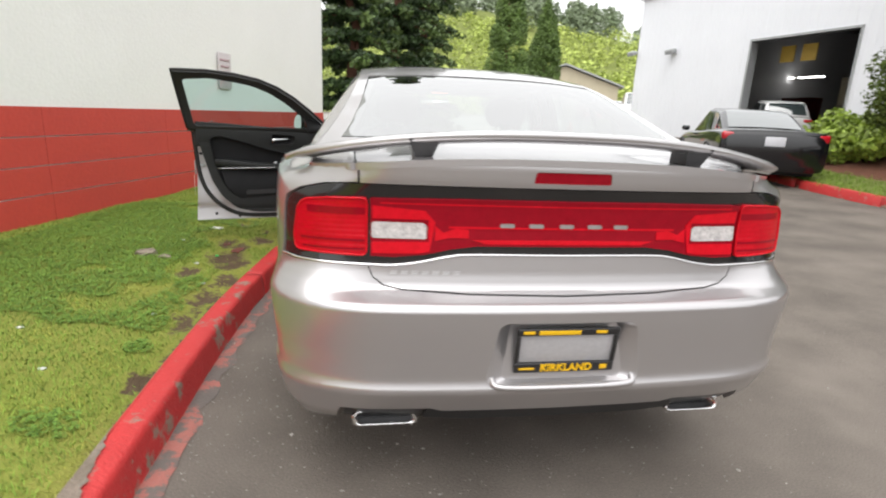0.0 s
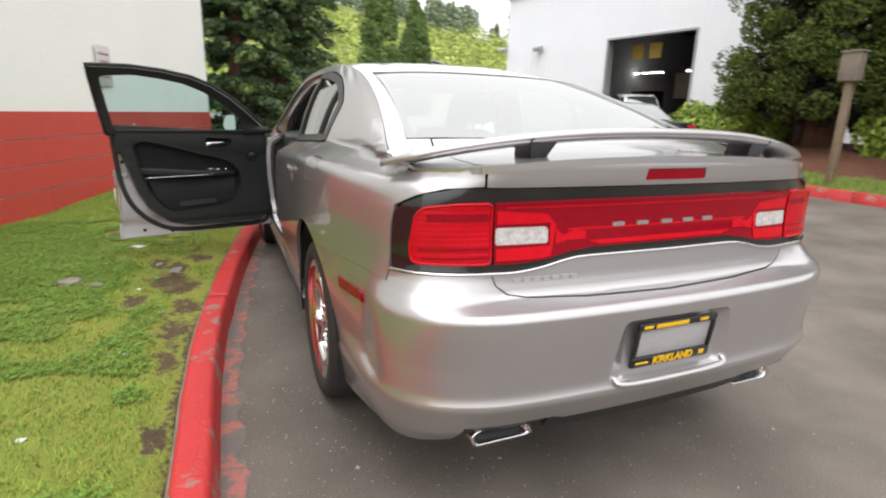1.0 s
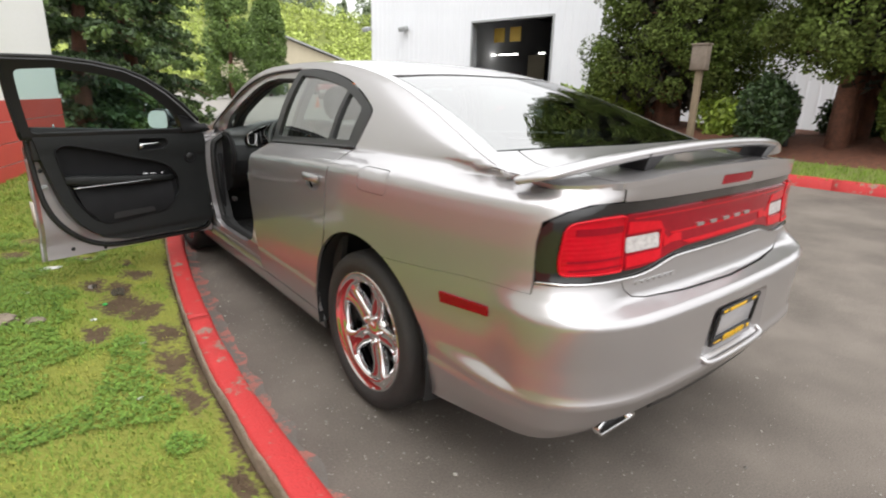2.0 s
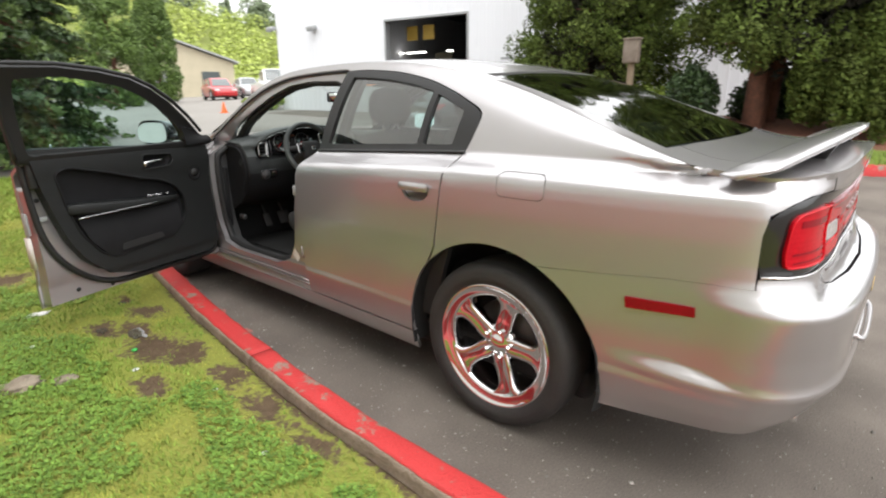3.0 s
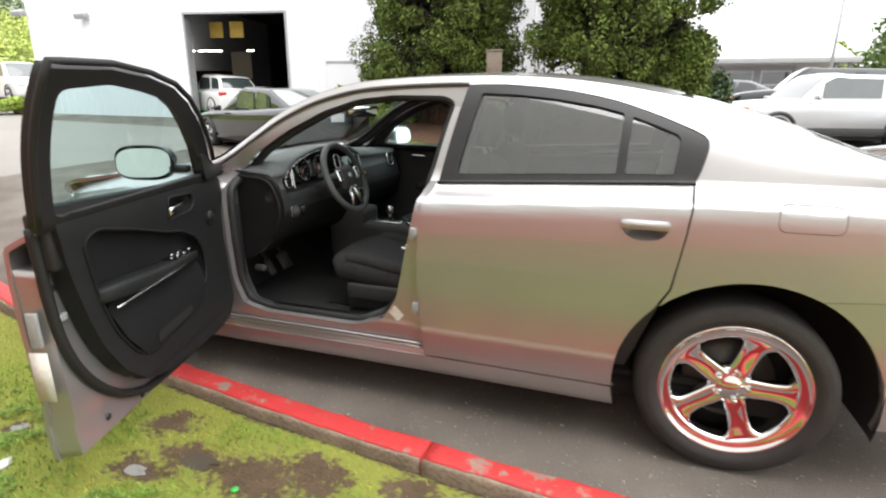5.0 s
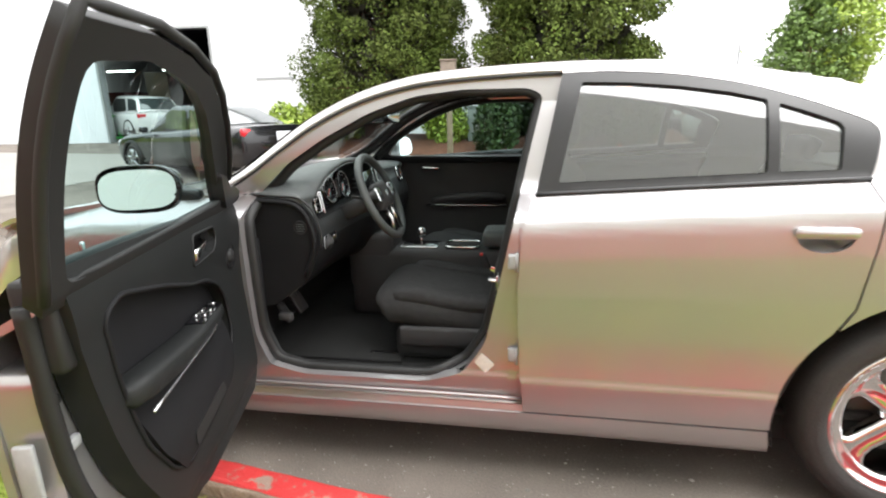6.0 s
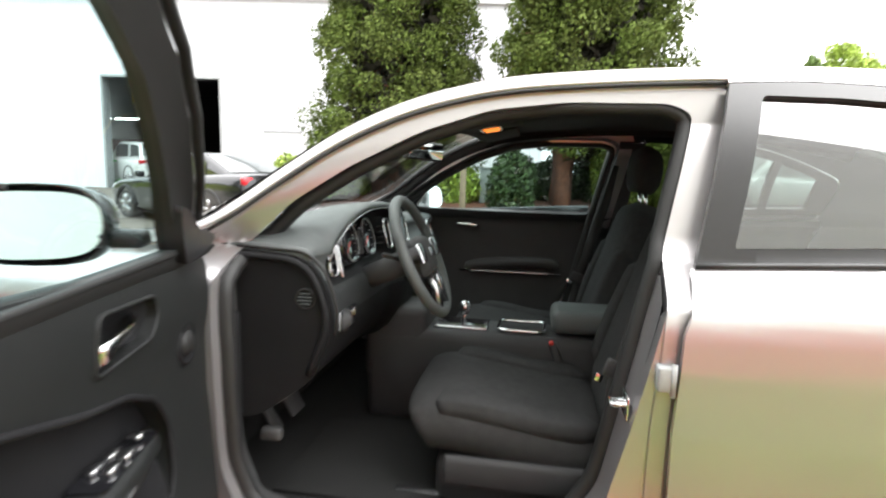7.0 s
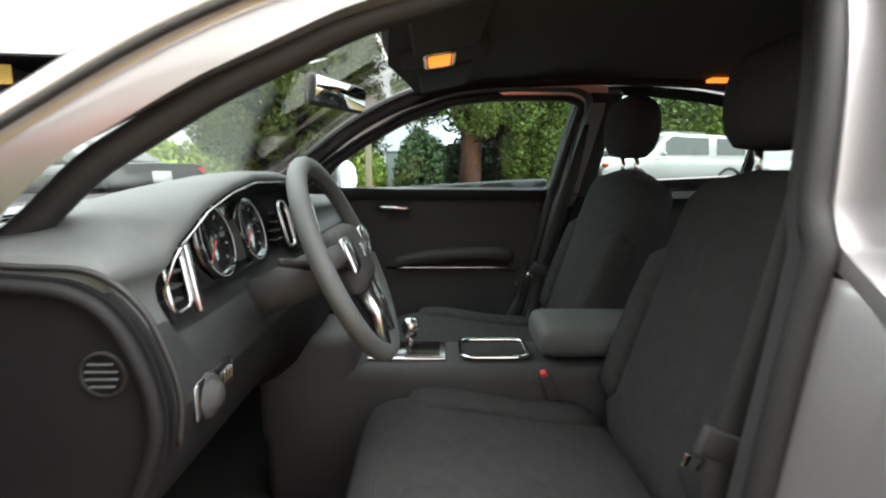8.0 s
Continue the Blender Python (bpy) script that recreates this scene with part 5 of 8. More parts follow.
M_LENS_RED = mat("red_lens", (0.60, 0.006, 0.018), 0.14, coat=0.05, col2=(0.46, 0.004, 0.010), scale=25, spec=0.2)
M_LENS_RIB = mat("ribbed_red_lens", (0.52, 0.004, 0.014), 0.16, coat=0.05, col2=(0.38, 0.003, 0.010), scale=18, spec=0.2)
ribs_ = M_LENS_RIB.node_tree
rw_ = ribs_.nodes.new("ShaderNodeTexWave")
rw_.bands_direction = "Z"
rw_.inputs["Scale"].default_value = 22.0
rb_ = ribs_.nodes.new("ShaderNodeBump")
rb_.inputs["Strength"].default_value, rb_.inputs["Distance"].default_value = 0.12, 0.003
ribs_.links.new(ribs_.nodes["Texture Coordinate"].outputs["Object"], rw_.inputs["Vector"])
ribs_.links.new(rw_.outputs["Fac"], rb_.inputs["Height"])
ribs_.links.new(rb_.outputs[0], ribs_.nodes["Principled BSDF"].inputs["Normal"])
M_LENS_DEEP = mat("deep_red_lens", (0.27, 0.003, 0.012), 0.10, coat=0.05, scale=25, spec=0.22)
M_LENS_CLEAR = mat("clear_lens", (0.66, 0.63, 0.62), 0.2, coat=0.4, col2=(0.30, 0.28, 0.28), scale=60, bscale=140)
M_BADGE = mat("bright_badge", (0.66, 0.66, 0.67), 0.30, 0.9, scale=20)
# black for the underside, and for hollows whose shade is given as colour
M_SHADOW = mat("underbody_shade_black", (0.012, 0.012, 0.012), 0.9, scale=8)
M_GLASS = glass("tinted_glass", (0.40, 0.47, 0.44), 0.0, 0.18, 2.1)
M_REARGLASS = glass("rear_glass", (0.46, 0.55, 0.50), 0.0, 0.19, 1.8)
M_WINDSHIELD = glass("windshield_glass", (0.80, 0.87, 0.84))
M_DOORGLASS = glass("door_glass", (0.63, 0.80, 0.79))

# plan of the body's widest line, front to back, half of it
PLAN = spline([(0, 4.0), (-0.35, 3.95), (-0.68, 3.74), (-0.86, 3.38), (-0.925, 2.9), (-0.935, 2.3), (-0.933, 1.7), (-0.936, 1.1), (-0.944, 0.5), (-0.952, 0.0), (-0.930, -0.4), (-0.890, -0.69), (-0.842, -0.865), (-0.73, -0.952), (-0.55, -0.988), (-0.28, -1.006), (0, -1.012)], 400)
PLAN_U = np.concatenate([[0], np.cumsum(np.linalg.norm(np.diff(PLAN, axis=0), axis=1))])
PLAN_T = np.gradient(PLAN, axis=0)
PLAN_T /= np.linalg.norm(PLAN_T, axis=1, keepdims=True)
I_SIDE = int(np.argmin(np.abs(PLAN[:, 1] + 0.7)))
U_END = float(PLAN_U[-1])


def u_of_y(y):
    return float(np.interp(-y, -PLAN[:, 1][: I_SIDE + 60], PLAN_U[: I_SIDE + 60]))


def u_of_x(x):
    """Along the rear face, from the plan's x (0 to -0.85)."""
    i = int(np.argmin(np.abs(PLAN[:, 1] + 0.72)))
    return float(np.interp(x, PLAN[i:, 0], PLAN_U[i:]))


U_TURN0, U_TURN1 = u_of_y(-0.66), u_of_x(-0.72)
SIDE = np.array([(0.17, -0.11), (0.205, -0.062), (0.25, -0.045), (0.29, -0.042), (0.33, -0.034), (0.41, -0.022), (0.425, -0.020), (0.44, -0.026), (0.52, -0.020), (0.6, -0.012), (0.75, -0.002), (0.88, -0.002), (0.95, -0.006), (0.98, -0.010), (0.998, -0.0145), (1.007, -0.022), (1.018, -0.043), (1.034, -0.080), (1.052, -0.114), (1.07, -0.142)])
REAR = np.array([(0.17, -0.20), (0.24, -0.13), (0.29, -0.05), (0.335, 0.015), (0.37, 0.045), (0.43, 0.080), (0.455, 0.094), (0.468, 0.096), (0.486, 0.089), (0.50, 0.086), (0.56, 0.088), (0.66, 0.094), (0.718, 0.096), (0.730, 0.090), (0.742, 0.045), (0.752, 0.012), (0.762, 0.0), (0.80, -0.008), (0.84, -0.012), (0.87, -0.015), (0.94, -0.022), (1.0, -0.02), (1.05, -0.006), (1.08, 0.002), (1.12, 0.006), (1.15, 0.0)])
REAR_END = np.array([(0.17, -0.16), (0.24, -0.10), (0.30, -0.03), (0.36, 0.022), (0.43, 0.054), (0.455, 0.067), (0.468, 0.069), (0.488, 0.062), (0.50, 0.060), (0.58, 0.064), (0.68, 0.078), (0.722, 0.082), (0.738, 0.078), (0.752, 0.062), (0.785, 0.024), (0.812, 0.004), (0.83, 0.0), (0.86, -0.008), (0.95, -0.012), (1.0, -0.014), (1.04, -0.02), (1.07, -0.035), (1.10, -0.06)])


def eased(p):
    """The same profile with its corners rounded a little."""
    z = np.linspace(p[0, 0], p[-1, 0], 480)
    d = np.interp(z, p[:, 0], p[:, 1])
    k = np.hanning(9)
    k /= k.sum()
    return np.stack([z, np.convolve(np.pad(d, 4, mode="edge"), k, mode="valid")], 1)


SIDE, REAR, REAR_END = eased(SIDE), eased(REAR), eased(REAR_END)


def prof(p, z):
    return float(np.interp(z, p[:, 0], p[:, 1]))


BELT = np.array([(-1.2, 1.095), (-0.75, 1.098), (-0.35, 1.122), (0.2, 1.117), (0.7, 1.095), (1.24, 1.066), (2.35, 1.066), (2.9, 1.035), (3.4, 0.96), (3.75, 0.87), (4.0, 0.76)])
RAIL = spline([(2.64, 0.80, 1.066), (2.47, 0.797, 1.082), (2.31, 0.778, 1.155), (2.18, 0.74, 1.25), (2.05, 0.705, 1.34), (1.91, 0.674, 1.41), (1.77, 0.651, 1.455), (1.6, 0.632, 1.485), (1.3, 0.613, 1.502), (1.0, 0.605, 1.503), (0.7, 0.604, 1.484), (0.4, 0.614, 1.438), (0.15, 0.634, 1.378), (-0.1, 0.667, 1.298), (-0.35, 0.714, 1.210), (-0.55, 0.760, 1.146), (-0.74, 0.788, 1.106), (-1.05, 0.80, 1.09)], 180)
TOP = spline([(4.0, 0.76), (3.7, 0.865), (3.3, 0.975), (2.9, 1.04), (2.64, 1.075), (2.49, 1.105), (2.3, 1.205), (2.1, 1.325), (1.95, 1.408), (1.8, 1.468), (1.6, 1.508), (1.3, 1.532), (1.0, 1.535), (0.7, 1.52), (0.4, 1.478), (0.15, 1.42), (-0.1, 1.345), (-0.35, 1.25), (-0.52, 1.187), (-0.64, 1.160), (-0.8, 1.151), (-1.08, 1.147)], 220)


def belt(y):
    return float(np.interp(y, BELT[:, 0], BELT[:, 1]))


CREASE = np.array([(-1.1, 1.058), (-0.76, 1.061), (-0.26, 1.062), (0.0, 1.061), (0.265, 1.049), (0.69, 1.028), (1.27, 0.994), (2.35, 0.985), (2.9, 0.955), (3.4, 0.88), (3.75, 0.79), (4.0, 0.69)])


def crease(y):
    """Height of the shoulder's edge, which climbs towards the back."""
    return float(np.interp(y, CREASE[:, 0], CREASE[:, 1]))


def rail(y):
    o = np.argsort(RAIL[:, 0])
    return float(np.interp(y, RAIL[o, 0], RAIL[o, 1])), float(np.interp(y, RAIL[o, 0], RAIL[o, 2]))


def top(y):
    o = np.argsort(TOP[:, 0])
    return float(np.interp(y, TOP[o, 0], TOP[o, 1]))


def lower(u, z, out=0.0):
    """The body's skin below the belt, along the plan at u."""
    x, y = (float(np.interp(u, PLAN_U, PLAN[:, k])) for k in (0, 1))
    tx, ty = (float(np.interp(u, PLAN_U, PLAN_T[:, k])) for k in (0, 1))
    nx, ny = ty, -tx
    ln = math.hypot(nx, ny)
    nx, ny = nx / ln, ny / ln
    s = prof(SIDE, float(np.interp(z, [0.0, 0.62, crease(y), belt(y)], [0.0, 0.62, 1.004, 1.07])))
    r = prof(REAR, z) + (prof(REAR_END, z) - prof(REAR, z)) * smooth01((abs(x) - 0.55) / 0.25)
    # the bumper's bulge grows round the corner; its low lip starts further forward
    w = smooth01((u - U_TURN0) / (U_TURN1 - U_TURN0))
    if z < 0.52:
        w = max(w, 0.5 * smooth01((-0.40 - y) / 0.45) * smooth01((0.52 - z) / 0.05))
    if y > 3.2:
        w2 = smooth01((y - 3.2) / 0.6)
        s = s * (1 - w2) + w2 * (-0.02 - 0.10 * ((z - 0.5) / 0.35) ** 2)
    d = s * (1 - w) + r * w + out
    return Vector((x + nx * d, y + ny * d, z))


def skin(y, z, out=0.0):
    """The body's side from the sill to the roof rail."""
    zb = belt(y)
    if z <= zb:
        return lower(u_of_y(y), z, out)
    b = lower(u_of_y(y), zb)
    rx, rz = rail(y)
    t = (z - zb) / max(0.012, rz - zb)
    x = b.x + (-rx - b.x) * t - 0.022 * math.sin(math.pi * min(1, t)) - 0.008 * math.sin(math.pi * min(1.0, t) ** 2)
    return Vector((x - out, y, z))


def roof(y, x, out=0.0):
    """The upper face from rail to rail: bonnet, windshield, roof, rear glass, deck."""
    rx, rz = rail(y)
    if y < -0.55:
        k = smooth01((-0.55 - y) / 0.2)
        rx = rx + (0.80 - rx) * k
    t = min(1.0, abs(x) / rx)
    zc = top(y)
    p = 2.6
    z = rz + (zc - rz) * (1 - t**p)
    if y > 2.55:
        b = belt(y)
        z = b + (zc - b) * (1 - t**3)
    return Vector((x, y, z + out))


car = thing("silver_sedan", pose(0, 0, 0), "silver four-door sedan with its driver's door wide open", "car")


def arch(yc, zc, r, a0, a1, n=18):
    return [(yc + r * math.cos(radians(a)), zc + r * math.sin(radians(a))) for a in np.linspace(a0, a1, n)]


def y_of_u(u):
    return float(np.interp(u, PLAN_U, PLAN[:, 1]))


def side(poly, step=0.035, holes=(), thick=0.0, mirror=False, out=0.0):
    """A sheet of the body's side over a polygon of y and height."""
    return patch(poly, lambda y, z: skin(y, z, out), step, holes, thick, True, mirror)


def around(u, z):
    """The side and the corner as one chart: plan length and height."""
    y = y_of_u(u)
    return skin(y, z) if y > -0.7 else lower(u, z)


AR, AZ, AY = 0.447, 0.352, 0.014
DEEP = 0.016
REAR_CUT = 116.0

# rear doors' outline
rd = [(1.264, 0.30), (1.28, 0.5), (1.287, 0.75), (1.277, 0.95), (1.243, 1.060), (0.7, 1.088), (0.252, 1.110), (0.268, 0.95), (0.282, 0.85), (0.298, 0.745)]
rd += arch(AY, AZ, AR + 0.004, 43, -6, 10) + [(0.455, 0.30)]

DLO_TOP = [tuple(p) for p in spline([(0.243, 1.119), (0.230, 1.150), (0.217, 1.195), (0.208, 1.235), (0.211, 1.262), (0.236, 1.285), (0.30, 1.314), (0.40, 1.354), (0.54, 1.400), (0.68, 1.430), (0.80, 1.448), (0.96, 1.461), (1.05, 1.463), (1.150, 1.461)], 48)]
DLO_REAR = [(1.232, 1.070), (0.7, 1.098)] + DLO_TOP
GLASS_REAR = rounded([(1.158, 1.103), (0.522, 1.134), (0.508, 1.358), (0.62, 1.385), (0.78, 1.410), (0.93, 1.425), (1.085, 1.432)], 0.012)
GLASS_QUARTER = rounded([(0.488, 1.136), (0.318, 1.142), (0.300, 1.268), (0.312, 1.284), (0.395, 1.317), (0.476, 1.346)], 0.010)
FUEL = rounded([(-0.008, 0.985), (-0.205, 0.985), (-0.205, 1.075), (-0.008, 1.075)], 0.03)


CUP = [(0.478, 0.975), (0.326, 0.975)] + [(0.402 + 0.078 * math.cos(radians(a)), 0.966 - 0.050 * math.sin(radians(a))) for a in range(180, -1, -15)]


def quarter(mirror):
    """Rear wing with the rear roof pillar's outer face, one sheet to the lamps."""
    pts = [(0.244, 1.115), (0.262, 0.95), (0.276, 0.85), (0.291, 0.742)] + arch(AY, AZ, AR, 46, REAR_CUT, 14)
    pts += [(-0.40, 0.772), (-0.60, 0.792), (-0.75, 0.797)]
    chart = [(u_of_y(y), z) for y, z in pts]
    ue = u_of_x(-0.842)
    chart += [(ue - 0.02, 0.797), (ue - 0.018, 0.83), (ue - 0.018, 0.95), (ue - 0.004, 1.01), (u_of_x(-0.80), 1.040), (u_of_x(-0.73), 1.058), (u_of_x(-0.625), 1.066)]
    chart += [(u_of_x(-0.625), 1.118), (u_of_x(-0.70), 1.108), (u_of_x(-0.78), 1.098), (u_of_x(-0.83), 1.092), (u_of_y(-0.80), 1.091)]
    chart += [(u_of_y(y), rail(y)[1] - 0.001) for y in np.linspace(-0.70, 1.148, 40)]
    chart += [(u_of_y(y), z) for y, z in [(y - 0.004 * smooth01((0.5 - y) / 0.3), z + 0.004) for y, z in DLO_TOP[::-1][:-1]]]
    holes = () if mirror else ([(u_of_y(y), z) for y, z in FUEL],)
    part("quarter_panel", patch(chart, around, (0.045, 0.018), holes, DEEP, False, mirror), M_PAINT, car)
    if not mirror:
        c = np.mean(FUEL, 0)
        part("fuel_door", side([tuple(c + (np.array(p) - c) * (0.975, 0.955)) for p in FUEL], 0.03, (), DEEP), M_PAINT, car)
        part("fuel_recess", side([tuple(c + (np.array(p) - c) * 1.1) for p in FUEL], 0.05, (), 0.0, False, -0.02), M_SHADOW, car)


for mir in (False, True):
    quarter(mir)
    part("sill", side([(2.64, 0.205), (2.64, 0.292), (0.465, 0.292), (0.45, 0.205)], 0.05, (), DEEP, mir), M_PAINT, car)
    fend = [(2.375, 0.30), (2.61, 0.30), (2.617, 0.352)] + arch(3.052, AZ, AR, 180, 0)[1:-1] + [(3.487, 0.352), (3.52, 0.30), (3.70, 0.30), (3.70, belt(3.7)), (3.4, belt(3.4)), (2.9, belt(2.9)), (2.50, 1.063), (2.40, 1.063), (2.385, 1.0)]
    part("front_fender", side(fend, (0.05, 0.02), (), DEEP, mir), M_PAINT, car)
    # rear doors
    cup = CUP
    d = part("rear_door", side(rd, (0.045, 0.018), (cup,), DEEP, mir), M_PAINT, car)
    part("window_frame", side(DLO_REAR, 0.03, (GLASS_REAR, GLASS_QUARTER), 0.02, mir, 0.003), M_TRIM, d)
    for g in (GLASS_REAR, GLASS_QUARTER):
        part("side_glass", side(g, 0.05, (), 0.0, mir, -0.010), M_GLASS, d).visible_shadow = False
    part("belt_moulding", tubed([skin(y, 1.066 + (1.24 - y) * 0.052, 0.006) * (1 if not mir else 1) if not mir else Vector((-skin(y, 1.066 + (1.24 - y) * 0.052, 0.006).x, y, 1.066 + (1.24 - y) * 0.052)) for y in np.linspace(1.235, 0.24, 14)], 0.007, 6), M_TRIM, d)
    sg = -1 if mir else 1
    bar = rounded([(0.488, 0.962), (0.320, 0.962), (0.320, 0.994), (0.488, 0.994)], 0.014)
    part("door_handle", patch(bar, lambda y, z: skin(y, z, 0.010 + 0.014 * math.sqrt(max(0.0, 1 - ((y - 0.404) / 0.088) ** 2)) * max(0.0, 1 - ((z - 0.978) / 0.022) ** 2)), 0.010, (), 0.010, True, mir), M_PAINT, d)
    part("handle_cup", patch([(0.402 + (y - 0.402) * 1.03, 0.950 + (z - 0.950) * 1.03) for y, z in CUP], lambda y, z: skin(y, z, -0.004 - 0.050 * math.sqrt(max(0.0, 1 - ((y - 0.402) / 0.080) ** 2)) * max(0.0, 1 - ((z - 0.955) / 0.040) ** 2)), 0.012, (), 0.0, True, mir), M_PAINT, d)


def edge_x(y):
    return rail(y)[0]


# roof, glass and bonnet
RY0, RY1 = 0.30, 1.80
ys = np.linspace(RY0 + 0.03, RY1, 26)
ROOF_POLY = [(y, -edge_x(y) + 0.0005) for y in ys] + [(RY1 + 0.07 * (1 - (x / 0.65) ** 2), x) for x in np.linspace(-0.65, 0.65, 11)][1:-1] + [(y, edge_x(y) - 0.0005) for y in ys[::-1]] + [(RY0 - 0.05 * (1 - (x / 0.6) ** 2), x) for x in np.linspace(0.6, -0.6, 11)][1:-1]
part("roof_panel", patch(ROOF_POLY, roof, 0.05, (), 0.02, True), M_PAINT, car)
yw = np.linspace(RY1 + 0.012, 2.47, 14)
WS = [(y, -edge_x(y) + 0.062) for y in yw] + [(2.47 + 0.10 * (1 - (x / 0.73) ** 2), x) for x in np.linspace(-0.72, 0.72, 9)][1:-1] + [(y, edge_x(y) - 0.062) for y in yw[::-1]] + [(RY1 + 0.012 + 0.07 * (1 - (x / 0.6) ** 2), x) for x in np.linspace(0.58, -0.58, 9)][1:-1]
part("windshield", patch(WS, roof, 0.08, (), 0.0, True), M_WINDSHIELD, car).visible_shadow = False
yr = np.linspace(RY0 - 0.04, -0.50, 12)
RG = [(y, -edge_x(y) + 0.050 + 0.02 * k / 11) for k, y in enumerate(yr)] + [(-0.50 - 0.07 * (1 - (x / 0.68) ** 2), x) for x in np.linspace(-0.64, 0.64, 9)][1:-1] + [(y, edge_x(y) - 0.050 - 0.02 * (11 - k) / 11) for k, y in enumerate(yr[::-1])] + [(RY0 - 0.04 - 0.05 * (1 - (x / 0.56) ** 2), x) for x in np.linspace(0.55, -0.55, 9)][1:-1]
part("rear_window", patch(RG, roof, 0.06, (), 0.0, True), M_REARGLASS, car).visible_shadow = False
cen = np.mean(RG, 0)
RIM_IN = [tuple(cen + (np.array(p) - cen) * (0.955, 0.955)) for p in RG]
part("glass_border", patch(RG, lambda y, x: roof(y, x, -0.003), 0.05, (RIM_IN,), 0.0, True), M_GLOSS, car)
for sgn in (-1, 1):
    yy = np.linspace(RY1 - 0.02, 2.52, 14)
    pil = [(y, sgn * (edge_x(y) - 0.0005)) for y in yy] + [(y, sgn * (edge_x(y) - 0.058)) for y in yy[::-1]]
    part("windshield_pillar", patch(pil, roof, 0.03, (), 0.02, True), M_PAINT, car)
    yy = np.linspace(RY0 + 0.05, -0.66, 14)
    pil = [(y, sgn * (edge_x(y) - 0.0005)) for y in yy] + [(y, sgn * (edge_x(y) - 0.046 - 0.022 * smooth01((RY0 - y) / 0.8))) for y in yy[::-1]]
    part("rear_pillar", patch(pil, roof, 0.04, (), 0.02, True), M_PAINT, car)
yb = np.linspace(2.56, 3.78, 14)
HOOD = [(y, -0.80 * (1 if y < 3.2 else 1 - 0.35 * ((y - 3.2) / 0.6) ** 2)) for y in yb]
HOOD = HOOD + [(3.94, -0.3), (3.97, 0.0), (3.94, 0.3)] + [(y, -x) for y, x in HOOD[::-1]]
part("bonnet", patch(HOOD, roof, 0.07, (), 0.02, True), M_PAINT, car)
part("cowl", patch([(2.46, -0.74), (2.60, -0.78), (2.66, 0.0), (2.60, 0.78), (2.46, 0.74), (2.55, 0.0)], lambda y, x: roof(y, x, -0.02), 0.08, (), 0.0, True), M_TRIM, car)
front = [(u, z) for u, z in ((u_of_y(3.705), 0.30), (0.0, 0.22), (0.0, 0.78), (0.25, 0.80), (u_of_y(3.705), 0.87))]


def nose(u, z):
    return lower(max(0.0, u), z)


for mir in (False, True):
    part("front_bumper", patch(front, nose, 0.06, (), 0.0, False, mir), M_PAINT, car)


def zdeck(x):
    return 1.09 + 0.056 * (1 - (min(0.80, abs(x)) / 0.80) ** 2.6)


DE = []
for u in np.linspace(u_of_y(-0.60), U_END, 34):
    p = lower(u, zdeck(0.8) + 0.005)
    if p.y < -0.60:
        DE.append((p.y - 0.004 * smooth01((0.7 - abs(p.x)) / 0.2), p.x))
lid_edge = [p for p in DE if p[1] > -0.63]
lid_edge = [(np.interp(-0.628, [q[1] for q in DE], [q[0] for q in DE]), -0.628)] + lid_edge
LID = [(-0.530, -0.60), (-0.568, -0.3), (-0.580, 0.0), (-0.568, 0.3), (-0.530, 0.60), (-0.64, 0.632)] + [(y, -x) for y, x in lid_edge[:-1]] + lid_edge[::-1] + [(-0.64, -0.632)]
part("deck_lid", patch(LID, roof, 0.045, (), 0.02, True), M_PAINT, car)
for sgn in (1, -1):
    e = [(y, x) for y, x in DE if x <= -0.64]
    q = [(-0.509, -0.685), (-0.526, -0.605), (-0.64, -0.637), (lid_edge[0][0], -0.633)] + e[::-1] + [(-0.58, -edge_x(-0.58) + 0.002)]
    q = [(y, sgn * x) for y, x in q]
    part("deck_side", patch(q, roof, 0.035, (), 0.02, True), M_PAINT, car)


def rear_fn(out):
    def fn(x, z):
        p = lower(u_of_x(-abs(x)), z, out)
        return Vector((p.x if x < 0 else -p.x, p.y, p.z))
    return fn


def fascia(poly, step=0.03, out=0.0, thick=0.012, holes=()):
    """A panel of the rear face over a polygon of plan x and height."""
    return patch(poly, rear_fn(out), step, holes, thick)


def one_piece(bm):
    """Welds a thick sheet's rim to its faces, its edges kept crisp."""
    bm.verts.layers.float_vector.remove(bm.verts.layers.float_vector["face_turn"])
    bmesh.ops.remove_doubles(bm, verts=bm.verts, dist=1e-5)
    bmesh.ops.recalc_face_normals(bm, faces=bm.faces)
    for e in bm.edges:
        e.smooth = e.calc_face_angle(0) < radians(40)
    return bm


def sym(half):
    """Half an outline (x from 0 to -w), closed with its mirror image."""
    return half + [(-x, z) for x, z in half[::-1] if abs(x) > 1e-6]


lip = sym([(0.0, 1.064), (-0.3, 1.064), (-0.618, 1.064), (-0.618, zdeck(0.62) - 0.001), (-0.3, zdeck(0.3) - 0.001), (0.0, zdeck(0) - 0.001)])
CH = rounded([(-0.12, 1.078), (0.12, 1.078), (0.115, 1.112), (-0.115, 1.112)], 0.008)
part("deck_lip", fascia(lip, (0.04, 0.012), 0, 0.012, (CH,)), M_PAINT, car)
part("brake_light", fascia(CH, 0.02, -0.003, 0.01), M_LENS_DEEP, car, "dark red high brake light")
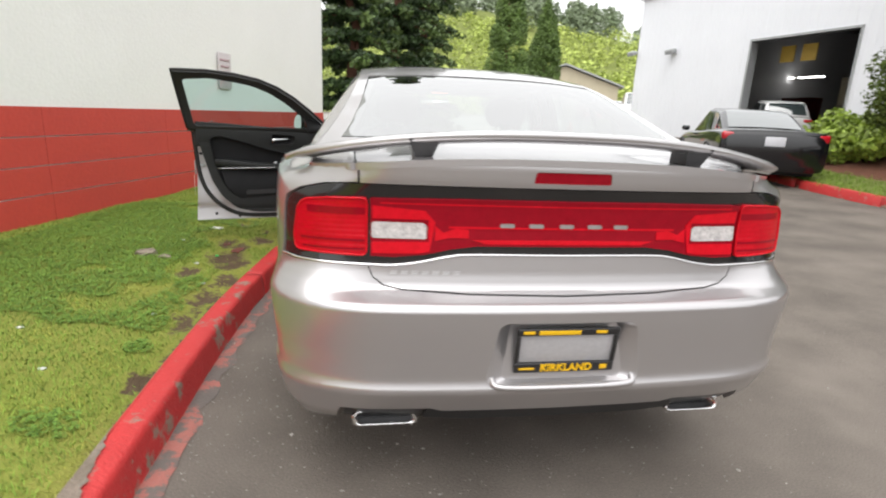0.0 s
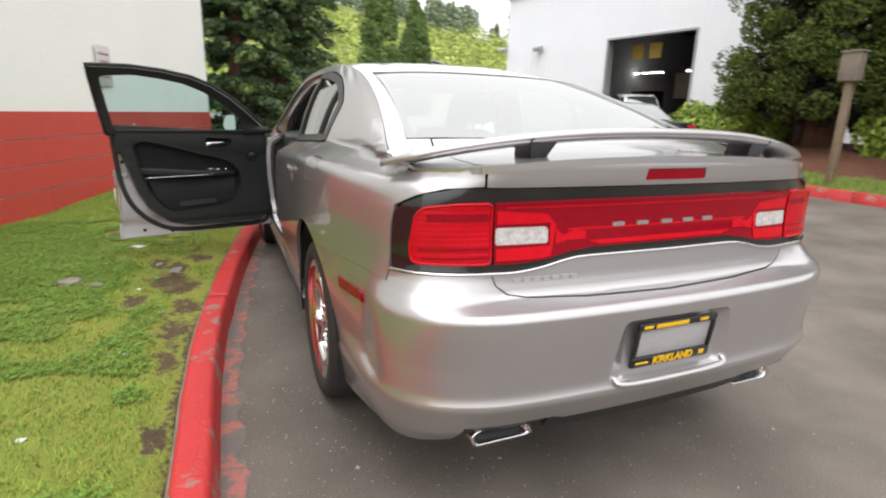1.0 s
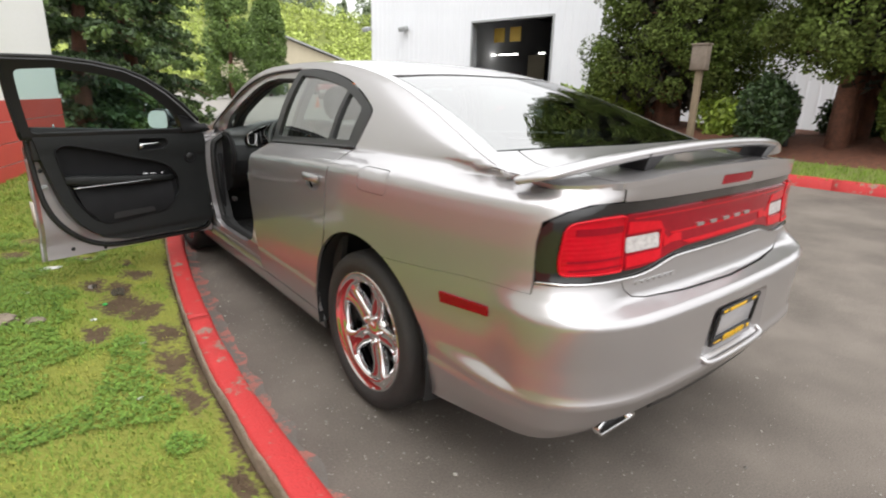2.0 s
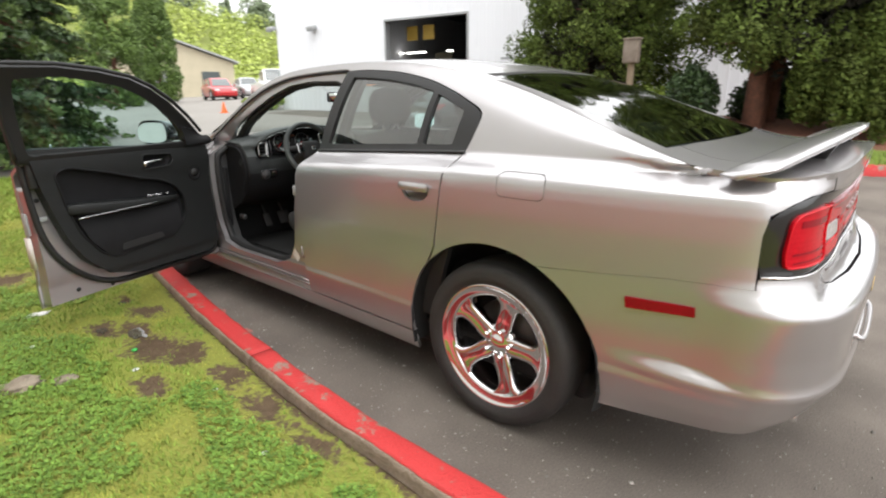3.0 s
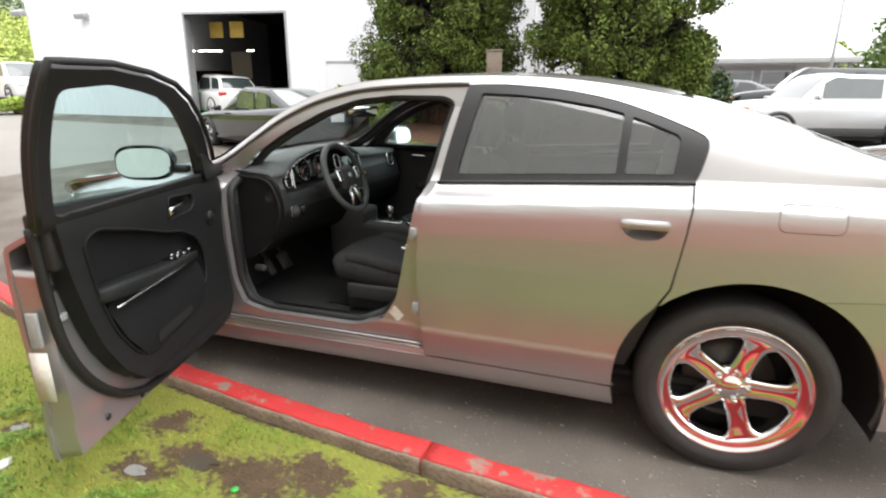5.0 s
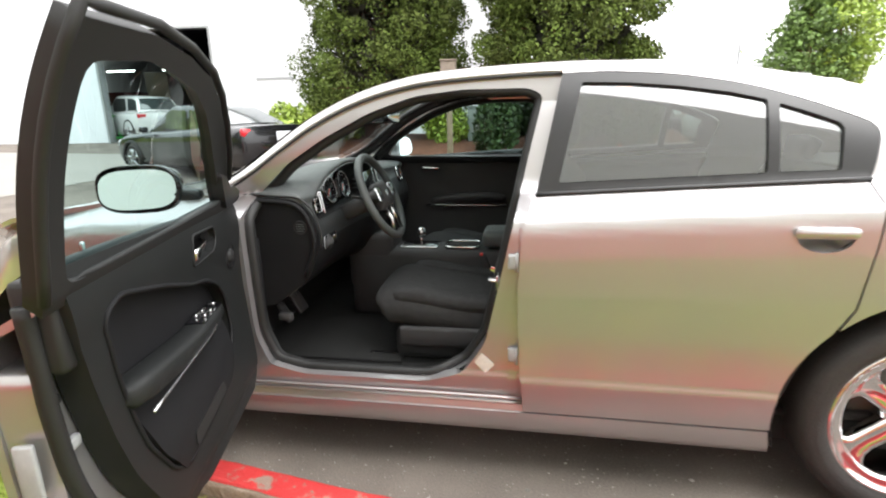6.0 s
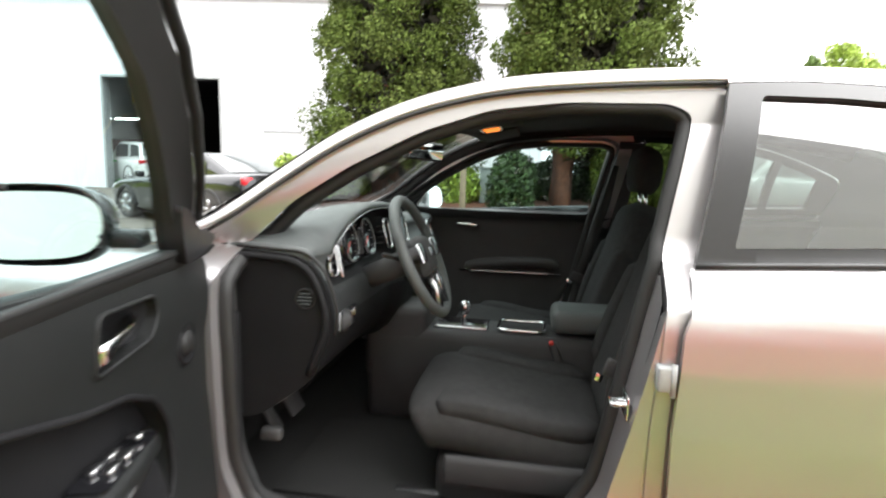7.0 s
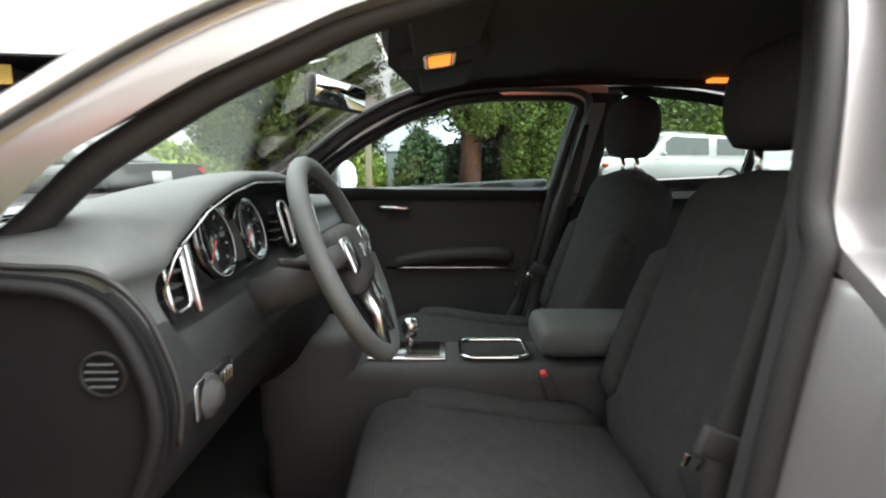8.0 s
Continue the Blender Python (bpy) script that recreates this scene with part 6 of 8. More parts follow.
BAND = sym([(0.0, 0.862), (-0.28, 0.862), (-0.36, 0.855), (-0.44, 0.838), (-0.52, 0.828), (-0.60, 0.828), (-0.846, 0.835), (-0.852, 0.90), (-0.848, 0.985), (-0.83, 1.015), (-0.78, 1.042), (-0.70, 1.058), (-0.6, 1.0605), (-0.3, 1.0605), (0.0, 1.0605)])
part("lamp_surround", fascia(BAND, 0.03, -0.004), M_GLOSS, car)
LAMP_MID = sym([(0.0, 0.886), (-0.27, 0.886), (-0.35, 0.876), (-0.43, 0.858), (-0.52, 0.850), (-0.587, 0.851), (-0.590, 1.020), (-0.3, 1.024), (0.0, 1.024)])
REV = rounded([(-0.585, 0.905), (-0.425, 0.905), (-0.425, 0.945), (-0.435, 0.952), (-0.585, 0.952)], 0.008)
REV_R = [(-x, z) for x, z in REV][::-1]
part("centre_lamp", fascia(LAMP_MID, 0.03, 0.004, 0.01, (REV, REV_R)), M_LENS_DEEP, car, "full-width red tail lamp")
for sgn in (1, -1):
    lo = [(-0.597, 0.850), (-0.806, 0.856), (-0.811, 0.90), (-0.800, 0.990), (-0.780, 1.010), (-0.70, 1.020), (-0.597, 1.022)]
    lo = [(sgn * x, z) for x, z in lo]
    out_line = rounded(lo if sgn > 0 else lo[::-1], 0.016)
    lamp = part("tail_lamp", one_piece(fascia(out_line, 0.025, 0.005, 0.012)), M_LENS_RIB, car, "bright red tail lamp")
    mid = np.mean(out_line, 0)
    part("lens_rim", tubed([rear_fn(0.006)(*(mid + (np.array(p) - mid) * (0.985, 0.972))) for p in dense(out_line, 0.03)], 0.0032, 8, True), M_LENS_RED, lamp)
    for z0, z1, x1 in ((0.972, 0.992, 0.772), (0.893, 0.900, 0.790), (0.868, 0.874, 0.785)):
        dark = [(sgn * x, z) for x, z in ((-0.604, z0), (-x1, z0), (-x1, z1), (-0.604, z1))]
        part("inner_lens", fascia(rounded(dark if sgn > 0 else dark[::-1], 0.002), 0.03, 0.0065, 0.001), M_LENS_DEEP, lamp)
    part("reverse_lamp", fascia(REV if sgn > 0 else REV_R, 0.02, 0.006, 0.01), M_LENS_CLEAR, car, "clear reversing lamp")
    inner = [(-0.415, 0.868), (-0.40, 0.955), (-0.43, 0.988), (-0.583, 1.000), (-0.583, 0.962), (-0.42, 0.962), (-0.418, 0.897), (-0.583, 0.894), (-0.583, 0.86), (-0.45, 0.862)]
    part("inner_lens", fascia([(sgn * x, z) for x, z in (inner if sgn < 0 else inner[::-1])], 0.03, 0.007, 0.003), M_LENS_RED, car)
    flare = [(-0.40, 0.90), (-0.36, 0.91), (-0.30, 0.91), (-0.30, 0.935), (-0.34, 0.938), (-0.375, 0.925), (-0.40, 0.945)]
    part("inner_lens", fascia([(sgn * x, z) for x, z in (flare if sgn > 0 else flare[::-1])][::-1], 0.03, 0.007, 0.002), M_LENS_RED, car)
glow = sym([(0.0, 0.893), (-0.25, 0.893), (-0.29, 0.905), (0.0, 0.907)])
part("lens_bar", fascia(glow, 0.05, 0.006, 0.002), M_LENS_RED, car)
for z0, z1, x1 in ((0.938, 0.944, 0.36), (1.006, 1.010, 0.56)):
    part("lens_bar", fascia(sym([(0.0, z0), (-x1, z0), (-x1, z1), (0.0, z1)]), 0.05, 0.006, 0.001), M_LENS_RED, car)
chrome_line = [(x, z) for x, z in BAND if z < 0.9]
cl = sorted([(x, z - 0.002) for x, z in chrome_line])
part("bright_strip", tubed([rear_fn(0.004)(x, z) for x, z in spline(cl, 60)], 0.004, 6), M_CHROME, car)
# five raised letters' places along the lamp, as plain bars
for k, x in enumerate((-0.185, -0.095, 0.0, 0.09, 0.175)):
    part("badge_bar", fascia(rounded([(x - 0.022, 0.943), (x + 0.022, 0.943), (x + 0.022, 0.955), (x - 0.022, 0.955)], 0.005), 0.02, 0.009, 0.004), M_BADGE, car)
LOWER_LID = sym([(0.0, 0.857), (-0.28, 0.857), (-0.36, 0.850), (-0.44, 0.833), (-0.52, 0.823), (-0.592, 0.822), (-0.578, 0.79), (-0.545, 0.766), (-0.49, 0.757), (-0.3, 0.750), (0.0, 0.747)])
part("deck_lid_face", fascia(LOWER_LID, (0.04, 0.012)), M_PAINT, car)
for k in range(7):
    x = -0.53 + k * 0.031
    part("badge_bar", fascia([(x, 0.799), (x + 0.020, 0.799), (x + 0.024, 0.809), (x + 0.004, 0.809)], 0.02, 0.004, 0.003), M_BADGE, car)


def bumper_fn(u, z):
    p = around(min(u, 2 * U_END - u), z)
    return p if u <= U_END else Vector((-p.x, p.y, p.z))


half = [(U_END, 0.744), (u_of_x(-0.3), 0.747), (u_of_x(-0.49), 0.754), (u_of_x(-0.548), 0.763), (u_of_x(-0.581), 0.788), (u_of_x(-0.596), 0.824), (u_of_x(-0.842) - 0.012, 0.826), (u_of_x(-0.842) - 0.016, 0.7958), (u_of_y(-0.75), 0.7958), (u_of_y(-0.60), 0.7908), (u_of_y(-0.40), 0.7708)]
half += [(u_of_y(y), z) for y, z in arch(AY, AZ, AR, REAR_CUT + 0.6, 188, 16)]
half += [(u_of_y(-0.436), 0.275), (u_of_y(-0.62), 0.282), (u_of_x(-0.78), 0.30), (u_of_x(-0.69), 0.315), (u_of_x(-0.665), 0.385), (u_of_x(-0.40), 0.392), (u_of_x(-0.36), 0.378), (U_END, 0.378)]
BUMPER = half + [(2 * U_END - u, z) for u, z in half[::-1][1:-1]]
PL = rounded([(U_END - 0.245, 0.487), (U_END + 0.245, 0.487), (U_END + 0.21, 0.683), (U_END - 0.21, 0.683)], 0.03)
part("rear_bumper", patch(BUMPER, bumper_fn, (0.045, 0.013), (PL,), 0.014), M_PAINT, car)


def recess():
    """The sunk bay behind the number plate, with sloping sides."""
    bm = bmesh.new()
    outer = [bumper_fn(u, z) for u, z in dense(PL, 0.04)]
    c = np.mean(np.array(PL), 0)
    inner = []
    for u, z in dense(PL, 0.04):
        x = (u - c[0]) * 0.80
        inner.append(Vector((x, -1.068 - (0.60 - z) * 0.12, c[1] + (z - c[1]) * 0.93)))
    a = [bm.verts.new(p) for p in outer]
    b = [bm.verts.new(p) for p in inner]
    n = len(a)
    for i in range(n):
        bm.faces.new((a[i], a[(i + 1) % n], b[(i + 1) % n], b[i]))
    b2 = [bm.verts.new(p) for p in inner]
    bm.faces.new(b2)
    bmesh.ops.recalc_face_normals(bm, faces=bm.faces)
    if sum(f.normal.y * f.calc_area() for f in bm.faces) > 0:
        bmesh.ops.reverse_faces(bm, faces=bm.faces)
    return bm


part("plate_recess", recess(), M_PAINT, car)
part("plate_ledge", tubed(spline([(-0.225, -1.085, 0.50), (-0.2, -1.112, 0.484), (0, -1.118, 0.482), (0.2, -1.112, 0.484), (0.225, -1.085, 0.50)], 20), 0.010, 8), M_PAINT, car)

M_YELLOW = mat("yellow_print", (0.85, 0.50, 0.01), 0.4, scale=30)
M_PLATE = mat("blank_plate", (0.42, 0.41, 0.42), 0.4, scale=6)
plate = thing("plate_frame", pose(0, -1.083, 0.592, 7, 0, 0), "black licence plate frame with yellow lettering, holding a blank plate", "plate frame")


def frame_bar(x0, x1, z0, z1):
    return boxed(((x0 + x1) / 2, -0.008, (z0 + z1) / 2), (x1 - x0, 0.012, z1 - z0), 0.003)


for x0, x1, z0, z1 in ((-0.159, 0.159, 0.052, 0.075), (-0.159, 0.159, -0.075, -0.042), (-0.159, -0.147, -0.042, 0.052), (0.147, 0.159, -0.042, 0.052)):
    part("frame_bar", frame_bar(x0, x1, z0, z1), M_TRIM, plate)
part("blank_plate", boxed((0, -0.002, 0.005), (0.296, 0.003, 0.10), 0.001), M_PLATE, plate)
txt = bpy.data.curves.new("lettering", "FONT")
txt.body, txt.size, txt.align_x, txt.align_y, txt.extrude = "KIRKLAND", 0.034, "CENTER", "CENTER", 0.0012
txt.offset = 0.0012
src = new("lettering_source", txt)
bpy.context.view_layer.update()
me = bpy.data.meshes.new_from_object(src.evaluated_get(bpy.context.evaluated_depsgraph_get()))
bpy.data.objects.remove(src)
me.materials.append(M_YELLOW)
lt = new("lettering", me)
lt.parent = plate
lt.matrix_basis = pose(0.005, -0.0155, -0.058, 90, 0, 0)
for x, z, w, h in ((-0.125, 0.064, 0.035, 0.010), (-0.03, 0.063, 0.13, 0.014), (0.10, 0.064, 0.035, 0.010), (-0.12, -0.060, 0.05, 0.007), (0.125, -0.058, 0.022, 0.016)):
    part("printed_bar", boxed((x, -0.0148, z), (w, 0.0016, h), 0.0005), M_YELLOW, plate)

# diffuser, exhaust tips, markers
dif = sym([(0.0, 0.388), (-0.36, 0.388), (-0.405, 0.394), (-0.415, 0.345), (-0.3, 0.335), (0, 0.335)])


def under_fn(x, z):
    """Upright black skirt that hangs below the bumper's lower edge."""
    p = rear_fn(-0.012)(x, 0.39)
    return Vector((p.x, p.y + 0.35 * (0.39 - z), z))


part("diffuser", patch(dif, under_fn, 0.04, (), 0.02), M_TRIM, car)
bay_ = sym([(0.0, 0.384), (-0.37, 0.384), (-0.41, 0.398), (-0.65, 0.392), (-0.668, 0.32), (-0.60, 0.285), (-0.3, 0.30), (0, 0.30)])
part("exhaust_bay", patch(bay_, rear_fn(-0.014), 0.04, (), 0.02), M_TRIM, car)
for sgn in (-1, 1):
    prof2 = [(-0.107, -0.020), (-0.085, 0.024), (0.085, 0.024), (0.107, 0.004), (0.095, -0.026), (-0.09, -0.026)]
    prof2 = rounded(prof2, 0.012)
    bm = bmesh.new()
    rings = []
    for y, k in ((-0.86, 0.94), (-0.985, 1.0), (-0.993, 0.985), (-0.985, 0.86), (-0.88, 0.84)):
        rings.append([bm.verts.new((sgn * (0.535 - px * k * sgn * -1 * sgn), y, 0.325 + pz * k)) for px, pz in prof2])
    for a, b in zip(rings, rings[1:]):
        for i in range(len(a)):
            bm.faces.new((a[i], a[(i + 1) % len(a)], b[(i + 1) % len(a)], b[i]))
    bmesh.ops.recalc_face_normals(bm, faces=bm.faces)
    ex = part("exhaust_tip", bm, M_CHROME, car, "oblong chrome exhaust tip")
    bm = bmesh.new()
    bm.faces.new([bm.verts.new((sgn * 0.535 + px * 0.8, -0.90, 0.325 + pz * 0.8)) for px, pz in prof2])
    part("exhaust_bore", bm, M_SHADOW, ex)
for mir in (False, True):
    part("side_marker", side(rounded([(-0.508, 0.674), (-0.712, 0.684), (-0.709, 0.716), (-0.503, 0.712)], 0.005), 0.03, (), 0.006, mir, 0.007), M_LENS_DEEP, car, "red side marker lamp")


def spoiler():
    """A wing arched across the deck, thin and rounded, its ends resting on the wings."""
    xs = np.linspace(-0.845, 0.845, 45)
    bm = bmesh.new()
    rings = []
    for x in xs:
        t = abs(x) / 0.845
        z = 1.205 - 0.095 * t**2.4
        yc = -0.935 + 0.175 * t**2.2
        ch = (0.115 + 0.035 * t**2) * (1 if t < 0.94 else max(0.12, math.sqrt(max(0.0, 1 - ((t - 0.94) / 0.06) ** 2))))
        th = 0.029 * (1 if t < 0.94 else 0.55)
        ring = []
        for a in np.linspace(0, 2 * math.pi, 18, endpoint=False):
            ca, sa = math.cos(a), math.sin(a)
            yy = ch * 0.5 * (abs(ca) ** 0.8) * (1 if ca > 0 else -1)
            zz = th * 0.5 * (abs(sa) ** 0.7) * (1 if sa > 0 else -1) * (1.25 if ca < 0 else 0.9)
            ring.append(bm.verts.new((x, yc + yy, z + zz - 0.16 * yy)))
        rings.append(ring)
    for a, b in zip(rings, rings[1:]):
        for i in range(18):
            bm.faces.new((a[i], a[(i + 1) % 18], b[(i + 1) % 18], b[i]))
    bm.faces.new(rings[0][::-1])
    bm.faces.new(rings[-1])
    bmesh.ops.recalc_face_normals(bm, faces=bm.faces)
    return bm


sp = part("spoiler", spoiler(), M_PAINT, car, "arched silver rear wing")
for sgn in (-1, 1):
    bm = bmesh.new()
    lo = [(-0.452, -0.82, 1.120), (-0.412, -0.82, 1.125), (-0.412, -0.915, 1.125), (-0.452, -0.915, 1.120)]
    hi = [(-0.480, -0.87, 1.190), (-0.385, -0.87, 1.198), (-0.385, -0.955, 1.198), (-0.480, -0.95, 1.19)]
    va = [bm.verts.new((sgn * x, y, z)) for x, y, z in lo]
    vb = [bm.verts.new((sgn * x, y, z)) for x, y, z in hi]
    for i in range(4):
        bm.faces.new((va[i], va[(i + 1) % 4], vb[(i + 1) % 4], vb[i]))
    bmesh.ops.recalc_face_normals(bm, faces=bm.faces)
    part("wing_foot", bm, M_TRIM, sp, smooth=False)

# underside and wheel houses
part("underbody_shade_black", boxed((0, 1.66, 0.25), (1.58, 4.02, 0.12), 0.03), M_SHADOW, car)
for yc in (AY, 3.052):
    for sgn in (-1, 1):
        bm = bmesh.new()
        ring = [[bm.verts.new((sgn * x, yc + r * math.cos(radians(a)), AZ + r * math.sin(radians(a)))) for a in np.linspace(-14, 194, 22)] for x, r in ((0.915, AR + 0.002), (0.86, AR + 0.012), (0.60, AR + 0.012), (0.60, 0.02))]
        for a, b in zip(ring, ring[1:]):
            for i in range(21):
                bm.faces.new((a[i], a[i + 1], b[i + 1], b[i]))
        part("wheel_house", bm, M_SHADOW, car)


# ---- wheels ----
def wheel(x, y, sgn):
    """Tyre, chrome five-spoke rim, hub and nuts; local z points outward."""
    w = part("wheel", revolved([(0.26, -0.2), (0.262, -0.115), (0.30, -0.118), (0.338, -0.105), (0.349, -0.085), (0.353, -0.04), (0.353, 0.04), (0.349, 0.078), (0.338, 0.098), (0.318, 0.108), (0.312, 0.1075), (0.306, 0.110), (0.285, 0.108), (0.266, 0.096), (0.262, 0.09)], Matrix.Identity(4), 72), M_RUBBER, car, "black road tyre")
    w.matrix_basis = Matrix.Translation((x, y, 0.352)) @ pose(0, 0, 0, 0, -90 if sgn < 0 else 90, 0)
    part("rim", revolved([(0.262, -0.11), (0.266, 0.085), (0.266, 0.097), (0.258, 0.098), (0.247, 0.085), (0.24, 0.06), (0.225, 0.03), (0.222, -0.10)], Matrix.Identity(4), 72), M_CHROME, w, "chrome rim")
    # one face of five broad dished spokes
    bm = bmesh.new()
    outer = 0.226
    for k in range(5):
        a0 = radians(270 + 72 * k)
        rows = []
        for r, half, z in ((0.045, 0.036, 0.058), (0.075, 0.040, 0.062), (0.11, 0.037, 0.062), (0.15, 0.037, 0.064), (0.18, 0.042, 0.070), (0.200, 0.054, 0.076), (0.214, 0.072, 0.080), (outer, 0.090, 0.081)):
            row = []
            for q, zz in ((-1.0, -0.045), (-0.98, -0.012), (-0.82, 0.0), (-0.45, -0.004), (0, -0.007), (0.45, -0.004), (0.82, 0.0), (0.98, -0.012), (1.0, -0.045)):
                t = half * q
                rr = r if r < 0.2 else math.sqrt(max(0.0, r * r - t * t * 0.9))
                row.append(bm.verts.new((rr * math.cos(a0) - t * math.sin(a0), rr * math.sin(a0) + t * math.cos(a0), z + zz)))
            rows.append(row)
        for a, b in zip(rows, rows[1:]):
            for i in range(8):
                bm.faces.new((a[i], b[i], b[i + 1], a[i + 1]))
    bmesh.ops.recalc_face_normals(bm, faces=bm.faces)
    if sum(f.normal.z for f in bm.faces) < 0:
        bmesh.ops.reverse_faces(bm, faces=bm.faces)
    part("rim_flange", revolved([(0.212, 0.02), (0.212, 0.066), (0.217, 0.079), (0.228, 0.084), (0.240, 0.086), (0.250, 0.092), (0.256, 0.097)], Matrix.Identity(4), 72), M_CHROME, w)
    part("spoke_face", bm, M_CHROME, w, "five broad chrome spokes")
    part("hub_cap", revolved([(0.0, 0.069), (0.028, 0.068), (0.034, 0.062), (0.05, 0.056), (0.078, 0.050), (0.082, 0.02)], Matrix.Identity(4), 30), M_CHROME, w)
    for k in range(5):
        a = radians(270 + 72 * k)
        m = pose(0.058 * math.cos(a), 0.058 * math.sin(a), 0)
        part("wheel_nut", revolved([(0.0, 0.074), (0.007, 0.073), (0.0105, 0.068), (0.0105, 0.05)], m, 6), M_CHROME, w, smooth=False)
    part("brake_disc", revolved([(0.0, -0.02), (0.165, -0.02), (0.165, -0.045), (0.0, -0.045)], Matrix.Identity(4), 40), M_DISC, w)
    # added black disc: the dark behind the spokes is painted, not cast
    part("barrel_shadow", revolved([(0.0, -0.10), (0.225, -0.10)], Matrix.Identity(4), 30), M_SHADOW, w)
    return w


M_DISC = mat("brake_disc", (0.10, 0.095, 0.09), 0.5, 0.8, scale=30)
for y in (0.027, 3.06):
    for sgn in (-1, 1):
        wheel(sgn * 0.805, y, sgn)


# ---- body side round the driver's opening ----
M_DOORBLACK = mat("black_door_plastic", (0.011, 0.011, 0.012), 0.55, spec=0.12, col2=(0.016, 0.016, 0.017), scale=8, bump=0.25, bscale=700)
M_CABIN = mat("black_cabin_plastic", (0.040, 0.040, 0.041), 0.6, spec=0.25, col2=(0.052, 0.052, 0.053), scale=8, bump=0.25, bscale=700)
# grey lifted so that the colour holds the sky's sheen on the dash top
M_DASH = mat("sheen_grey_dash", (0.085, 0.094, 0.094), 0.48, spec=0.5, col2=(0.072, 0.080, 0.080), scale=6, bump=0.3, bscale=600)
# darker copy of the dash grey, for the shaded panel below the top
M_LOWDASH = mat("shaded_lower_dash", (0.027, 0.029, 0.030), 0.55, spec=0.25, col2=(0.022, 0.024, 0.024), scale=6, bump=0.3, bscale=600)
M_CLOTH = mat("black_seat_cloth", (0.036, 0.036, 0.037), 0.95, spec=0.15, col2=(0.054, 0.054, 0.054), scale=40, bump=0.7, bscale=420)
M_CARPET = mat("black_carpet", (0.014, 0.014, 0.014), 0.95, scale=10, bump=0.8, bscale=300)
M_SEAL = mat("rubber_seal", (0.012, 0.012, 0.012), 0.6, scale=20)
M_LINER = mat("dark_headliner", (0.03, 0.03, 0.03), 0.95, scale=9, bump=0.3, bscale=400)
M_SATIN = mat("satin_silver", (0.62, 0.62, 0.63), 0.25, 1.0, scale=20)
M_MIRROR = mat("mirror", (0.88, 0.90, 0.90), 0.01, 1.0, col2=(0.86, 0.88, 0.88), scale=2)
M_GAUGE = mat("gauge_face", (0.01, 0.01, 0.012), 0.15, coat=0.7, scale=20)
M_BUCKLE = mat("red_button", (0.6, 0.03, 0.02), 0.4, scale=20)
M_PAD = mat("black_door_padding", (0.015, 0.016, 0.016), 0.45, spec=0.3, col2=(0.012, 0.013, 0.013), scale=6, bump=0.3, bscale=600)
M_BELT = mat("grey_belt_webbing", (0.022, 0.022, 0.022), 0.7, scale=30, bump=0.3, bscale=900)
M_STICKER = mat("paper_sticker", (0.75, 0.73, 0.68), 0.6, col2=(0.6, 0.58, 0.54), scale=40)

HOLE = rounded([(2.285, 1.045), (2.275, 0.80), (2.275, 0.53), (2.235, 0.42), (2.10, 0.385), (1.62, 0.385), (1.48, 0.43), (1.40, 0.55), (1.355, 0.75), (1.305, 0.98), (1.258, 1.20), (1.212, 1.395), (1.265, 1.420), (1.50, 1.422), (1.68, 1.403), (1.85, 1.347), (2.02, 1.259), (2.16, 1.166)], 0.035, 4)
JAMB = [(2.40, 0.294), (2.40, 0.95), (2.42, 1.063), (2.45, 1.075)] + [(y, rail(y)[1] - 0.0015) for y in np.linspace(2.44, 1.15, 30)] + [(1.150, 1.462), (1.138, 1.43), (1.168, 1.25), (1.205, 1.07), (1.225, 0.95), (1.23, 0.70), (1.225, 0.294)]


def jamb_fn(y, z, d):
    """The door frame lies a step behind the outer skin, less so near the roof."""
    k = 0.030 * smooth01((rail(y)[1] - z - 0.030) / 0.020) * smooth01((z - 0.27) / 0.08) + 0.002
    k += 0.45 * max(0.0, min(0.085, rail(y)[1] - z - 0.045)) * smooth01((z - 1.02) / 0.10)
    p = skin(y, z, -k)
    return Vector((p.x + d, p.y, p.z))


def under_rail(poly):
    """Heights measured down from the roof rail, so that the sheet runs along it."""
    return [(y, z - rail(y)[1]) for y, z in dense(poly, 0.025)]


def flange(y, z):
    """Depth of the painted return round the opening, deep at the centre pillar."""
    x_in = float(np.interp(z, [0.38, 0.65, 0.85, 1.157, 1.40], [-0.78, -0.765, -0.745, -0.715, -0.665]))
    w = smooth01((1.60 - y) / 0.12)
    return 0.045 * (1 - w) + w * max(0.02, x_in - jamb_fn(y, z, 0).x)


